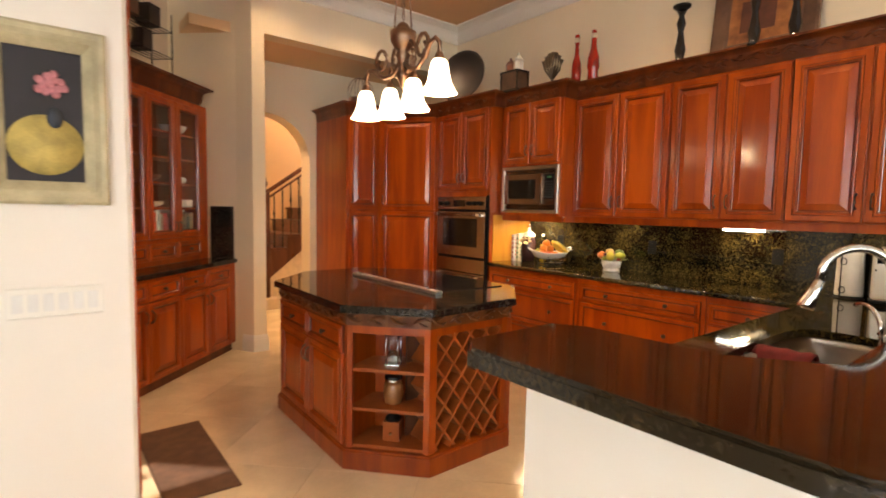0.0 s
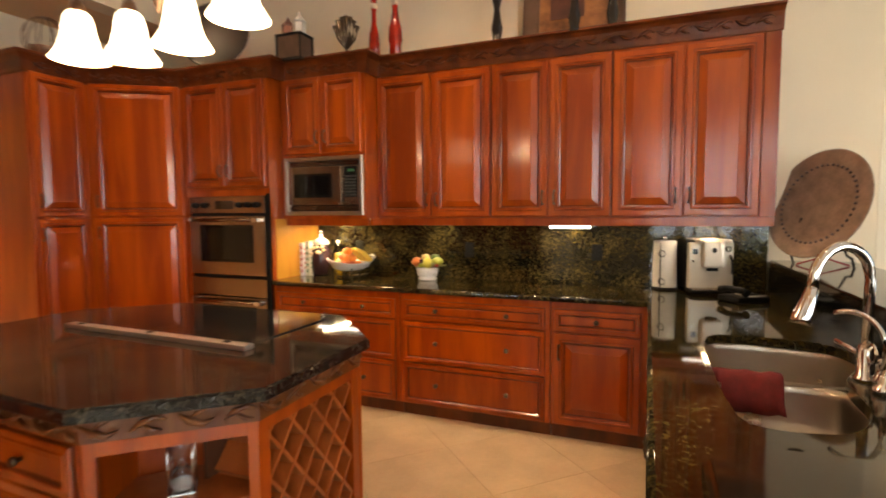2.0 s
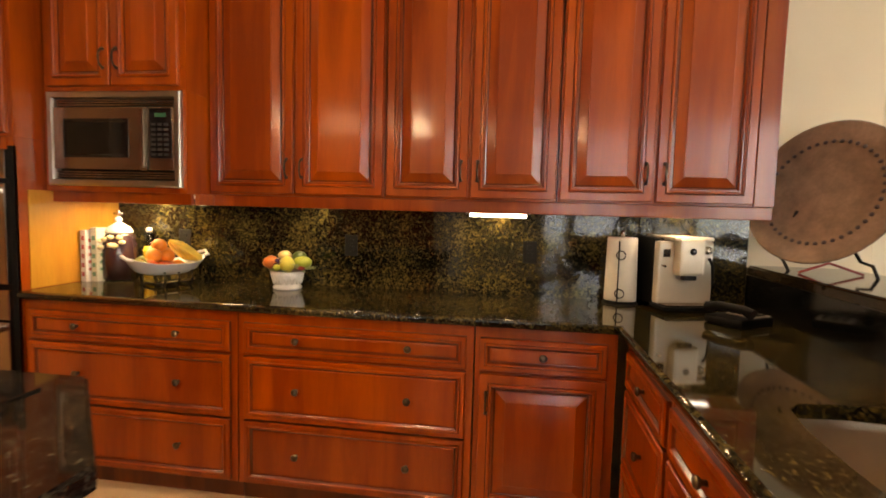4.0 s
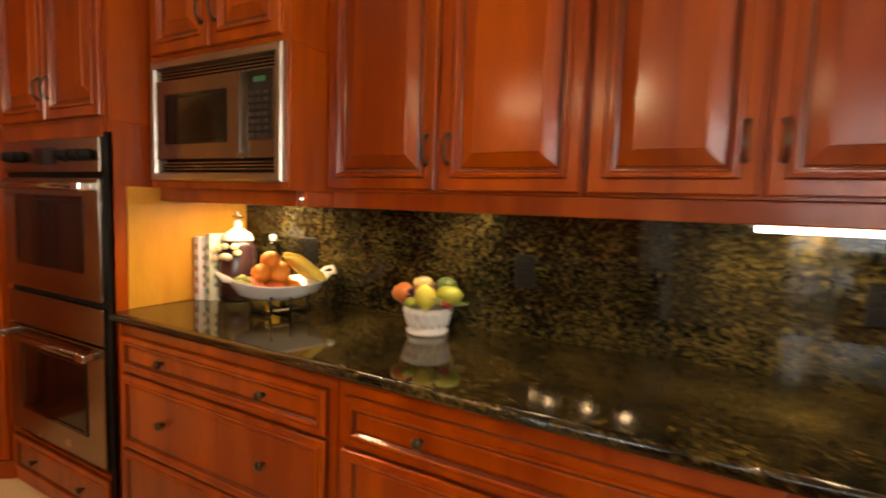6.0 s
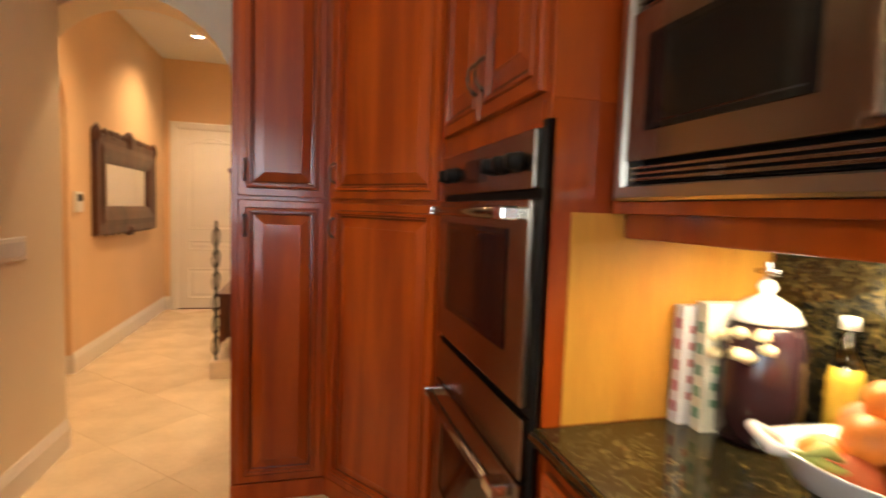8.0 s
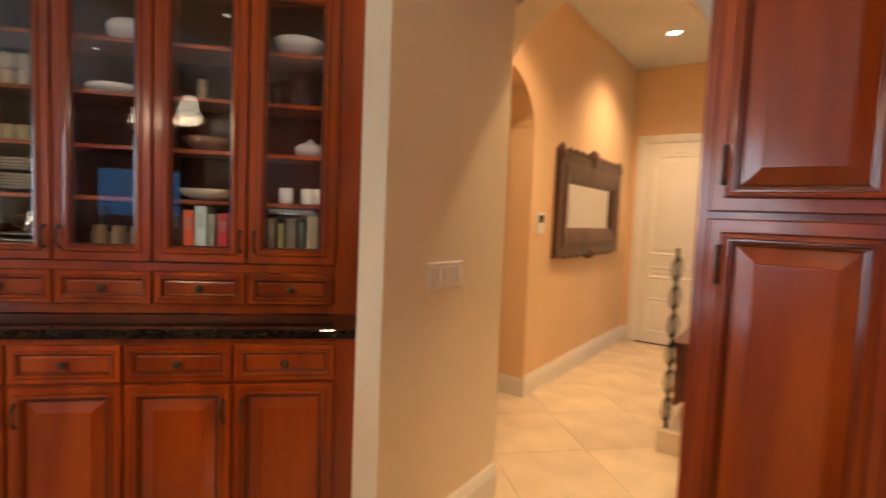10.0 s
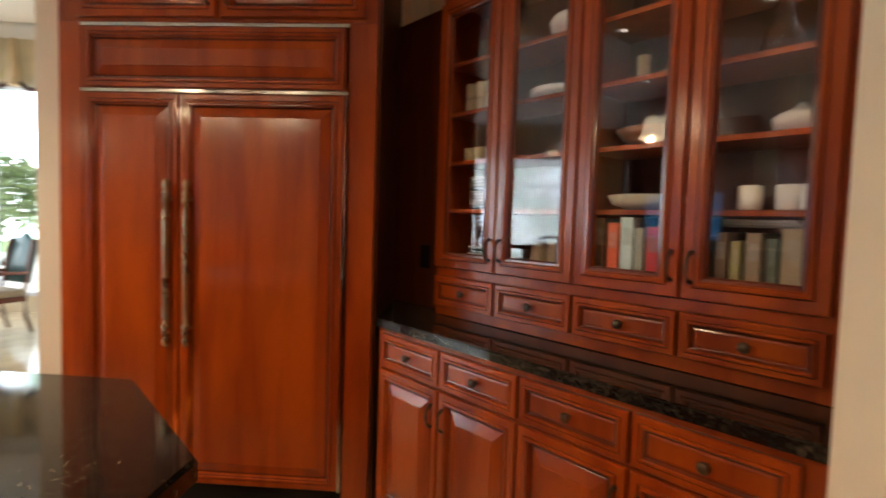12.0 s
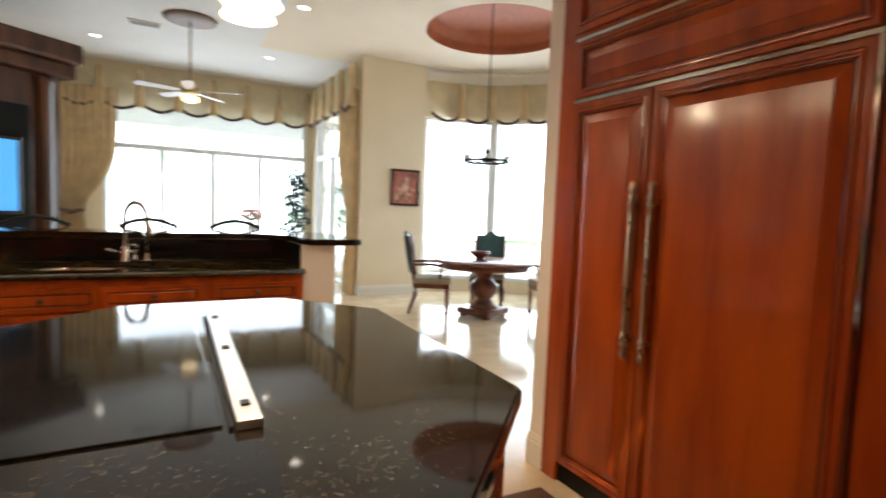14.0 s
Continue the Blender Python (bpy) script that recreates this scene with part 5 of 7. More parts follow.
part("case", cube(0, -0.022, 0, 0.13, 0, 0.17, 0.006), TRIM, th)
part("screen", cube(0.02, -0.025, 0.09, 0.11, -0.021, 0.15), BLACK_GLOSS, th)

st = thing("staircase", "dark wood staircase with iron balusters and a turned newel", "stairs")
TREAD = wood("dark_tread_wood", (0.16, 0.05, 0.022), (0.08, 0.022, 0.01), 0.3)
SKIRT = plain("cream_skirt_paint", (0.78, 0.64, 0.46), 0.6)
part("platform", prism([(3.52, 8.22), (3.52, 9.74), (3.93, 9.74), (3.93, 8.22)], 0.0, 0.15, 0.01), SKIRT, st)


def upright(points, y0, y1):
    """An outline in the xz plane carried from y0 to y1."""
    bm = prism(points, -y1, -y0)
    bmesh.ops.rotate(bm, verts=bm.verts, cent=(0, 0, 0), matrix=Matrix.Rotation(radians(90), 3, "X"))
    return bm


def under(x):
    return 0.387 + 0.80 * (x - 3.827) + 0.06


for k in range(10):
    x0, x1, z = 3.56 + 0.255 * k, 3.815 + 0.255 * k, 0.68 + 0.2 * k
    part("step", upright([(x0, max(0.15, under(x0))), (x1, under(x1)), (x1, z - 0.03), (x0, z - 0.03)], 8.44, 9.74), TREAD, st)
    part("tread", cube(x0 - 0.03, 8.40, z - 0.03, x1, 9.74, z, 0.006), TREAD, st)
    for j in range(2):
        bx = x0 + 0.07 + 0.127 * j
        if bx > 3.80:
            zr = 1.63 + (bx - 3.817) * 0.695
            zk = z + (0.30 if j else 0.48)
            part("baluster", tube([(bx, 8.47, z), (bx, 8.47, zk), (bx, 8.47, zk + 0.03), (bx, 8.47, zk + 0.06), (bx, 8.47, zr)], 0.009, 6, radii=[0.010, 0.010, 0.022, 0.010, 0.010]), IRON, st)
part("skirt", upright([(3.80, 0.0), (6.1, 0.0), (6.1, under(6.1) - 0.004), (3.80, under(3.80) - 0.004)], 8.46, 9.74), SKIRT, st)
part("handrail", tube([(3.72, 8.47, 1.66), (4.47, 8.47, 2.18), (5.2, 8.47, 2.69), (6.2, 8.47, 3.38)], 0.03, 10), TREAD, st)
part("lower_rail", tube([(3.72, 8.47, 1.565), (4.47, 8.47, 2.085), (5.2, 8.47, 2.595), (6.2, 8.47, 3.285)], 0.016, 8), TREAD, st)
newel = part("newel", cube(3.655, 8.36, 0.15, 3.785, 8.49, 1.70, 0.012), TREAD, st, "square dark newel post")
part("cap", cube(3.64, 8.345, 1.70, 3.80, 8.505, 1.735, 0.008), TREAD, newel)
part("finial", lathe([(0.04, 1.735), (0.025, 1.76), (0.05, 1.80), (0.055, 1.84), (0.025, 1.87), (0.035, 1.89), (0.012, 1.93), (0.002, 1.95)], 14, None, (3.72, 8.425, 0)), TREAD, newel)
part("panel", cube(3.675, 8.352, 0.5, 3.765, 8.362, 1.5, 0.004), TREAD, newel)
fern = thing("scroll_ornament", "black wrought iron scroll stand at the foot of the stairs", "stand", pose(3.56, 8.27, 0.15))
for k in range(6):
    z = 0.12 + 0.18 * k
    part("scroll", tube([(0.03 * math.cos(radians(a)), 0.03 * math.sin(radians(a)), z + 0.07 * math.sin(radians(a * 1.0))) for a in range(0, 361, 30)], 0.006, 6), IRON, fern)
part("post", tube([(0, 0, 0), (0, 0, 1.15)], 0.012, 6), IRON, fern)

# ---- picture wall ----
pic = thing("framed_painting", "still life painting of flowers in a pale gold frame", "painting", pose(0.949, 3.418, 1.487) @ Matrix.Diagonal((0.85, 1, 0.93, 1)))
PF = plain("pale_gold_frame", (0.50, 0.43, 0.26), 0.5, 0.1, 0.25)
part("picture_frame", rings(0.455, 0.70, [(0, 0), (0, 0.025), (0.012, 0.034), (0.03, 0.030), (0.055, 0.034), (0.075, 0.024), (0.092, 0.014), (0.092, 0.002)], True), PF, pic)
cv = part("canvas", cube(0.09, -0.006, 0.09, 0.365, -0.002, 0.61), plain("dark_canvas", (0.02, 0.014, 0.018), 0.6, 0, 0.4), pic)
part("painted_table", lathe([(0.0, 0), (0.135, 0), (0.135, 0.002), (0, 0.002)], 28), plain("painted_yellow_cloth", (0.62, 0.47, 0.14), 0.7, 0, 0.35), cv, "", pose(0.228, -0.0065, 0.235, 90, 0, 0) @ Matrix.Diagonal((1, 0.88, 1, 1)))
part("painted_vase", lathe([(0.0, 0), (0.025, 0), (0.03, 0.004), (0, 0.004)], 14), plain("painted_vase", (0.05, 0.06, 0.08)), cv, "", pose(0.262, -0.008, 0.345, 90, 0, 0) @ Matrix.Diagonal((1, 1.4, 1, 1)))
for k in range(14):
    a = k * 2.4
    part("painted_flower", lathe([(0.0, 0), (0.017, 0), (0.012, 0.003), (0, 0.004)], 10), plain("painted_pink", (0.62, 0.22, 0.24), 0.7, 0, 0.4) if k == 0 else bpy.data.materials["painted_pink"], cv, "", pose(0.25 + 0.014 * math.sqrt(k) * math.cos(a), -0.0075, 0.475 + 0.013 * math.sqrt(k) * math.sin(a), 90, 0, 0))
switch_plate((1.003, 3.418, 1.06), 0, 6)

rug = thing("rug", "brown woven rug on the floor by the refrigerator", "rug")
RUG = material("brown_woven_rug", (0.13, 0.065, 0.035), 0.95, 0, 0.25, 14, 0.5, 350)
part("carpet", prism([(1.56, 3.72), (1.92, 3.70), (1.94, 4.70), (1.56, 4.69)], 0.001, 0.012, 0.003), RUG, rug)
mat2 = thing("sink_mat", "small red floor mat before the sink", "rug")
part("carpet", cube(3.45, 2.10, 0.001, 4.06, 2.52, 0.012, 0.004), material("red_woven_mat", (0.35, 0.03, 0.02), 0.95, 0, 0.25, 14, 0.5, 350), mat2)

# ---- things on the worktop ----
LZ = CT + 0.0005


def outlet(x, y, z, theta):
    e = thing("outlet", "black power outlet plate", "outlet", pose(x, y, z, 0, 0, theta), "black outlets")
    part("plate", rings(0.075, 0.12, [(0, 0), (0, 0.004), (0.005, 0.007), (0.018, 0.007)]), BLACK_PLASTIC, e)
    for dz in (0.03, 0.072):
        part("socket", cube(0.022, -0.0105, dz, 0.053, -0.006, dz + 0.026, 0.003), BLACK_PLASTIC, e)


for y in (4.44, 3.415, 2.42):
    outlet(5.4335, y, 1.13, -90)
outlet(1.0707, 5.2707, 1.16, 45)

for k, (w, h, rgb) in enumerate(((0.032, 0.285, (0.72, 0.70, 0.72)), (0.04, 0.30, (0.70, 0.68, 0.55)))):
    b = thing("cookbook", "upright cookbook with a pale printed cover", "book", pose(5.17 + 0.0 * k, 4.785 - 0.055 * k, LZ, 0, 0, -84), "cookbooks")
    part("cover", cube(-0.0, -0.0, 0, 0.20, w, h, 0.002), plain("book_cover", rgb), b)
    part("pages", cube(0.004, 0.004, 0.003, 0.2015, w - 0.004, h - 0.003), plain("paper", (0.78, 0.75, 0.66)), b)
    for j in range(5):
        part("print", cube(0.02, -0.0012, 0.06 + 0.04 * j, 0.02 + 0.10 + 0.03 * (j % 2), -0.0002, 0.078 + 0.04 * j), plain("cover_print", ((0.5, 0.10, 0.10), (0.12, 0.25, 0.15))[k]), b)
        part("spine_print", cube(-0.0012, 0.008, 0.03 + 0.05 * j, -0.0002, w - 0.008, 0.055 + 0.05 * j), plain("spine_print", ((0.45, 0.08, 0.12), (0.15, 0.3, 0.2))[k]), b)
    b.matrix_basis = pose(5.14 + 0.02 * k, 4.795 - 0.05 * k, LZ, 0, 0, -6 * k)

jar = thing("canister", "dark glass canister with a silver lid and dried flowers", "jar", pose(5.27, 4.70, LZ))
part("glass_body", lathe([(0.07, 0), (0.085, 0.01), (0.09, 0.10), (0.085, 0.22), (0.07, 0.26), (0.06, 0.27)], 24), plain("dark_plum_contents", (0.035, 0.015, 0.018), 0.12), jar)
part("lid", lathe([(0.068, 0.268), (0.072, 0.275), (0.06, 0.30), (0.03, 0.32), (0.012, 0.33), (0.02, 0.345), (0.012, 0.36)], 20), WHITE_CERAMIC, jar, "white domed lid")
part("finial", tube([(0, 0, 0.355), (0, 0, 0.40)], 0.008, 8), CHROME, jar)
part("finial", tube([(0, -0.03, 0.378), (0, 0.03, 0.378)], 0.007, 8), CHROME, jar)
fl = bmesh.new()
for k in range(12):
    blob(0.022, (1, 1, 0.7), (-0.07 + 0.02 * math.cos(k), -0.06 + 0.011 * k, 0.22 + 0.03 * math.sin(k * 1.9)), fl, 0.5, k, 1)
part("flower_garland", fl, plain("cream_petals", (0.72, 0.62, 0.36)), jar, "cream flower garland")
bot = thing("oil_bottle", "clear glass bottle of golden oil with a white cap", "bottle", pose(5.385, 4.60, LZ))
part("glass_body", lathe([(0.03, 0), (0.034, 0.01), (0.034, 0.16), (0.028, 0.19)], 18), plain("golden_oil", (0.50, 0.33, 0.04), 0.08), bot)
part("neck", lathe([(0.028, 0.19), (0.014, 0.215), (0.013, 0.27)], 16), GLASS, bot)
part("cap", lathe([(0.016, 0.27), (0.016, 0.295), (0.012, 0.298)], 14), WHITE_CERAMIC, bot)

# fruit bowl on an iron stand
fb = thing("fruit_bowl", "white leaf-shaped ceramic bowl on a black iron stand", "bowl", pose(5.185, 4.34, LZ, 0, 0, -18))
bm = bmesh.new()
n, ringsn = 28, []
for i, (r, z) in enumerate(((0.02, 0.062), (0.09, 0.064), (0.135, 0.085), (0.165, 0.122), (0.172, 0.128), (0.166, 0.128), (0.13, 0.094), (0.085, 0.074), (0.01, 0.072))):
    ringsn.append([bm.verts.new((r * 1.22 * math.cos(2 * math.pi * k / n) * (1 + (0.05 if 3 <= i <= 5 else 0) * math.cos(2 * 2 * math.pi * k / n)), r * 0.85 * math.sin(2 * math.pi * k / n), z + (0.028 if 3 <= i <= 5 else 0) * abs(math.cos(2 * math.pi * k / n)) ** 4)) for k in range(n)])
for a, b in zip(ringsn, ringsn[1:]):
    for k in range(n):
        bm.faces.new((a[k], a[(k + 1) % n], b[(k + 1) % n], b[k])).smooth = True
bm.faces.new(ringsn[0][::-1])
part("bowl", bm, WHITE_CERAMIC, fb)
for s in (-1, 1):
    part("leaf_handle", tube([(s * 0.19, -0.02, 0.145), (s * 0.235, -0.035, 0.155), (s * 0.245, 0.0, 0.175), (s * 0.225, 0.03, 0.165), (s * 0.19, 0.02, 0.145)], 0.009, 8), WHITE_CERAMIC, fb)
for x in (-0.08, 0.0, 0.08):
    part("stand_leg", tube([(x, -0.10, 0.085), (x, -0.105, 0.04), (x, -0.085, 0.0), (x, -0.06, 0.012), (x, 0.06, 0.012), (x, 0.085, 0.0), (x, 0.105, 0.04), (x, 0.10, 0.085)], 0.007, 8), IRON, fb)
part("stand_bar", tube([(-0.10, -0.096, 0.03), (0.10, -0.096, 0.03)], 0.005, 6), OLD_BRASS, fb)
ORANGE = material("orange_skin", (0.85, 0.25, 0.03), 0.4, 0, 0.25, 9, 0.2, 300, random=0.15)
PEACH = material("peach_skin", (0.80, 0.17, 0.05), 0.6, 0, 0.35, 12, 0.1, 300)
BANANA = material("banana_skin", (0.85, 0.62, 0.10), 0.45, 0, 0.12, 20, 0.05, 200)
FM = fb.matrix_basis
FRUIT = ((-0.115, -0.03, 0.112, PEACH), (-0.045, -0.062, 0.104, PEACH), (-0.105, 0.045, 0.112, ORANGE), (-0.03, 0.045, 0.106, ORANGE), (0.03, -0.05, 0.104, ORANGE), (0.04, 0.045, 0.106, ORANGE), (-0.08, -0.012, 0.168, ORANGE), (-0.012, -0.022, 0.163, ORANGE), (-0.04, 0.045, 0.168, PEACH), (0.018, 0.035, 0.168, ORANGE), (-0.035, 0.008, 0.216, ORANGE))
for k, (x, y, z, m_) in enumerate(FRUIT):
    o = part("orange" if m_ is ORANGE else "peach", blob(0.040, (1, 1, 0.95), (0, 0, 0), None, 0.03, k), m_, None, "", FM @ pose(x, y, z))
    tagged(o, "ripe orange in the fruit bowl" if m_ is ORANGE else "red and yellow peach in the fruit bowl", "fruit", "fruit in the bowl")
for k, dy in enumerate((-0.06, -0.02, 0.02, 0.055)):
    lift = 0.012 * (1 - abs(k - 1.5))
    pts = [(0.012 + 0.006 * k, dy * 0.4, 0.235 + lift), (0.03 + 0.004 * k, dy * 0.5, 0.232 + lift), (0.075, dy * 0.8, 0.212 + lift), (0.118, dy, 0.176 + lift), (0.15, dy * 1.05, 0.145), (0.168, dy, 0.13), (0.176, dy * 0.95, 0.126)]
    o = part("banana", tube(pts, 0.02, 12, radii=[0.005, 0.009, 0.020, 0.022, 0.021, 0.013, 0.004]), BANANA, None, "", FM)
    tagged(o, "ripe yellow banana in the fruit bowl", "fruit", "fruit in the bowl")
lf = thing("leaf_sprig", "pale green leaf sprig in the fruit bowl", "leaf", FM)
part("leaf", tube([(-0.13, -0.03, 0.14), (-0.17, -0.05, 0.165), (-0.21, -0.06, 0.16)], 0.008, 6, radii=[0.004, 0.011, 0.002]), plain("pale_leaf", (0.45, 0.50, 0.12)), lf)
part("leaf", tube([(-0.13, -0.05, 0.13), (-0.18, -0.04, 0.145), (-0.22, -0.02, 0.15)], 0.008, 6, radii=[0.004, 0.011, 0.002]), bpy.data.materials["pale_leaf"], lf)

# ceramic pot of artificial vegetables
vp = thing("vegetable_pot", "white woven ceramic pot heaped with artificial vegetables", "ornament", pose(5.27, 3.68, LZ) @ Matrix.Diagonal((1.08, 1.08, 0.98, 1)))
part("pot", lathe([(0.068, 0), (0.072, 0.012), (0.062, 0.022), (0.066, 0.04), (0.078, 0.075), (0.084, 0.098), (0.076, 0.10)], 24), WHITE_CERAMIC, vp)
wv = bmesh.new()
for k in range(16):
    for s in (1, -1):
        a = 2 * math.pi * k / 16
        tube([((0.066 + 0.014 * j / 3) * math.cos(a + s * 0.25 * j / 3), (0.066 + 0.014 * j / 3) * math.sin(a + s * 0.25 * j / 3), 0.03 + 0.06 * j / 3) for j in range(4)], 0.004, 5, wv)
part("basket_weave", wv, WHITE_CERAMIC, vp)
VEG = (((-0.055, 0.06, 0.15), 0.040, (1, 1, 0.95), (0.78, 0.22, 0.05), "tomato"), ((-0.07, -0.03, 0.145), 0.038, (0.9, 1.0, 1.2), (0.62, 0.55, 0.08), "squash"), ((-0.01, -0.085, 0.15), 0.040, (1.0, 1.2, 0.9), (0.42, 0.46, 0.06), "pepper"), ((0.03, 0.03, 0.155), 0.042, (1, 1, 0.9), (0.30, 0.10, 0.08), "aubergine"), ((-0.04, -0.005, 0.19), 0.032, (1.2, 1, 0.8), (0.70, 0.52, 0.22), "gourd"), ((0.03, -0.05, 0.17), 0.038, (1, 1, 1), (0.10, 0.16, 0.04), "cabbage"))
for k, (at, r, sq, rgb, nm) in enumerate(VEG):
    part(nm, blob(r, sq, at, None, 0.12, k), plain("veg_" + nm, rgb, 0.35, 0, 0.3), vp)
for k in range(9):
    a = radians(40 * k + 12)
    nm = ("radish", "lime", "chilli")[k % 3]
    if k < 3:
        plain("veg_" + nm, ((0.55, 0.06, 0.05), (0.36, 0.42, 0.05), (0.72, 0.40, 0.06))[k], 0.35, 0, 0.3)
    part(nm, blob(0.022, ((1, 1, 0.9), (1.3, 0.9, 0.9), (0.8, 0.8, 1.4))[k % 3], (0.088 * math.cos(a), 0.088 * math.sin(a), 0.125 + 0.018 * (k % 2)), None, 0.1, k + 9), bpy.data.materials["veg_" + nm], vp)
gr = bmesh.new()
for k in range(12):
    blob(0.012, (1, 1, 1), (-0.085 + 0.012 * (k % 3), 0.03 - 0.014 * (k // 3), 0.128 + 0.012 * (k % 4)), gr, 0, k, 1)
part("grapes", gr, plain("dark_grape", (0.05, 0.02, 0.05), 0.25), vp)
part("leaves", leaf_cloud(46, 0.06, (0.115, 0.115, 0.03), 3, None, (0, 0, 0.12)), plain("pale_green_leaf", (0.40, 0.42, 0.16)), vp)

# paper towel
pt = thing("paper_towel", "white paper towel roll on a black iron holder", "paper towel", pose(5.345, 1.925, LZ))
part("base", lathe([(0.085, 0), (0.088, 0.006), (0.07, 0.012), (0.02, 0.016)], 24), IRON, pt)
part("roll", lathe([(0.022, 0.018), (0.078, 0.018), (0.079, 0.03), (0.073, 0.325), (0.070, 0.335), (0.022, 0.335)], 28), material("paper_towel", (0.80, 0.76, 0.66), 0.95, 0, 0.05, 20, 0.3, 200), pt)
part("finial", lathe([(0.008, 0.33), (0.008, 0.345), (0.014, 0.352), (0.008, 0.366), (0.002, 0.37)], 12), CHROME, pt)
for z in (0.06, 0.25):
    part("scroll", tube([(-0.084 + 0.012 * math.cos(radians(a)), 0.02 + 0.02 * math.cos(radians(a)), z + 0.022 * math.sin(radians(a))) for a in range(0, 361, 40)], 0.003, 6), IRON, pt)
part("arm", tube([(-0.084, 0.03, 0.01), (-0.087, 0.03, 0.15), (-0.084, 0.03, 0.32)], 0.0035, 6), IRON, pt)

# coffee machine
cm = thing("coffee_machine", "cream and silver automatic coffee machine with a black body", "coffee machine", pose(5.20, 1.785, LZ, 0, 0, -76))
SILVER = plain("champagne_plastic", (0.62, 0.55, 0.44), 0.32, 0.3, 0.06)
part("body", cube(0.0, 0.05, 0.02, 0.275, 0.36, 0.345, 0.012), BLACK_PLASTIC, cm)
part("front_panel", cube(0.0, 0.0, 0.03, 0.275, 0.05, 0.33, 0.012), SILVER, cm)
part("brew_head", cube(0.075, -0.055, 0.17, 0.20, 0.02, 0.345, 0.015), SILVER, cm)
part("top_cover", cube(0.05, -0.04, 0.332, 0.25, 0.30, 0.352, 0.008), SILVER, cm)
part("drip_tray", cube(-0.01, -0.09, 0.012, 0.285, 0.05, 0.03, 0.006), BLACK_PLASTIC, cm)
part("tray_edge", cube(0.01, -0.075, 0.03, 0.265, 0.0, 0.036, 0.002), STEEL, cm)
part("display", cube(0.022, -0.004, 0.255, 0.055, 0.002, 0.292), BLACK_GLOSS, cm)
part("logo_disc", lathe([(0.0, 0), (0.017, 0), (0.015, 0.004), (0, 0.004)], 18), BLACK_GLOSS, cm, "", pose(0.138, -0.055, 0.285, 90, 0, 0))
part("steam_knob", lathe([(0.02, 0), (0.02, 0.015), (0.01, 0.02)], 16), STEEL, cm, "", pose(0.238, 0.0, 0.29, 90, 0, 0))
part("spout", cube(0.10, -0.05, 0.15, 0.165, -0.02, 0.172, 0.005), BLACK_PLASTIC, cm)
part("steam_wand", tube([(0.25, -0.005, 0.25), (0.252, -0.03, 0.22), (0.255, -0.035, 0.13)], 0.007, 8), BLACK_PLASTIC, cm)
part("lever", tube([(0.018, -0.002, 0.215), (0.018, -0.03, 0.213)], 0.006, 8), CHROME, cm)

ph = thing("telephone", "black cordless telephone with a silver keypad", "telephone", pose(4.98, 1.50, LZ, 0, 0, -55))
part("base", cube(-0.11, -0.08, 0, 0.11, 0.09, 0.035, 0.012), BLACK_PLASTIC, ph)
part("keypad", cube(-0.02, -0.07, 0.034, 0.10, 0.05, 0.040, 0.002), plain("silver_keypad", (0.45, 0.43, 0.38), 0.4, 0.4), ph)
for r in range(4):
    for c in range(3):
        part("key", cube(-0.008 + 0.034 * c, -0.06 + 0.027 * r, 0.039, 0.014 + 0.034 * c, -0.042 + 0.027 * r, 0.044, 0.001), BLACK_PLASTIC, ph)
part("handset", tube([(-0.075, -0.10, 0.06), (-0.075, -0.06, 0.075), (-0.075, 0.05, 0.075), (-0.075, 0.10, 0.06)], 0.02, 10, radii=[0.024, 0.018, 0.018, 0.024]), BLACK_PLASTIC, ph)

# big carved plate on the bar
PLATE_M = material("carved_plate_wood", (0.30, 0.19, 0.13), 0.6, 0, 0.3, 12, 0.5, 60)
cp_ = thing("display_plate", "large carved wooden plate on an iron easel", "plate", pose(5.24, 1.08, BAR + 0.03))
pm = pose(0, 0, 0.33, 0, 0, -148) @ pose(0, 0, 0, 74, 0, 0)
part("plate", lathe([(0.0, 0.0), (0.20, 0.004), (0.22, 0.012), (0.235, 0.014), (0.25, 0.02), (0.33, 0.03), (0.34, 0.026), (0.33, 0.018), (0.24, 0.004), (0.20, -0.008), (0.0, -0.010)], 44), PLATE_M, cp_, "", pm)
bd = bmesh.new()
for k in range(44):
    a = 2 * math.pi * k / 44
    blob(0.011, (1, 1, 0.6), (0.243 * math.cos(a), 0.243 * math.sin(a), 0.022), bd, 0, 0, 1)
part("bead_ring", bd, plain("dark_bead", (0.10, 0.07, 0.07), 0.5), cp_, "ring of dark carved beads", pm)
for s in (-0.12, 0.12):
    part("easel_leg", tube([(s * 0.9 - 0.11, s, -0.03), (s - 0.06, s, 0.02), (s + 0.02, s, 0.03), (0.06, s * 0.6, 0.25)], 0.007, 8), IRON, cp_)
part("easel_foot", tube([(-0.11, -0.13, -0.025), (-0.09, 0.0, 0.02), (-0.11, 0.13, -0.025)], 0.006, 8), plain("red_lacquer", (0.30, 0.03, 0.02), 0.3), cp_)

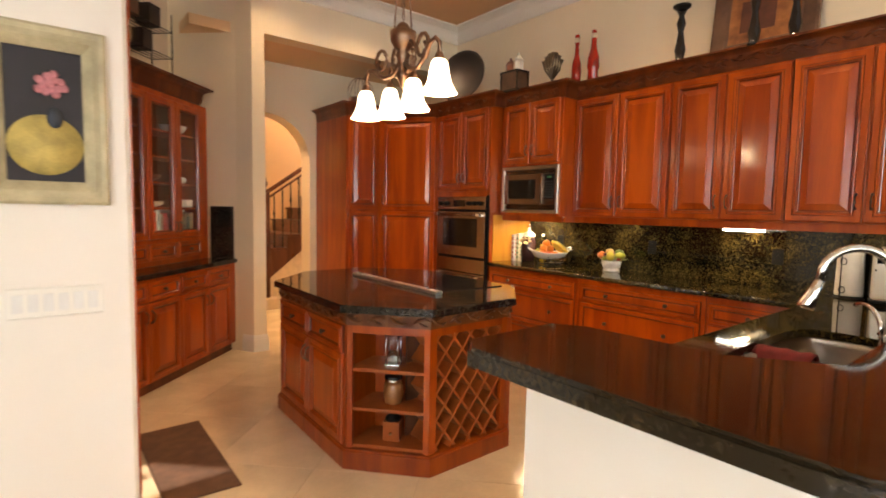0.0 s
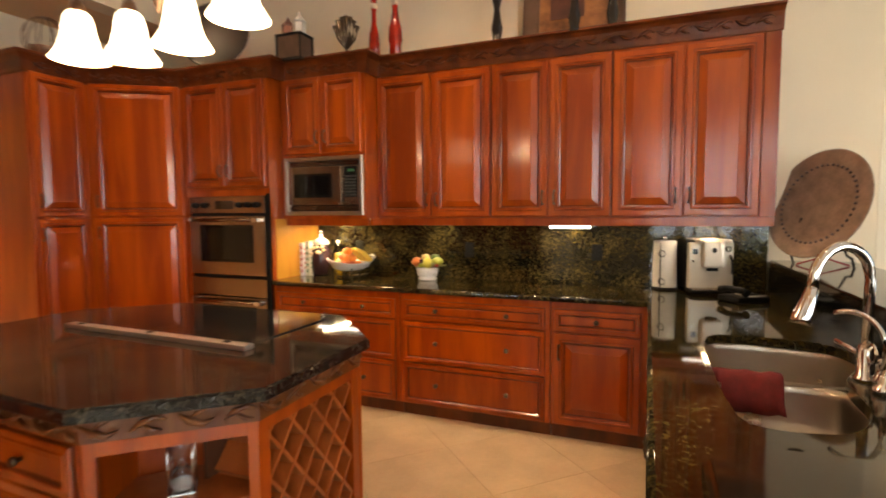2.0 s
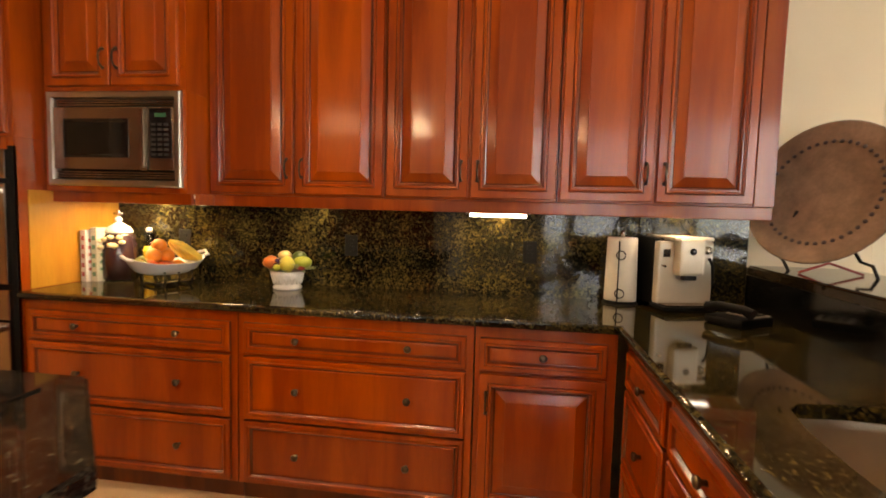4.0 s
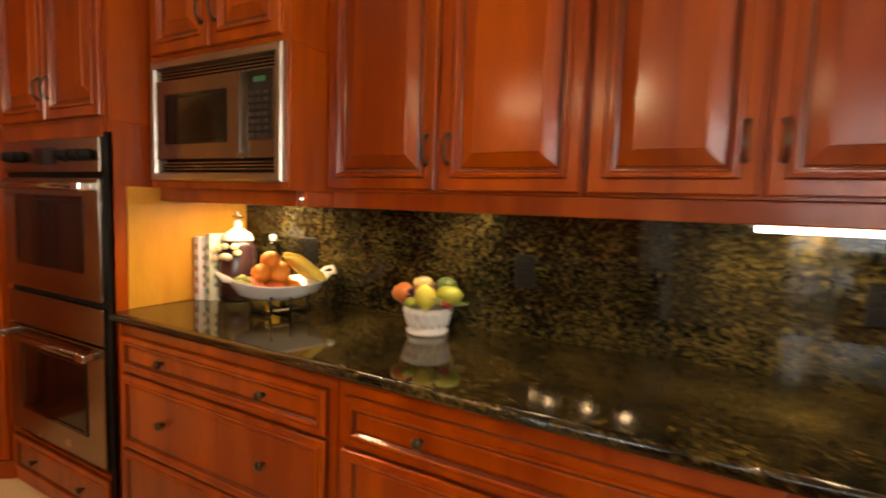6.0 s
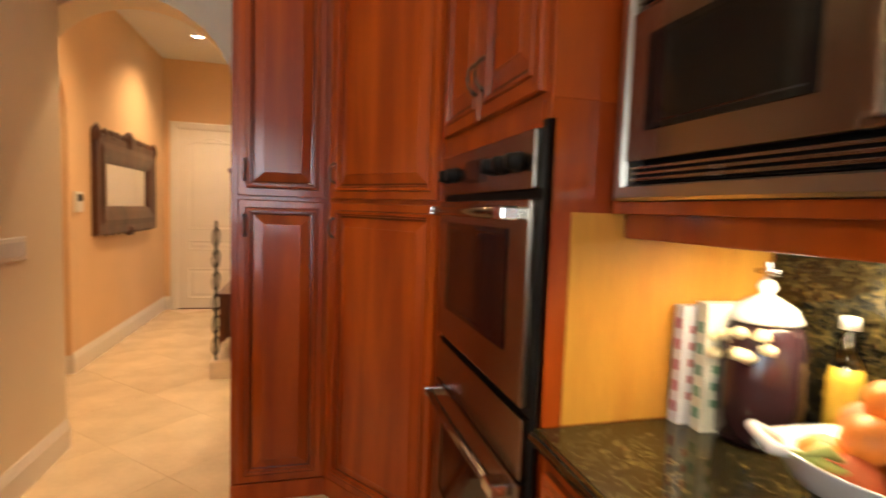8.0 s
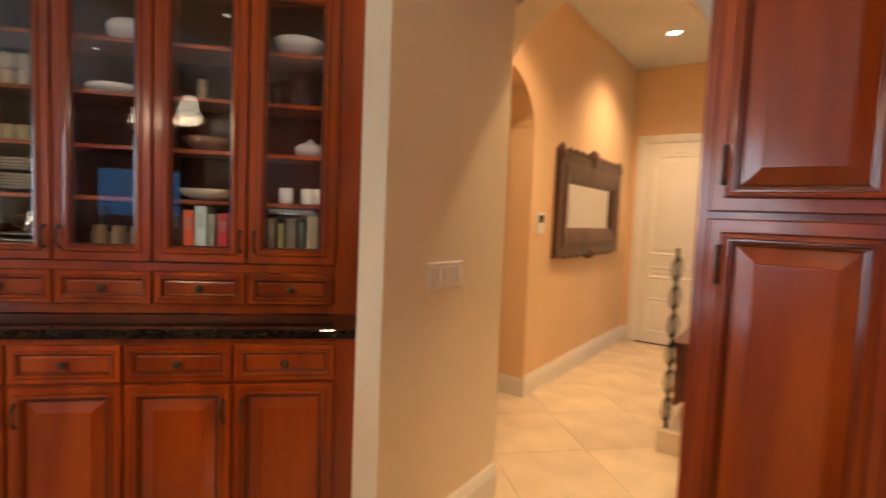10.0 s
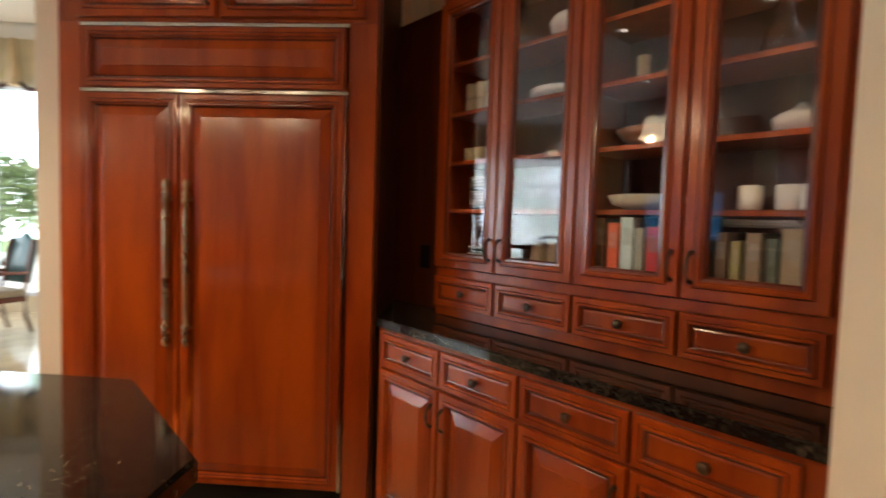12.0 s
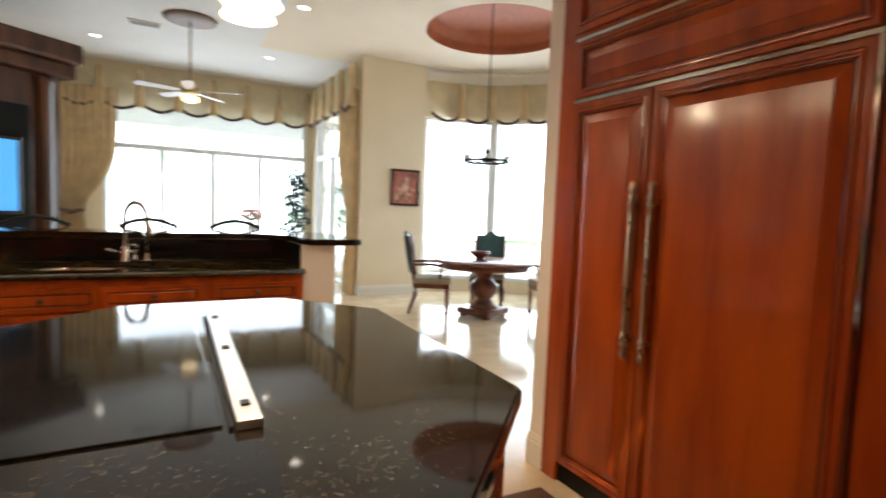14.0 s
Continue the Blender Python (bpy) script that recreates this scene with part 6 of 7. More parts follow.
# ---- on top of the cabinets ----
TOPZ = 2.6855
for x, y, prof in ((5.13, 4.055, [(0.03, 0), (0.042, 0.01), (0.045, 0.12), (0.04, 0.20), (0.022, 0.27), (0.018, 0.36), (0.024, 0.40), (0.022, 0.46), (0.002, 0.47)]), (5.13, 3.87, [(0.045, 0), (0.05, 0.01), (0.045, 0.10), (0.055, 0.13), (0.05, 0.22), (0.04, 0.25), (0.03, 0.29), (0.022, 0.36), (0.026, 0.41), (0.02, 0.46), (0.002, 0.465)])):
    b = thing("red_bottle", "tall red glass bottle of preserved peppers with a sealed neck", "bottle", pose(x, y, TOPZ), "red bottles")
    part("glass_body", lathe(prof, 20), plain("red_pepper_glass", (0.34, 0.016, 0.007), 0.1, 0, 0.35), b)
    part("label", lathe([(0.0265, 0.39), (0.0265, 0.43), (0.001, 0.431)], 16), plain("pale_label", (0.62, 0.5, 0.36)), b)
fo = thing("fan_ornament", "bronze fan-shaped scroll ornament on a round foot", "ornament", pose(4.96, 4.20, TOPZ, 0, 0, -60))
part("foot", lathe([(0.045, 0), (0.045, 0.012), (0.015, 0.025), (0.012, 0.06)], 16), BRONZE, fo)
for k in range(7):
    a = radians(-48 + 16 * k)
    ln = 0.23
    part("frond", tube([(0, 0, 0.05), (0.38 * ln * math.sin(a), 0, 0.06 + 0.5 * ln * math.cos(a)), (ln * math.sin(a) * 0.5, 0, 0.07 + ln * math.cos(a)), (ln * math.sin(a) * 0.36, 0, 0.075 + ln * 0.93 * math.cos(a) + 0.02)], 0.009, 8, radii=[0.009, 0.010, 0.020, 0.008]), BRONZE, fo)
for x, y in ((5.12, 3.06), (5.10, 2.52), (5.13, 2.28)):
    c = thing("candlestick", "tall turned black candlestick", "candlestick", pose(x, y, TOPZ), "candlesticks")
    part("stem", lathe([(0.045, 0), (0.048, 0.015), (0.03, 0.03), (0.042, 0.10), (0.03, 0.16), (0.02, 0.24), (0.035, 0.30), (0.018, 0.36), (0.04, 0.40)], 18), BLACK_GLOSS, c)
    part("cup", lathe([(0.03, 0.40), (0.065, 0.425), (0.068, 0.44), (0.02, 0.442)], 18), BLACK_PLASTIC, c)
pf = thing("framed_art", "wide wooden framed abstract panel leaning on the wall", "painting", pose(5.36, 2.93, TOPZ, 0, 0, -90) @ pose(0, 0, 0, -8, 0, 0))
part("picture_frame", rings(0.72, 0.66, [(0, 0), (0, 0.03), (0.02, 0.036), (0.10, 0.03), (0.12, 0.012), (0.12, 0.0)], True), plain("worn_wood_frame", (0.16, 0.08, 0.045), 0.5, 0, 0.3), pf)
part("board", cube(0.11, -0.010, 0.11, 0.61, -0.002, 0.55), plain("orange_board", (0.42, 0.16, 0.05), 0.6, 0, 0.5), pf)
part("dark_square", cube(0.20, -0.014, 0.20, 0.44, -0.0095, 0.44), plain("umber_square", (0.12, 0.035, 0.02), 0.5, 0, 0.4), pf)
bp_ = thing("round_tray", "large dark round wooden tray leaning on the wall", "tray", pose(4.87, 5.40, TOPZ + 0.285))
part("disc", lathe([(0.0, 0), (0.26, 0.0), (0.28, 0.012), (0.295, 0.03), (0.285, 0.036), (0.26, 0.014), (0.0, 0.012)], 44), plain("dark_umber_wood", (0.018, 0.008, 0.006), 0.4, 0, 0.3), bp_, "", pose(0, 0, 0, 0, 0, -72) @ pose(0, 0, 0, 78, 0, 0))
ln_ = thing("lantern", "dark metal lantern with panes of wire mesh", "lantern", pose(4.93, 4.66, TOPZ))
part("base", cube(-0.09, -0.12, 0, 0.09, 0.12, 0.02, 0.003), IRON, ln_)
part("case", cube(-0.075, -0.105, 0.02, 0.075, 0.105, 0.19), plain("brown_mesh", (0.14, 0.08, 0.05), 0.6, 0.3, 0.3), ln_)
part("top", cube(-0.09, -0.12, 0.19, 0.09, 0.12, 0.205, 0.003), IRON, ln_)
for sx in (-1, 1):
    for sy in (-1, 1):
        part("post", cube(sx * 0.08 - 0.006, sy * 0.11 - 0.006, 0.02, sx * 0.08 + 0.006, sy * 0.11 + 0.006, 0.19), IRON, ln_)
for dy, rgb, h in ((-0.05, (0.70, 0.66, 0.58), 0.12), (0.055, (0.30, 0.13, 0.09), 0.10)):
    hs = thing("house_jar", "small house-shaped ceramic jar with a knobbed lid", "jar", pose(4.93, 4.66 + dy, TOPZ + 0.206))
    part("body", lathe([(0.045, 0), (0.052, 0.01), (0.05, h * 0.75), (0.04, h * 0.8)], 6, smooth=False), plain("glaze", rgb, 0.3), hs)
    part("lid", lathe([(0.056, h * 0.78), (0.03, h * 1.1), (0.012, h * 1.25), (0.015, h * 1.35), (0.004, h * 1.5)], 12), plain("lid_glaze", [v * 0.8 for v in rgb], 0.3), hs)
bk = thing("wire_basket", "round copper wire basket with a bowl", "basket", pose(4.16, 6.42, TOPZ))
for k in range(5):
    part("wire", tube([(0.15 * math.cos(radians(a)) * math.cos(k * 0.63), 0.15 * math.cos(radians(a)) * math.sin(k * 0.63), 0.17 + 0.17 * math.sin(radians(a))) for a in range(-90, 271, 20)], 0.005, 6), AGED, bk)
part("bowl", lathe([(0.04, 0.004), (0.11, 0.05), (0.13, 0.10), (0.12, 0.10), (0.03, 0.02)], 20), plain("brown_bowl", (0.16, 0.08, 0.045), 0.4), bk)

# hutch top: iron shelf with tins
ws = thing("iron_shelf", "two-tier black wrought iron shelf on the hutch", "shelf", HM @ pose(0.52, 0.36, 2.632))
for x in (0.0, 0.78):
    for y in (0.0, 0.20):
        part("post", tube([(x, y, 0), (x, y, 0.58)], 0.006, 6), IRON, ws)
for z in (0.19, 0.42):
    for y in (0.0, 0.05, 0.10, 0.15, 0.20):
        part("wire", tube([(0, y, z), (0.78, y, z)], 0.004, 5), IRON, ws)
    for x in (0.0, 0.39, 0.78):
        part("cross_wire", tube([(x, 0, z), (x, 0.2, z)], 0.004, 5), IRON, ws)
for x, z, w, h, rgb in ((0.20, 0.195, 0.22, 0.11, (0.34, 0.22, 0.10)), (0.50, 0.195, 0.12, 0.15, (0.05, 0.035, 0.03)), (0.30, 0.425, 0.20, 0.12, (0.12, 0.06, 0.035)), (0.60, 0.425, 0.14, 0.16, (0.06, 0.04, 0.03))):
    tn = thing("tin_box", "old painted storage tin on the iron shelf", "tin", ws.matrix_basis @ pose(x, 0.10, z + 0.001), "old tins")
    part("tin", cube(-w / 2, -0.07, 0, w / 2, 0.07, h, 0.006), plain("tin_paint", rgb, 0.45, 0.2, 0.3), tn)
    part("lid", cube(-w / 2 - 0.003, -0.073, h, w / 2 + 0.003, 0.073, h + 0.014, 0.003), plain("tin_lid", [v * 0.7 for v in rgb], 0.4, 0.3), tn)

# ---- hutch contents ----
SH = [1.186] + [z + 0.0185 for z in SHELVES]
HC = [UX0 + dw * (k + 0.5) for k in range(4)]


def on_shelf(k, s, dx=0.0, dy=0.0):
    return HM @ pose(HC[k] + dx, HY + 0.16 + dy, SH[s] + 0.0006)


def crockery(name, label, m, prof, mat, cat="crockery", steps=22, group=""):
    e = thing(name, label + " on a hutch shelf", cat, m, group)
    part("body", lathe(prof, steps), mat, e)
    return e


STRIPED = material("striped_china", (0.60, 0.57, 0.52), 0.25, 0, 0.1, 10)
for s, n_ in ((0, 8), (1, 11)):
    st_ = thing("plate_stack", "stack of dark-rimmed cream plates", "plates", on_shelf(0, s, 0.02), "plate stacks")
    for k in range(n_):
        part("plate", lathe([(0.06, 0.0), (0.085, 0.004), (0.105, 0.011), (0.104, 0.013), (0.08, 0.008), (0.0, 0.005)], 24), STRIPED if k % 2 else BLACK_PLASTIC if k % 3 == 0 else STRIPED, st_, "", pose(0, 0, 0.0135 * k))
for s, col in ((2, (0.52, 0.46, 0.28)), (3, (0.62, 0.54, 0.38))):
    for dx in (-0.10, -0.035, 0.03, 0.095):
        for tier in range(2 if s == 3 else 1):
            crockery("mug", "cream stoneware mug", on_shelf(0, s, dx, -0.03) @ pose(0, 0, tier * 0.072), [(0.022, 0), (0.028, 0.006), (0.029, 0.066), (0.024, 0.068)], plain("stoneware_glaze", col, 0.3), "mug", 16, "stoneware mugs")
tp = thing("creamer_jug", "silver cream jug with a curved handle", "jug", on_shelf(0, 0, 0.06, -0.03) @ pose(0, 0, 0.110))
part("body", lathe([(0.03, 0), (0.045, 0.02), (0.042, 0.06), (0.03, 0.085), (0.034, 0.095)], 18), CHROME, tp)
part("handle", tube([(-0.04, 0, 0.075), (-0.08, 0, 0.07), (-0.08, 0, 0.03), (-0.042, 0, 0.02)], 0.005, 8), CHROME, tp)
crockery("covered_bowl", "white ceramic bowl with a green band", on_shelf(1, 4, 0.05), [(0.04, 0), (0.09, 0.03), (0.10, 0.065), (0.085, 0.09), (0.05, 0.105), (0.02, 0.11)], WHITE_CERAMIC, "bowl")
crockery("platter_stack", "stack of pale oval platters", on_shelf(1, 3), [(0.09, 0), (0.13, 0.015), (0.128, 0.02), (0.13, 0.032), (0.125, 0.036), (0.0, 0.03)], WHITE_CERAMIC, "plates")
crockery("glass_goblet", "clear stemmed goblet", on_shelf(1, 2, 0.06), [(0.03, 0), (0.006, 0.01), (0.006, 0.07), (0.03, 0.09), (0.036, 0.14), (0.03, 0.15)], GLASS, "glass")
for dx in (-0.08, 0.0, 0.08):
    crockery("glass_canister", "clear glass canister of dry goods", on_shelf(1, 0, dx), [(0.032, 0), (0.034, 0.01), (0.034, 0.12), (0.026, 0.13), (0.028, 0.15)], plain("dry_goods", (0.35, 0.24, 0.15), 0.3), "jar", 18, "glass canisters")
crockery("candle", "white pillar candle", on_shelf(2, 3, -0.04), [(0.022, 0), (0.022, 0.10), (0.002, 0.105)], CREAM_CERAMIC, "candle")
crockery("serving_dish", "shallow brown serving dish", on_shelf(2, 2), [(0.05, 0), (0.10, 0.03), (0.12, 0.06), (0.115, 0.062), (0.04, 0.02)], plain("brown_glaze", (0.28, 0.13, 0.07), 0.3), "dish")
crockery("serving_dish", "shallow cream serving dish", on_shelf(2, 1, 0, 0), [(0.06, 0), (0.12, 0.02), (0.14, 0.05), (0.135, 0.052), (0.05, 0.012)], CREAM_CERAMIC, "dish")
crockery("glass_decanter", "silver-mounted glass decanter", on_shelf(3, 3), [(0.04, 0), (0.055, 0.03), (0.05, 0.08), (0.02, 0.12), (0.03, 0.15), (0.01, 0.17)], GLASS, "decanter")
crockery("tureen", "white ceramic tureen with a lid", on_shelf(3, 2, 0.06), [(0.04, 0), (0.07, 0.015), (0.075, 0.045), (0.058, 0.06), (0.025, 0.072), (0.008, 0.09)], WHITE_CERAMIC, "tureen")
crockery("fluted_bowl", "white fluted ceramic bowl", on_shelf(3, 4), [(0.05, 0), (0.10, 0.04), (0.12, 0.08), (0.11, 0.08), (0.04, 0.02)], WHITE_CERAMIC, "bowl")
for dx in (-0.04, 0.06, 0.115):
    crockery("white_mug", "white china mug", on_shelf(3, 1, dx, -0.07), [(0.028, 0), (0.033, 0.006), (0.034, 0.072), (0.027, 0.073)], WHITE_CERAMIC, "mug", 18, "white mugs")
BOOKS = ((2, ((-0.13, 0.035, 0.25, (0.10, 0.05, 0.03)), (-0.085, 0.045, 0.235, (0.72, 0.11, 0.03)), (-0.035, 0.05, 0.255, (0.56, 0.70, 0.70)), (0.022, 0.03, 0.22, (0.35, 0.36, 0.3)), (0.06, 0.05, 0.225, (0.45, 0.02, 0.03)), (0.11, 0.03, 0.20, (0.30, 0.03, 0.03)))), (3, ((-0.15, 0.03, 0.20, (0.05, 0.05, 0.05)), (-0.115, 0.04, 0.215, (0.13, 0.08, 0.05)), (-0.07, 0.03, 0.19, (0.3, 0.26, 0.10)), (-0.03, 0.045, 0.215, (0.24, 0.17, 0.11)), (0.025, 0.03, 0.20, (0.10, 0.13, 0.10)), (0.06, 0.055, 0.23, (0.36, 0.28, 0.18)))))
for k, row in BOOKS:
    for i, (dx, w, h, rgb) in enumerate(row):
        b = thing("book", "upright hardback book on the hutch shelf", "book", on_shelf(k, 0, dx, -0.115), "hutch books")
        part("cover", cube(0, 0, 0, w - 0.003, 0.17, h, 0.003), plain("book_cloth", rgb, 0.5), b)
        part("spine_title", cube(0.008, -0.001, h * 0.62, w - 0.011, 0.0005, h * 0.86), plain("spine_title", [min(1, v * 0.6 + 0.12) for v in rgb]), b)
for z in range(3):
    b = thing("book", "slim book lying flat on the row of books", "book", on_shelf(3, 0, 0.0, -0.02) @ pose(-0.12, 0, 0.232 + 0.008 * z), "hutch books")
    part("cover", cube(0, -0.03, 0, 0.22 - 0.01 * z, 0.13, 0.0075, 0.001), plain("flat_book", (0.30 + 0.2 * z, 0.28 + 0.2 * z, 0.26 + 0.18 * z)), b)

# ---- island shelves ----
IM, IWW = face(1)
hg = thing("hourglass", "clear hourglass with white sand in a steel frame", "hourglass", IM @ pose(IWW / 2, 0.12, 0.5835))
part("glass", lathe([(0.03, 0.012), (0.036, 0.03), (0.034, 0.07), (0.006, 0.10), (0.034, 0.13), (0.036, 0.17), (0.03, 0.188)], 18), GLASS, hg)
part("sand", lathe([(0.028, 0.014), (0.032, 0.03), (0.012, 0.05), (0.001, 0.055)], 14), WHITE_CERAMIC, hg)
for z in (0.0, 0.188):
    part("plate", cube(-0.042, -0.042, z, 0.042, 0.042, z + 0.010, 0.002), CHROME, hg)
for sx in (-0.036, 0.036):
    for sy in (-0.036, 0.036):
        part("rod", tube([(sx, sy, 0.01), (sx, sy, 0.19)], 0.004, 6), CHROME, hg)
cj = thing("ceramic_jar", "brown glazed jar with a dark lid and steel clip", "jar", IM @ pose(IWW / 2, 0.13, 0.3535))
part("body", lathe([(0.045, 0), (0.055, 0.01), (0.062, 0.06), (0.056, 0.11), (0.045, 0.135)], 22), plain("amber_glaze", (0.30, 0.12, 0.04), 0.15, 0, 0.3), cj)
part("band", lathe([(0.047, 0.132), (0.05, 0.136), (0.05, 0.146), (0.046, 0.148)], 20), CHROME, cj)
part("lid", lathe([(0.05, 0.147), (0.055, 0.152), (0.05, 0.168), (0.015, 0.174), (0.014, 0.184), (0.004, 0.188)], 20), BLACK_GLOSS, cj)
gm = thing("coffee_mill", "wooden coffee mill with a steel crank handle", "coffee mill", IM @ pose(IWW / 2, 0.13, 0.1365))
part("box", cube(-0.05, -0.05, 0, 0.05, 0.05, 0.115, 0.004), PINE, gm)
part("dome", lathe([(0.045, 0.115), (0.045, 0.13), (0.02, 0.15), (0.008, 0.165)], 18), BLACK_PLASTIC, gm)
part("crank", tube([(0, 0, 0.16), (0, 0, 0.175), (0.095, 0.01, 0.178)], 0.005, 8), CHROME, gm)
part("crank_knob", lathe([(0.008, 0.175), (0.011, 0.19), (0.006, 0.205)], 12, None, (0.095, 0.01, 0)), PINE, gm)
part("drawer_knob", lathe([(0.006, 0), (0.009, 0.008), (0.003, 0.013)], 10), OLD_BRASS, gm, "", pose(0, -0.05, 0.05, 90, 0, 0))

# ---- diagonal wall: sconces and a framed painting ----
DM = pose(5.47, 0.72, 0, 0, 0, -math.degrees(math.atan2(0.6, 0.8)))
for d in (0.62, 2.62):
    s = thing("wall_sconce", "gilt wall sconce with a glowing frosted glass shade", "wall lamp", DM @ pose(d, -0.03, 0), "wall sconces")
    part("back_plate", tube([(0, -0.01, 1.66), (0.01, -0.02, 1.8), (0, -0.02, 2.0), (0, -0.03, 2.18)], 0.02, 8, radii=[0.006, 0.014, 0.02, 0.03]), OLD_BRASS, s)
    part("arm", tube([(0, -0.02, 2.1), (0, -0.08, 2.12), (0, -0.11, 2.2), (0, -0.11, 2.25)], 0.009, 8), OLD_BRASS, s)
    part("shade", lathe([(0.03, 2.25), (0.06, 2.28), (0.085, 2.34), (0.11, 2.38), (0.05, 2.30)], 18, None, (0, -0.11, 0)), glow("sconce_glass", (1.0, 0.80, 0.5), 5.0) if d < 1 else bpy.data.materials["sconce_glass"], s)
    lp = new("sconce_bulb", bpy.data.lights.new("sconce_bulb", "POINT"))
    lp.data.energy, lp.data.color, lp.data.shadow_soft_size = 8, (1.0, 0.75, 0.45), 0.04
    lp.location = (DM @ pose(d, -0.15, 2.44)).translation
pa = thing("landscape_painting", "dark framed landscape painting of tall trees", "painting", DM @ pose(0.97, -0.04, 1.16))
part("picture_frame", rings(1.45, 1.08, [(0, 0), (0, 0.03), (0.03, 0.045), (0.10, 0.035), (0.13, 0.02), (0.13, 0.002)], True), WALNUT, pa)
PC = material("landscape_paint", (0.30, 0.26, 0.10), 0.6, 0, 0.6, 5, 0.2, 30)
cvs = part("canvas", cube(0.12, -0.012, 0.12, 1.33, -0.003, 0.96), PC, pa)
for k in range(7):
    part("painted_trunk", cube(0.2 + 0.16 * k, -0.0135, 0.14, 0.235 + 0.16 * k, -0.0115, 0.55 + 0.12 * math.sin(k * 2)), plain("umber_paint", (0.06, 0.035, 0.02)), cvs)

# ---- dining bay ----
DT = (-0.62, -0.12)
tb = thing("dining_table", "round dark wood pedestal dining table", "table", pose(DT[0], DT[1], 0))
part("tabletop", lathe([(0.0, 0.725), (0.66, 0.725), (0.70, 0.735), (0.71, 0.748), (0.70, 0.762), (0.0, 0.764)], 48), MAHOGANY, tb)
part("apron", lathe([(0.60, 0.66), (0.61, 0.67), (0.61, 0.724), (0.0, 0.724)], 40), MAHOGANY, tb)
part("pedestal", lathe([(0.20, 0.12), (0.14, 0.18), (0.10, 0.24), (0.17, 0.32), (0.19, 0.42), (0.12, 0.50), (0.10, 0.56), (0.20, 0.62), (0.24, 0.66)], 28), MAHOGANY, tb)
part("base", prism([(0.36 * math.cos(radians(45 * k + 22)) * (1 if k % 2 else 0.78), 0.36 * math.sin(radians(45 * k + 22)) * (1 if k % 2 else 0.78)) for k in range(8)], 0.04, 0.12, 0.015), MAHOGANY, tb)
for k in range(4):
    part("foot", lathe([(0.05, 0), (0.055, 0.02), (0.04, 0.04)], 14), MAHOGANY, tb, "", pose(0.27 * math.cos(radians(67 + 90 * k)), 0.27 * math.sin(radians(67 + 90 * k)), 0.0))
bw = thing("centre_bowl", "red-brown wooden bowl on the dining table", "bowl", pose(DT[0] + 0.02, DT[1] - 0.1, 0.7645))
part("bowl", lathe([(0.07, 0), (0.075, 0.02), (0.06, 0.03), (0.11, 0.06), (0.15, 0.12), (0.14, 0.12), (0.09, 0.06), (0.0, 0.045)], 26), plain("red_brown_lacquer", (0.22, 0.05, 0.03), 0.25), bw)
TEAL = material("teal_leather", (0.045, 0.14, 0.15), 0.4, 0, 0.2, 8, 0.2, 150)
CUSH = material("cream_striped_fabric", (0.42, 0.34, 0.24), 0.85, 0, 0.2, 25, 0.2, 300)


def dining_chair(m):
    c = thing("dining_chair", "carved wooden armchair with a shaped leather back", "chair", m, "chairs round the dining table")
    part("seat", cube(-0.26, -0.26, 0.42, 0.26, 0.24, 0.50, 0.025), CUSH, c, "pale upholstered seat")
    part("seat_frame", cube(-0.25, -0.25, 0.36, 0.25, 0.24, 0.42, 0.008), MAHOGANY, c)
    for sx, sy in ((-0.22, -0.22), (0.22, -0.22)):
        part("leg", lathe([(0.018, 0), (0.03, 0.03), (0.02, 0.06), (0.028, 0.22), (0.034, 0.30), (0.03, 0.37)], 12, None, (sx, sy, 0)), MAHOGANY, c)
    for sx in (-0.23, 0.23):
        part("leg", tube([(sx, 0.30, 0.0), (sx, 0.24, 0.2), (sx, 0.23, 0.42), (sx * 0.98, 0.30, 0.9), (sx * 0.96, 0.33, 1.06)], 0.022, 8), MAHOGANY, c)
        part("armrest", tube([(sx * 1.02, 0.27, 0.68), (sx * 1.08, 0.0, 0.69), (sx * 1.06, -0.16, 0.67)], 0.02, 8), MAHOGANY, c)
        part("arm_post", tube([(sx, -0.10, 0.42), (sx * 1.04, -0.12, 0.55), (sx * 1.06, -0.14, 0.67)], 0.016, 8), MAHOGANY, c)
    bm = bmesh.new()
    n = 14
    cols = []
    for k in range(n + 1):
        x = -0.225 + 0.45 * k / n
        u = k / n
        topz = 1.06 + 0.06 * math.sin(math.pi * u) ** 2 - 0.03 * math.sin(2 * math.pi * u) ** 2
        cols.append([bm.verts.new((x, 0.26 + 0.09 * (z - 0.58) / 0.5 + dy, z)) for z, dy in ((0.56, 0), (0.8, 0), (topz, 0), (topz, 0.045), (0.8, 0.05), (0.56, 0.045))])
    for a, b in zip(cols, cols[1:]):
        for j in range(6):
            bm.faces.new((a[j], b[j], b[(j + 1) % 6], a[(j + 1) % 6])).smooth = j in (0, 1, 3, 4)
    bm.faces.new(cols[0])
    bm.faces.new(cols[-1][::-1])
    part("backrest", bm, TEAL, c, "shaped dark teal leather back")
    return c


first = dining_chair(pose(-0.06, -0.60, 0, 0, 0, 240))
copy_thing(first, pose(-1.18, -0.86, 0, 0, 0, 142))
copy_thing(first, pose(-1.52, 0.22, 0, 0, 0, 70))

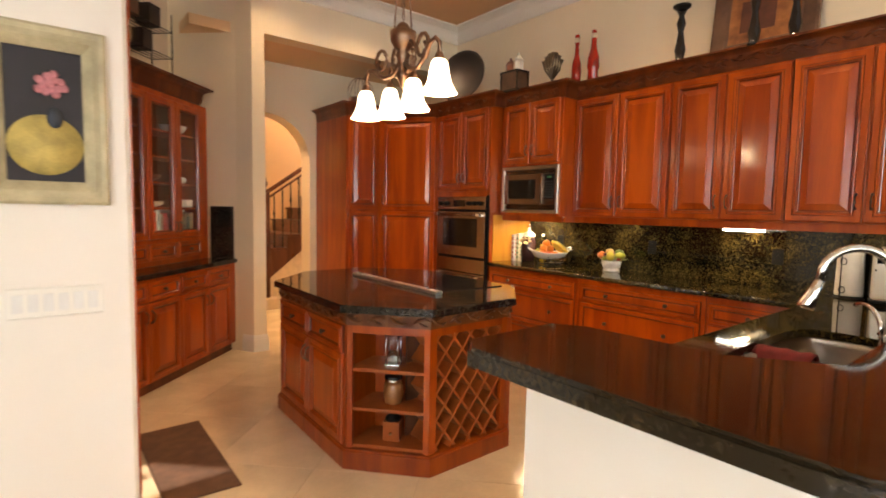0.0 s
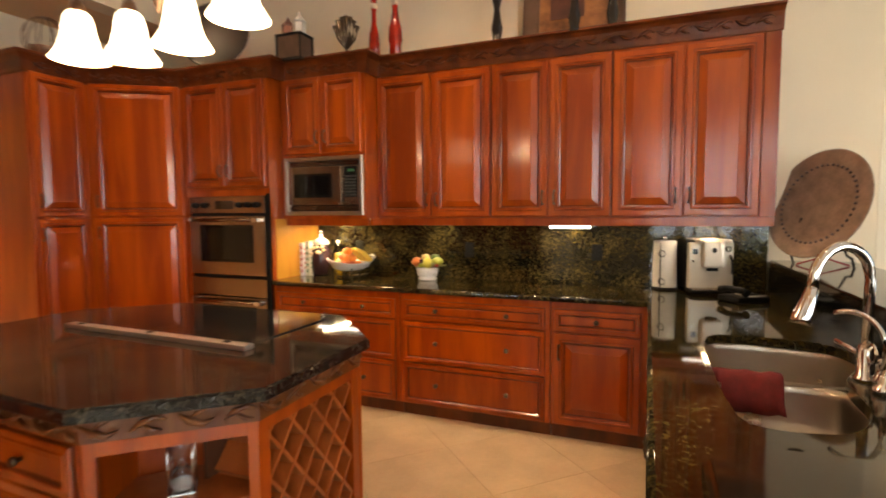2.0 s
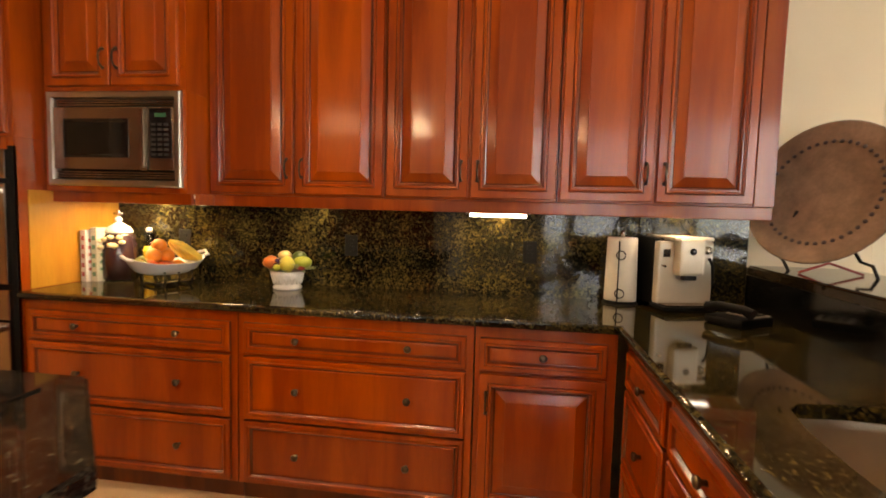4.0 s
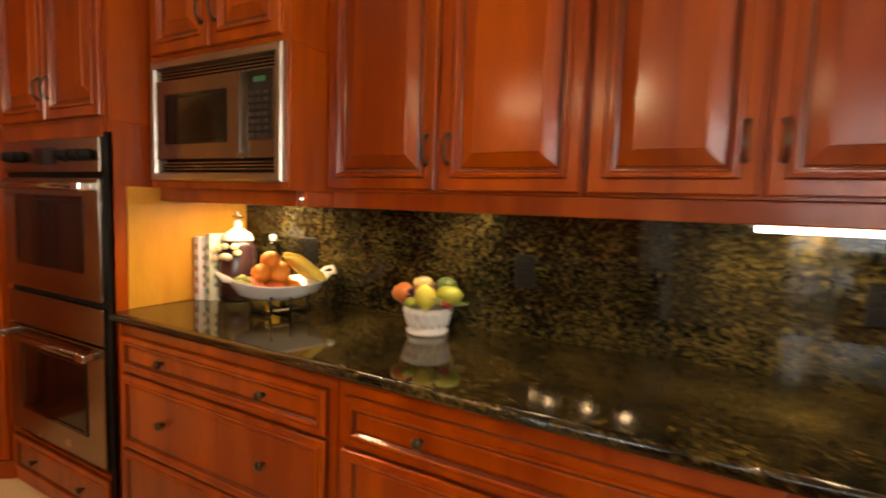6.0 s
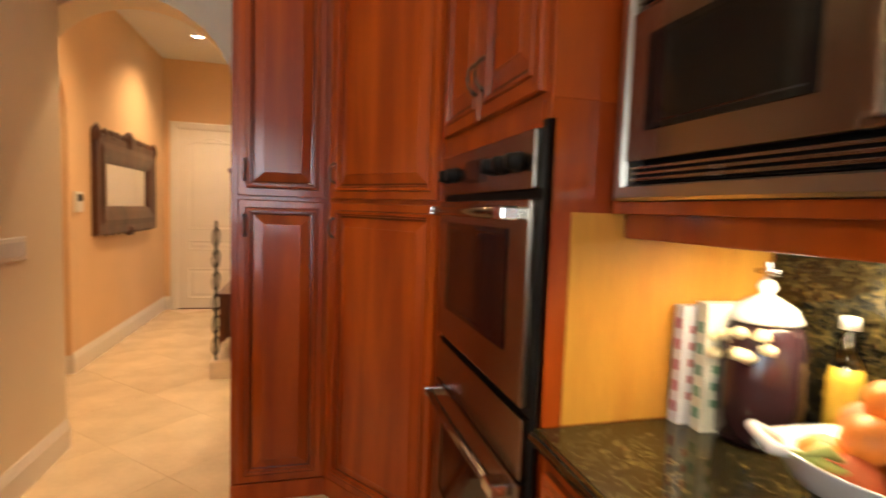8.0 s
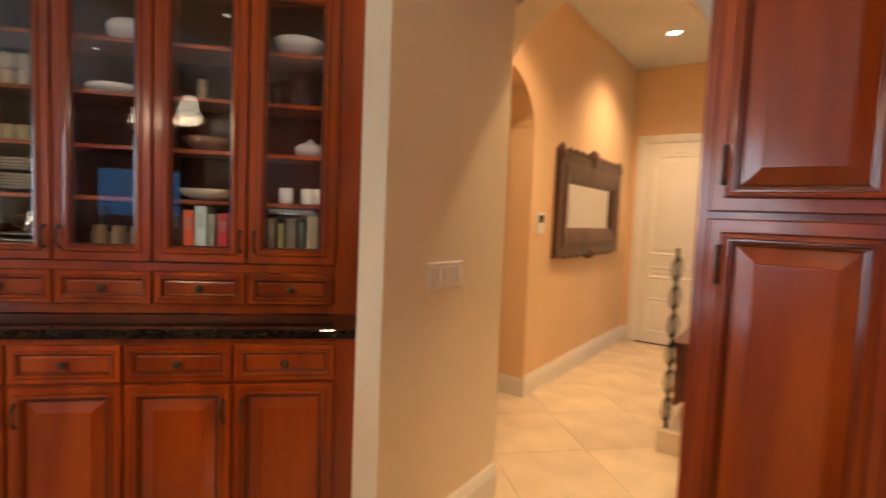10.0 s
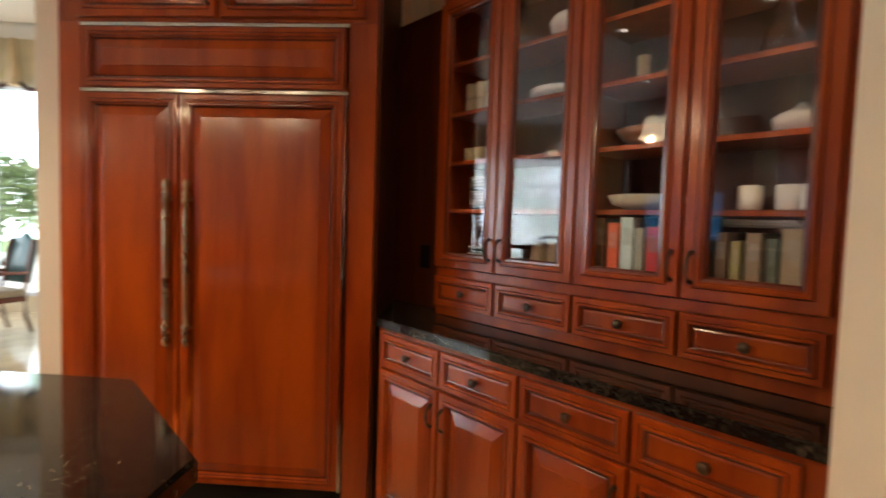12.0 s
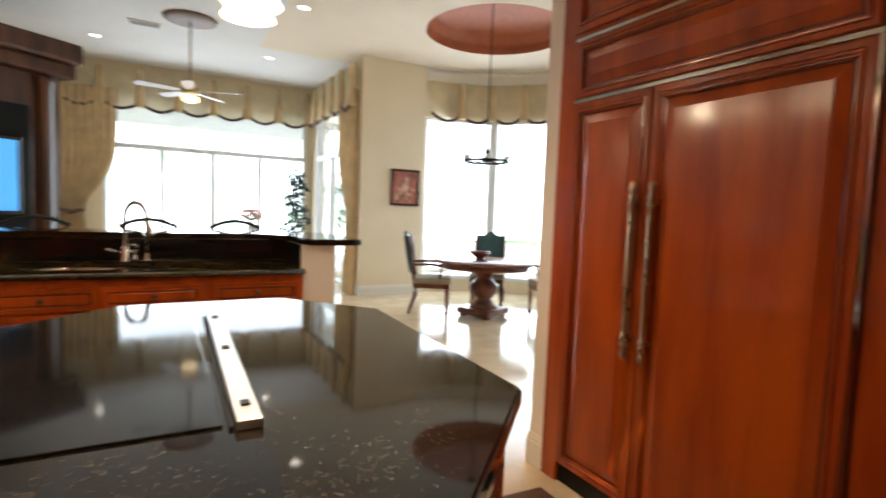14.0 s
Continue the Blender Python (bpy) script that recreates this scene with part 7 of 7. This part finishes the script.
dl = thing("dining_pendant", "dark iron ring pendant light with pale glass cups", "pendant lamp", pose(DT[0] + 0.05, DT[1], 0))
part("rod", tube([(0, 0, 2.14), (0, 0, 4.27)], 0.007, 8), IRON, dl)
part("canopy", lathe([(0.0, 4.275), (0.07, 4.265), (0.05, 4.235), (0.012, 4.22)], 16), IRON, dl)
part("ring", tube([(0.30 * math.cos(radians(a)), 0.30 * math.sin(radians(a)), 2.10) for a in range(0, 361, 12)], 0.016, 8), IRON, dl)
part("hub", lathe([(0.02, 2.08), (0.05, 2.10), (0.06, 2.14), (0.03, 2.18), (0.04, 2.24), (0.01, 2.28)], 14), IRON, dl)
for k in range(6):
    a = radians(60 * k)
    part("arm", tube([(0.03 * math.cos(a), 0.03 * math.sin(a), 2.12), (0.18 * math.cos(a), 0.18 * math.sin(a), 2.07), (0.30 * math.cos(a), 0.30 * math.sin(a), 2.10)], 0.009, 6), IRON, dl)
    part("cup", lathe([(0.02, 0), (0.045, 0.02), (0.05, 0.05), (0.02, 0.02)], 12, None, (0.30 * math.cos(a), 0.30 * math.sin(a), 2.115)), WHITE_CERAMIC, dl)

SILK = material("cream_silk", (0.84, 0.74, 0.52), 0.55, 0, 0.12, 5, 0.1, 120)
sn, sl = SILK.node_tree.nodes, SILK.node_tree.links.new
through_cloth, both = sn.new("ShaderNodeBsdfTranslucent"), sn.new("ShaderNodeMixShader")
through_cloth.inputs["Color"].default_value = (0.86, 0.78, 0.60, 1)
both.inputs["Fac"].default_value = 0.4
sl(sn["Principled BSDF"].outputs["BSDF"], both.inputs[1])
sl(through_cloth.outputs["BSDF"], both.inputs[2])
sl(both.outputs["Shader"], sn["Material Output"].inputs["Surface"])
GOLD_SILK = material("gold_drape_fabric", (0.74, 0.56, 0.32), 0.7, 0, 0.15, 6, 0.1, 160)
FRINGE = material("brown_fringe", (0.12, 0.06, 0.05), 0.9, 0, 0.3, 30, 0.5, 200)


def valance(line, z0, z1, swag, name_label, out=0.14):
    """Gathered swags hung along a plan line of points, with a dark scalloped fringe."""
    e = thing("valance", name_label, "valance")
    pts = [Vector((*p, 0)) for p in line]
    lens = [0]
    for a, b in zip(pts, pts[1:]):
        lens.append(lens[-1] + (b - a).length)
    total = lens[-1]
    n = max(2, round(total / swag))
    step = 16

    def at(s):
        for i in range(len(pts) - 1):
            if s <= lens[i + 1] or i == len(pts) - 2:
                u = (s - lens[i]) / (lens[i + 1] - lens[i])
                w = (pts[i + 1] - pts[i]).normalized()
                return pts[i].lerp(pts[i + 1], u), Vector((w.y, -w.x, 0))
    for j in range(n):
        bm = bmesh.new()
        cols, hem = [], []
        for k in range(step + 1):
            u = k / step
            p, nrm = at(total * (j + u) / n)
            drop = 0.13 * math.sin(math.pi * u)
            col = []
            for q in range(9):
                v = q / 8
                z = z1 - (z1 - z0 + drop - 0.06) * v
                bulge = out * (0.35 + 0.5 * v) + 0.035 * math.sin(math.pi * u) * math.sin(v * 9 + 1.5 * math.sin(math.pi * u)) * v
                col.append(bm.verts.new(p + nrm * bulge + Vector((0, 0, z))))
            hem.append(col[-1].co.copy())
            cols.append(col)
        for a, b in zip(cols, cols[1:]):
            for q in range(8):
                bm.faces.new((a[q], b[q], b[q + 1], a[q + 1])).smooth = True
        sw = part("swag", bm, SILK, e)
        part("fringe", tube(hem, 0.028, 6), FRINGE, sw, "dark brown fringe")
        p, nrm = at(total * j / n)
        jb = bmesh.new()
        for r_, z in ((0, z0 + 0.02),):
            c0 = p + nrm * (out + 0.01)
            tube([c0 + Vector((0, 0, z1 - 0.02)), c0 + Vector((0, 0, z1 - 0.3)), c0 + Vector((0, 0, z0 - 0.02))], 0.04, 8, jb, [0.03, 0.05, 0.085])
        part("jabot", jb, GOLD_SILK, e, "gathered gold jabot")
    return e


def drape(base, along, w, z0, z1, tie, label="full-length gold drape tied back"):
    """A pleated drape: local fullness along a direction, drawn to one side at the tie height."""
    e = thing("drape", label, "curtain")
    a = Vector((*along, 0)).normalized()
    nrm = Vector((a.y, -a.x, 0))
    bm = bmesh.new()
    cols = []
    n = 48
    for k in range(n + 1):
        u = k / n
        col = []
        for q in range(15):
            v = q / 14
            z = z1 - (z1 - z0) * v
            nar = 1 - 0.62 * math.exp(-((z - tie) / 0.55) ** 2) if z > tie else 0.38 + 0.17 * min(1, (tie - z) / 1.0)
            p = Vector((*base, 0)) + a * (w * u * nar) + nrm * (0.05 + 0.045 * math.sin(u * 2 * math.pi * 7 + 0.4 * math.sin(z * 2)))
            col.append(bm.verts.new(p + Vector((0, 0, z))))
        cols.append(col)
    for p, q_ in zip(cols, cols[1:]):
        for j in range(14):
            bm.faces.new((p[j], q_[j], q_[j + 1], p[j + 1])).smooth = True
    part("cloth", bm, GOLD_SILK, e)
    c = Vector((*base, 0)) + a * (w * 0.19)
    part("tieback", tube([c - a * w * 0.22 + nrm * 0.12 + Vector((0, 0, tie + 0.02)), c + nrm * 0.15 + Vector((0, 0, tie - 0.03)), c + a * w * 0.22 + nrm * 0.12 + Vector((0, 0, tie + 0.02))], 0.03, 8), FRINGE, e, "dark tasselled tieback")
    return e


bay_line = [bay_point(267 - 8 * k, BAY_R - 0.02) for k in range(20)]
valance(bay_line[::-1], 3.02, 3.62, 0.55, "cream silk swag valance round the bay windows", -0.13)
valance([(0.62, FAM_Y + 0.02), (4.75, FAM_Y + 0.02)], 3.05, 3.70, 0.62, "cream silk swag valance over the glass doors", -0.13)
valance([(0.52, -2.2), (0.52, -4.9)], 3.05, 3.70, 0.6, "cream silk swag valance over the side doors", -0.13)
drape((4.72, FAM_Y + 0.12), (-1, 0), 0.80, 0.0, 3.3, 1.2)
drape((0.60, -2.16), (0, -1), 0.85, 0.0, 3.3, 1.25)

sp = thing("small_painting", "small framed red and orange abstract painting", "painting", pose(-0.02, -2.078, 1.48, 0, 0, 180))
part("picture_frame", rings(0.52, 0.60, [(0, 0), (0, 0.02), (0.012, 0.028), (0.035, 0.024), (0.04, 0.008), (0.04, 0.002)], True), WALNUT, sp)
part("canvas", cube(0.035, -0.008, 0.035, 0.485, -0.002, 0.565), material("red_abstract_paint", (0.55, 0.18, 0.12), 0.6, 0, 0.6, 9, 0.2, 40), sp)
for k in range(6):
    part("painted_patch", cube(0.08 + 0.06 * k, -0.0095, 0.10 + 0.07 * (k % 3), 0.15 + 0.055 * k, -0.0075, 0.20 + 0.09 * (k % 4)), plain("patch_%d" % 0, (0.70, 0.42, 0.30), 0.6, 0, 0.4) if k == 0 else bpy.data.materials["patch_0"], sp)

# ---- family room ----
fan = thing("ceiling_fan", "brass ceiling fan with pale blades and a lamp", "ceiling fan", pose(2.92, -2.0, 0))
part("medallion", lathe([(0.0, 3.799), (0.33, 3.797), (0.32, 3.775), (0.24, 3.765), (0.20, 3.75), (0.12, 3.76), (0.0, 3.755)], 32), plain("bronze_medallion", (0.22, 0.13, 0.09), 0.5), fan)
part("rod", tube([(0, 0, 3.76), (0, 0, 2.95)], 0.014, 8), OLD_BRASS, fan)
part("motor", lathe([(0.02, 2.97), (0.09, 2.94), (0.12, 2.89), (0.11, 2.84), (0.06, 2.82)], 22), OLD_BRASS, fan)
part("lamp", lathe([(0.05, 2.82), (0.11, 2.79), (0.10, 2.74), (0.04, 2.715)], 20), glow("fan_lamp", (1.0, 0.75, 0.42), 3.0), fan)
for k in range(5):
    part("blade", prism([(0.13, -0.03), (0.22, -0.06), (0.62, -0.075), (0.66, 0.0), (0.62, 0.075), (0.22, 0.06), (0.13, 0.03)], -0.006, 0.006), plain("pale_blade", (0.62, 0.60, 0.60), 0.4) if k == 0 else bpy.data.materials["pale_blade"], fan, "", pose(0, 0, 2.87, 0, 0, 72 * k + 12) @ pose(0, 0, 0, 10, 0, 0))
av = thing("ceiling_vent", "white ceiling air vent", "vent", pose(3.45, -2.55, CEIL - 0.004))
part("vent_frame", cube(-0.2, -0.1, -0.012, 0.2, 0.1, 0.0, 0.003), TRIM, av)
for k in range(6):
    part("slat", cube(-0.17, -0.075 + 0.028 * k, -0.016, 0.17, -0.062 + 0.028 * k, -0.011), plain("vent_grey", (0.4, 0.4, 0.42)) if k == 0 else bpy.data.materials["vent_grey"], av)

tv = thing("media_cabinet", "dark wood built-in media cabinet with a deep cornice", "cabinet", pose(6.12, -1.18, 0, 0, 0, 216.87))
part("body", cube(0.0, 0.06, 0.0, 2.2, 0.6, 3.0), WALNUT, tv)
for x in (0.05, 1.95):
    part("column", lathe([(0.11, 0.0), (0.11, 0.10), (0.085, 0.14), (0.08, 2.75), (0.10, 2.80), (0.11, 2.88)], 20, None, (x + 0.06, 0.02, 0)), WALNUT, tv)
part("cornice", cube(-0.10, -0.14, 2.9, 2.3, 0.6, 3.08, 0.03), WALNUT, tv)
part("cornice", cube(-0.16, -0.20, 3.08, 2.36, 0.6, 3.34, 0.05), WALNUT, tv)
part("niche", cube(0.28, 0.03, 0.9, 1.85, 0.062, 2.5), BLACK_PLASTIC, tv)
tvs = thing("television", "flat television with a glowing blue picture", "television", tv.matrix_basis @ pose(0.34, 0.0, 1.18))
part("bezel", rings(1.40, 0.92, [(0, -0.03), (0, 0.01), (0.03, 0.012), (0.04, 0.006), (0.04, 0.0)], True), BLACK_GLOSS, tvs)
part("screen", cube(0.035, -0.004, 0.035, 1.365, 0.02, 0.885), glow("blue_screen", (0.08, 0.40, 0.85), 0.9), tvs)

for x in (2.62, 3.36, 4.18):
    s = thing("bar_stool", "dark iron bar stool with a curved back rail", "stool", pose(x, 0.50, 0, 0, 0, 180), "bar stools")
    part("seat", lathe([(0.0, 0.70), (0.19, 0.70), (0.205, 0.725), (0.19, 0.765), (0.0, 0.775)], 24), TEAL, s)
    for sx in (-0.16, 0.16):
        for sy in (-0.16, 0.16):
            part("leg", tube([(sx * 1.25, sy * 1.25, 0), (sx, sy, 0.70)], 0.013, 8), IRON, s)
    part("foot_ring", tube([(0.19 * math.cos(radians(a)), 0.19 * math.sin(radians(a)), 0.25) for a in range(0, 361, 20)], 0.009, 6), IRON, s)
    for sx in (-1, 1):
        part("back_post", tube([(sx * 0.15, 0.15, 0.72), (sx * 0.19, 0.20, 0.95), (sx * 0.21, 0.20, 1.17)], 0.012, 8), IRON, s)
    part("back_rail", tube([(-0.235, 0.19, 1.165), (-0.12, 0.215, 1.215), (0, 0.22, 1.235), (0.12, 0.215, 1.215), (0.235, 0.19, 1.165)], 0.017, 8), IRON, s)

pl = thing("potted_tree", "tall dark green artificial ficus in a pot", "plant", pose(0.98, -4.35, 0))
part("pot", lathe([(0.13, 0), (0.15, 0.02), (0.18, 0.30), (0.20, 0.34), (0.17, 0.34), (0.15, 0.28)], 22), plain("brown_pot", (0.16, 0.09, 0.05), 0.5), pl)
part("trunk", tube([(0, 0, 0.25), (0.03, 0.02, 0.8), (-0.02, 0.0, 1.3), (0.02, 0, 1.9)], 0.02, 8), BARK, pl)
bm = bmesh.new()
for k in range(7):
    leaf_cloud(150, 0.10, (0.30 - 0.02 * k, 0.30 - 0.02 * k, 0.16), 40 + k, bm, (0.06 * math.sin(k * 2.1), 0.06 * math.cos(k * 1.7), 0.75 + 0.2 * k))
part("crown", bm, plain("dark_ficus_leaf", (0.018, 0.06, 0.035), 0.4, 0, 0.4), pl)
fv = thing("flower_vase", "vase of pink and white flowers by the glass doors", "flowers", pose(1.75, -4.6, 0))
part("pedestal", lathe([(0.16, 0), (0.16, 0.05), (0.09, 0.10), (0.08, 0.70), (0.15, 0.76), (0.15, 0.80)], 20), plain("pale_stone", (0.6, 0.55, 0.48), 0.6), fv)
part("vase", lathe([(0.05, 0.80), (0.09, 0.86), (0.10, 0.95), (0.05, 1.04), (0.07, 1.08)], 20), WHITE_CERAMIC, fv)
bm = bmesh.new()
for k in range(26):
    a = k * 2.4
    blob(0.045, (1, 1, 0.8), (0.03 * math.sqrt(k) * math.cos(a) * 1.3, 0.03 * math.sqrt(k) * math.sin(a) * 1.3, 1.26 - 0.003 * k + 0.06 * math.sin(k * 3)), bm, 0.4, k, 1)
part("blooms", bm, plain("pink_bloom", (0.72, 0.40, 0.34), 0.7, 0, 0.4), fv)
part("stems", leaf_cloud(50, 0.09, (0.14, 0.14, 0.10), 77, None, (0, 0, 1.15)), LEAF, fv)
# ---- floor tiles, laid on the diagonal ----
floor_ob = structure(part("floor", cube(-3.3, -5.3, -0.06, 7.5, 11.5, -0.004), GROUT), "polished cream marble floor laid on the diagonal", "floor")
TS = 0.61
tile_bm = cube(-TS / 2 + 0.0012, -TS / 2 + 0.0012, -0.02, TS / 2 - 0.0012, TS / 2 - 0.0012, 0.0)
tile_mesh = shared("tile", tile_bm, TILE)
rest = bmesh.new()
rot = Matrix.Rotation(radians(45), 3, "Z")
for i in range(-22, 23):
    for j in range(-22, 23):
        c = rot @ Vector((i * TS, j * TS, 0)) + Vector((2.3, 3.2, 0))
        if not (-3.0 < c.x < 7.1 and -4.9 < c.y < 11.1):
            continue
        if (1.0 < c.x < 5.2 and 0 < c.y < 11) or (-2.6 < c.x < 1.2 and -2.4 < c.y < 3.8):
            part("tile", tile_mesh, None, floor_ob, "", pose(c.x, c.y, 0, 0, 0, 45))
        else:
            vs = [rest.verts.new(c + rot @ Vector((sx * (TS / 2 - 0.0012), sy * (TS / 2 - 0.0012), 0))) for sx, sy in ((-1, -1), (1, -1), (1, 1), (-1, 1))]
            rest.faces.new(vs)
tagged(part("far_tiles", rest, TILE, floor_ob), kind="stuff")
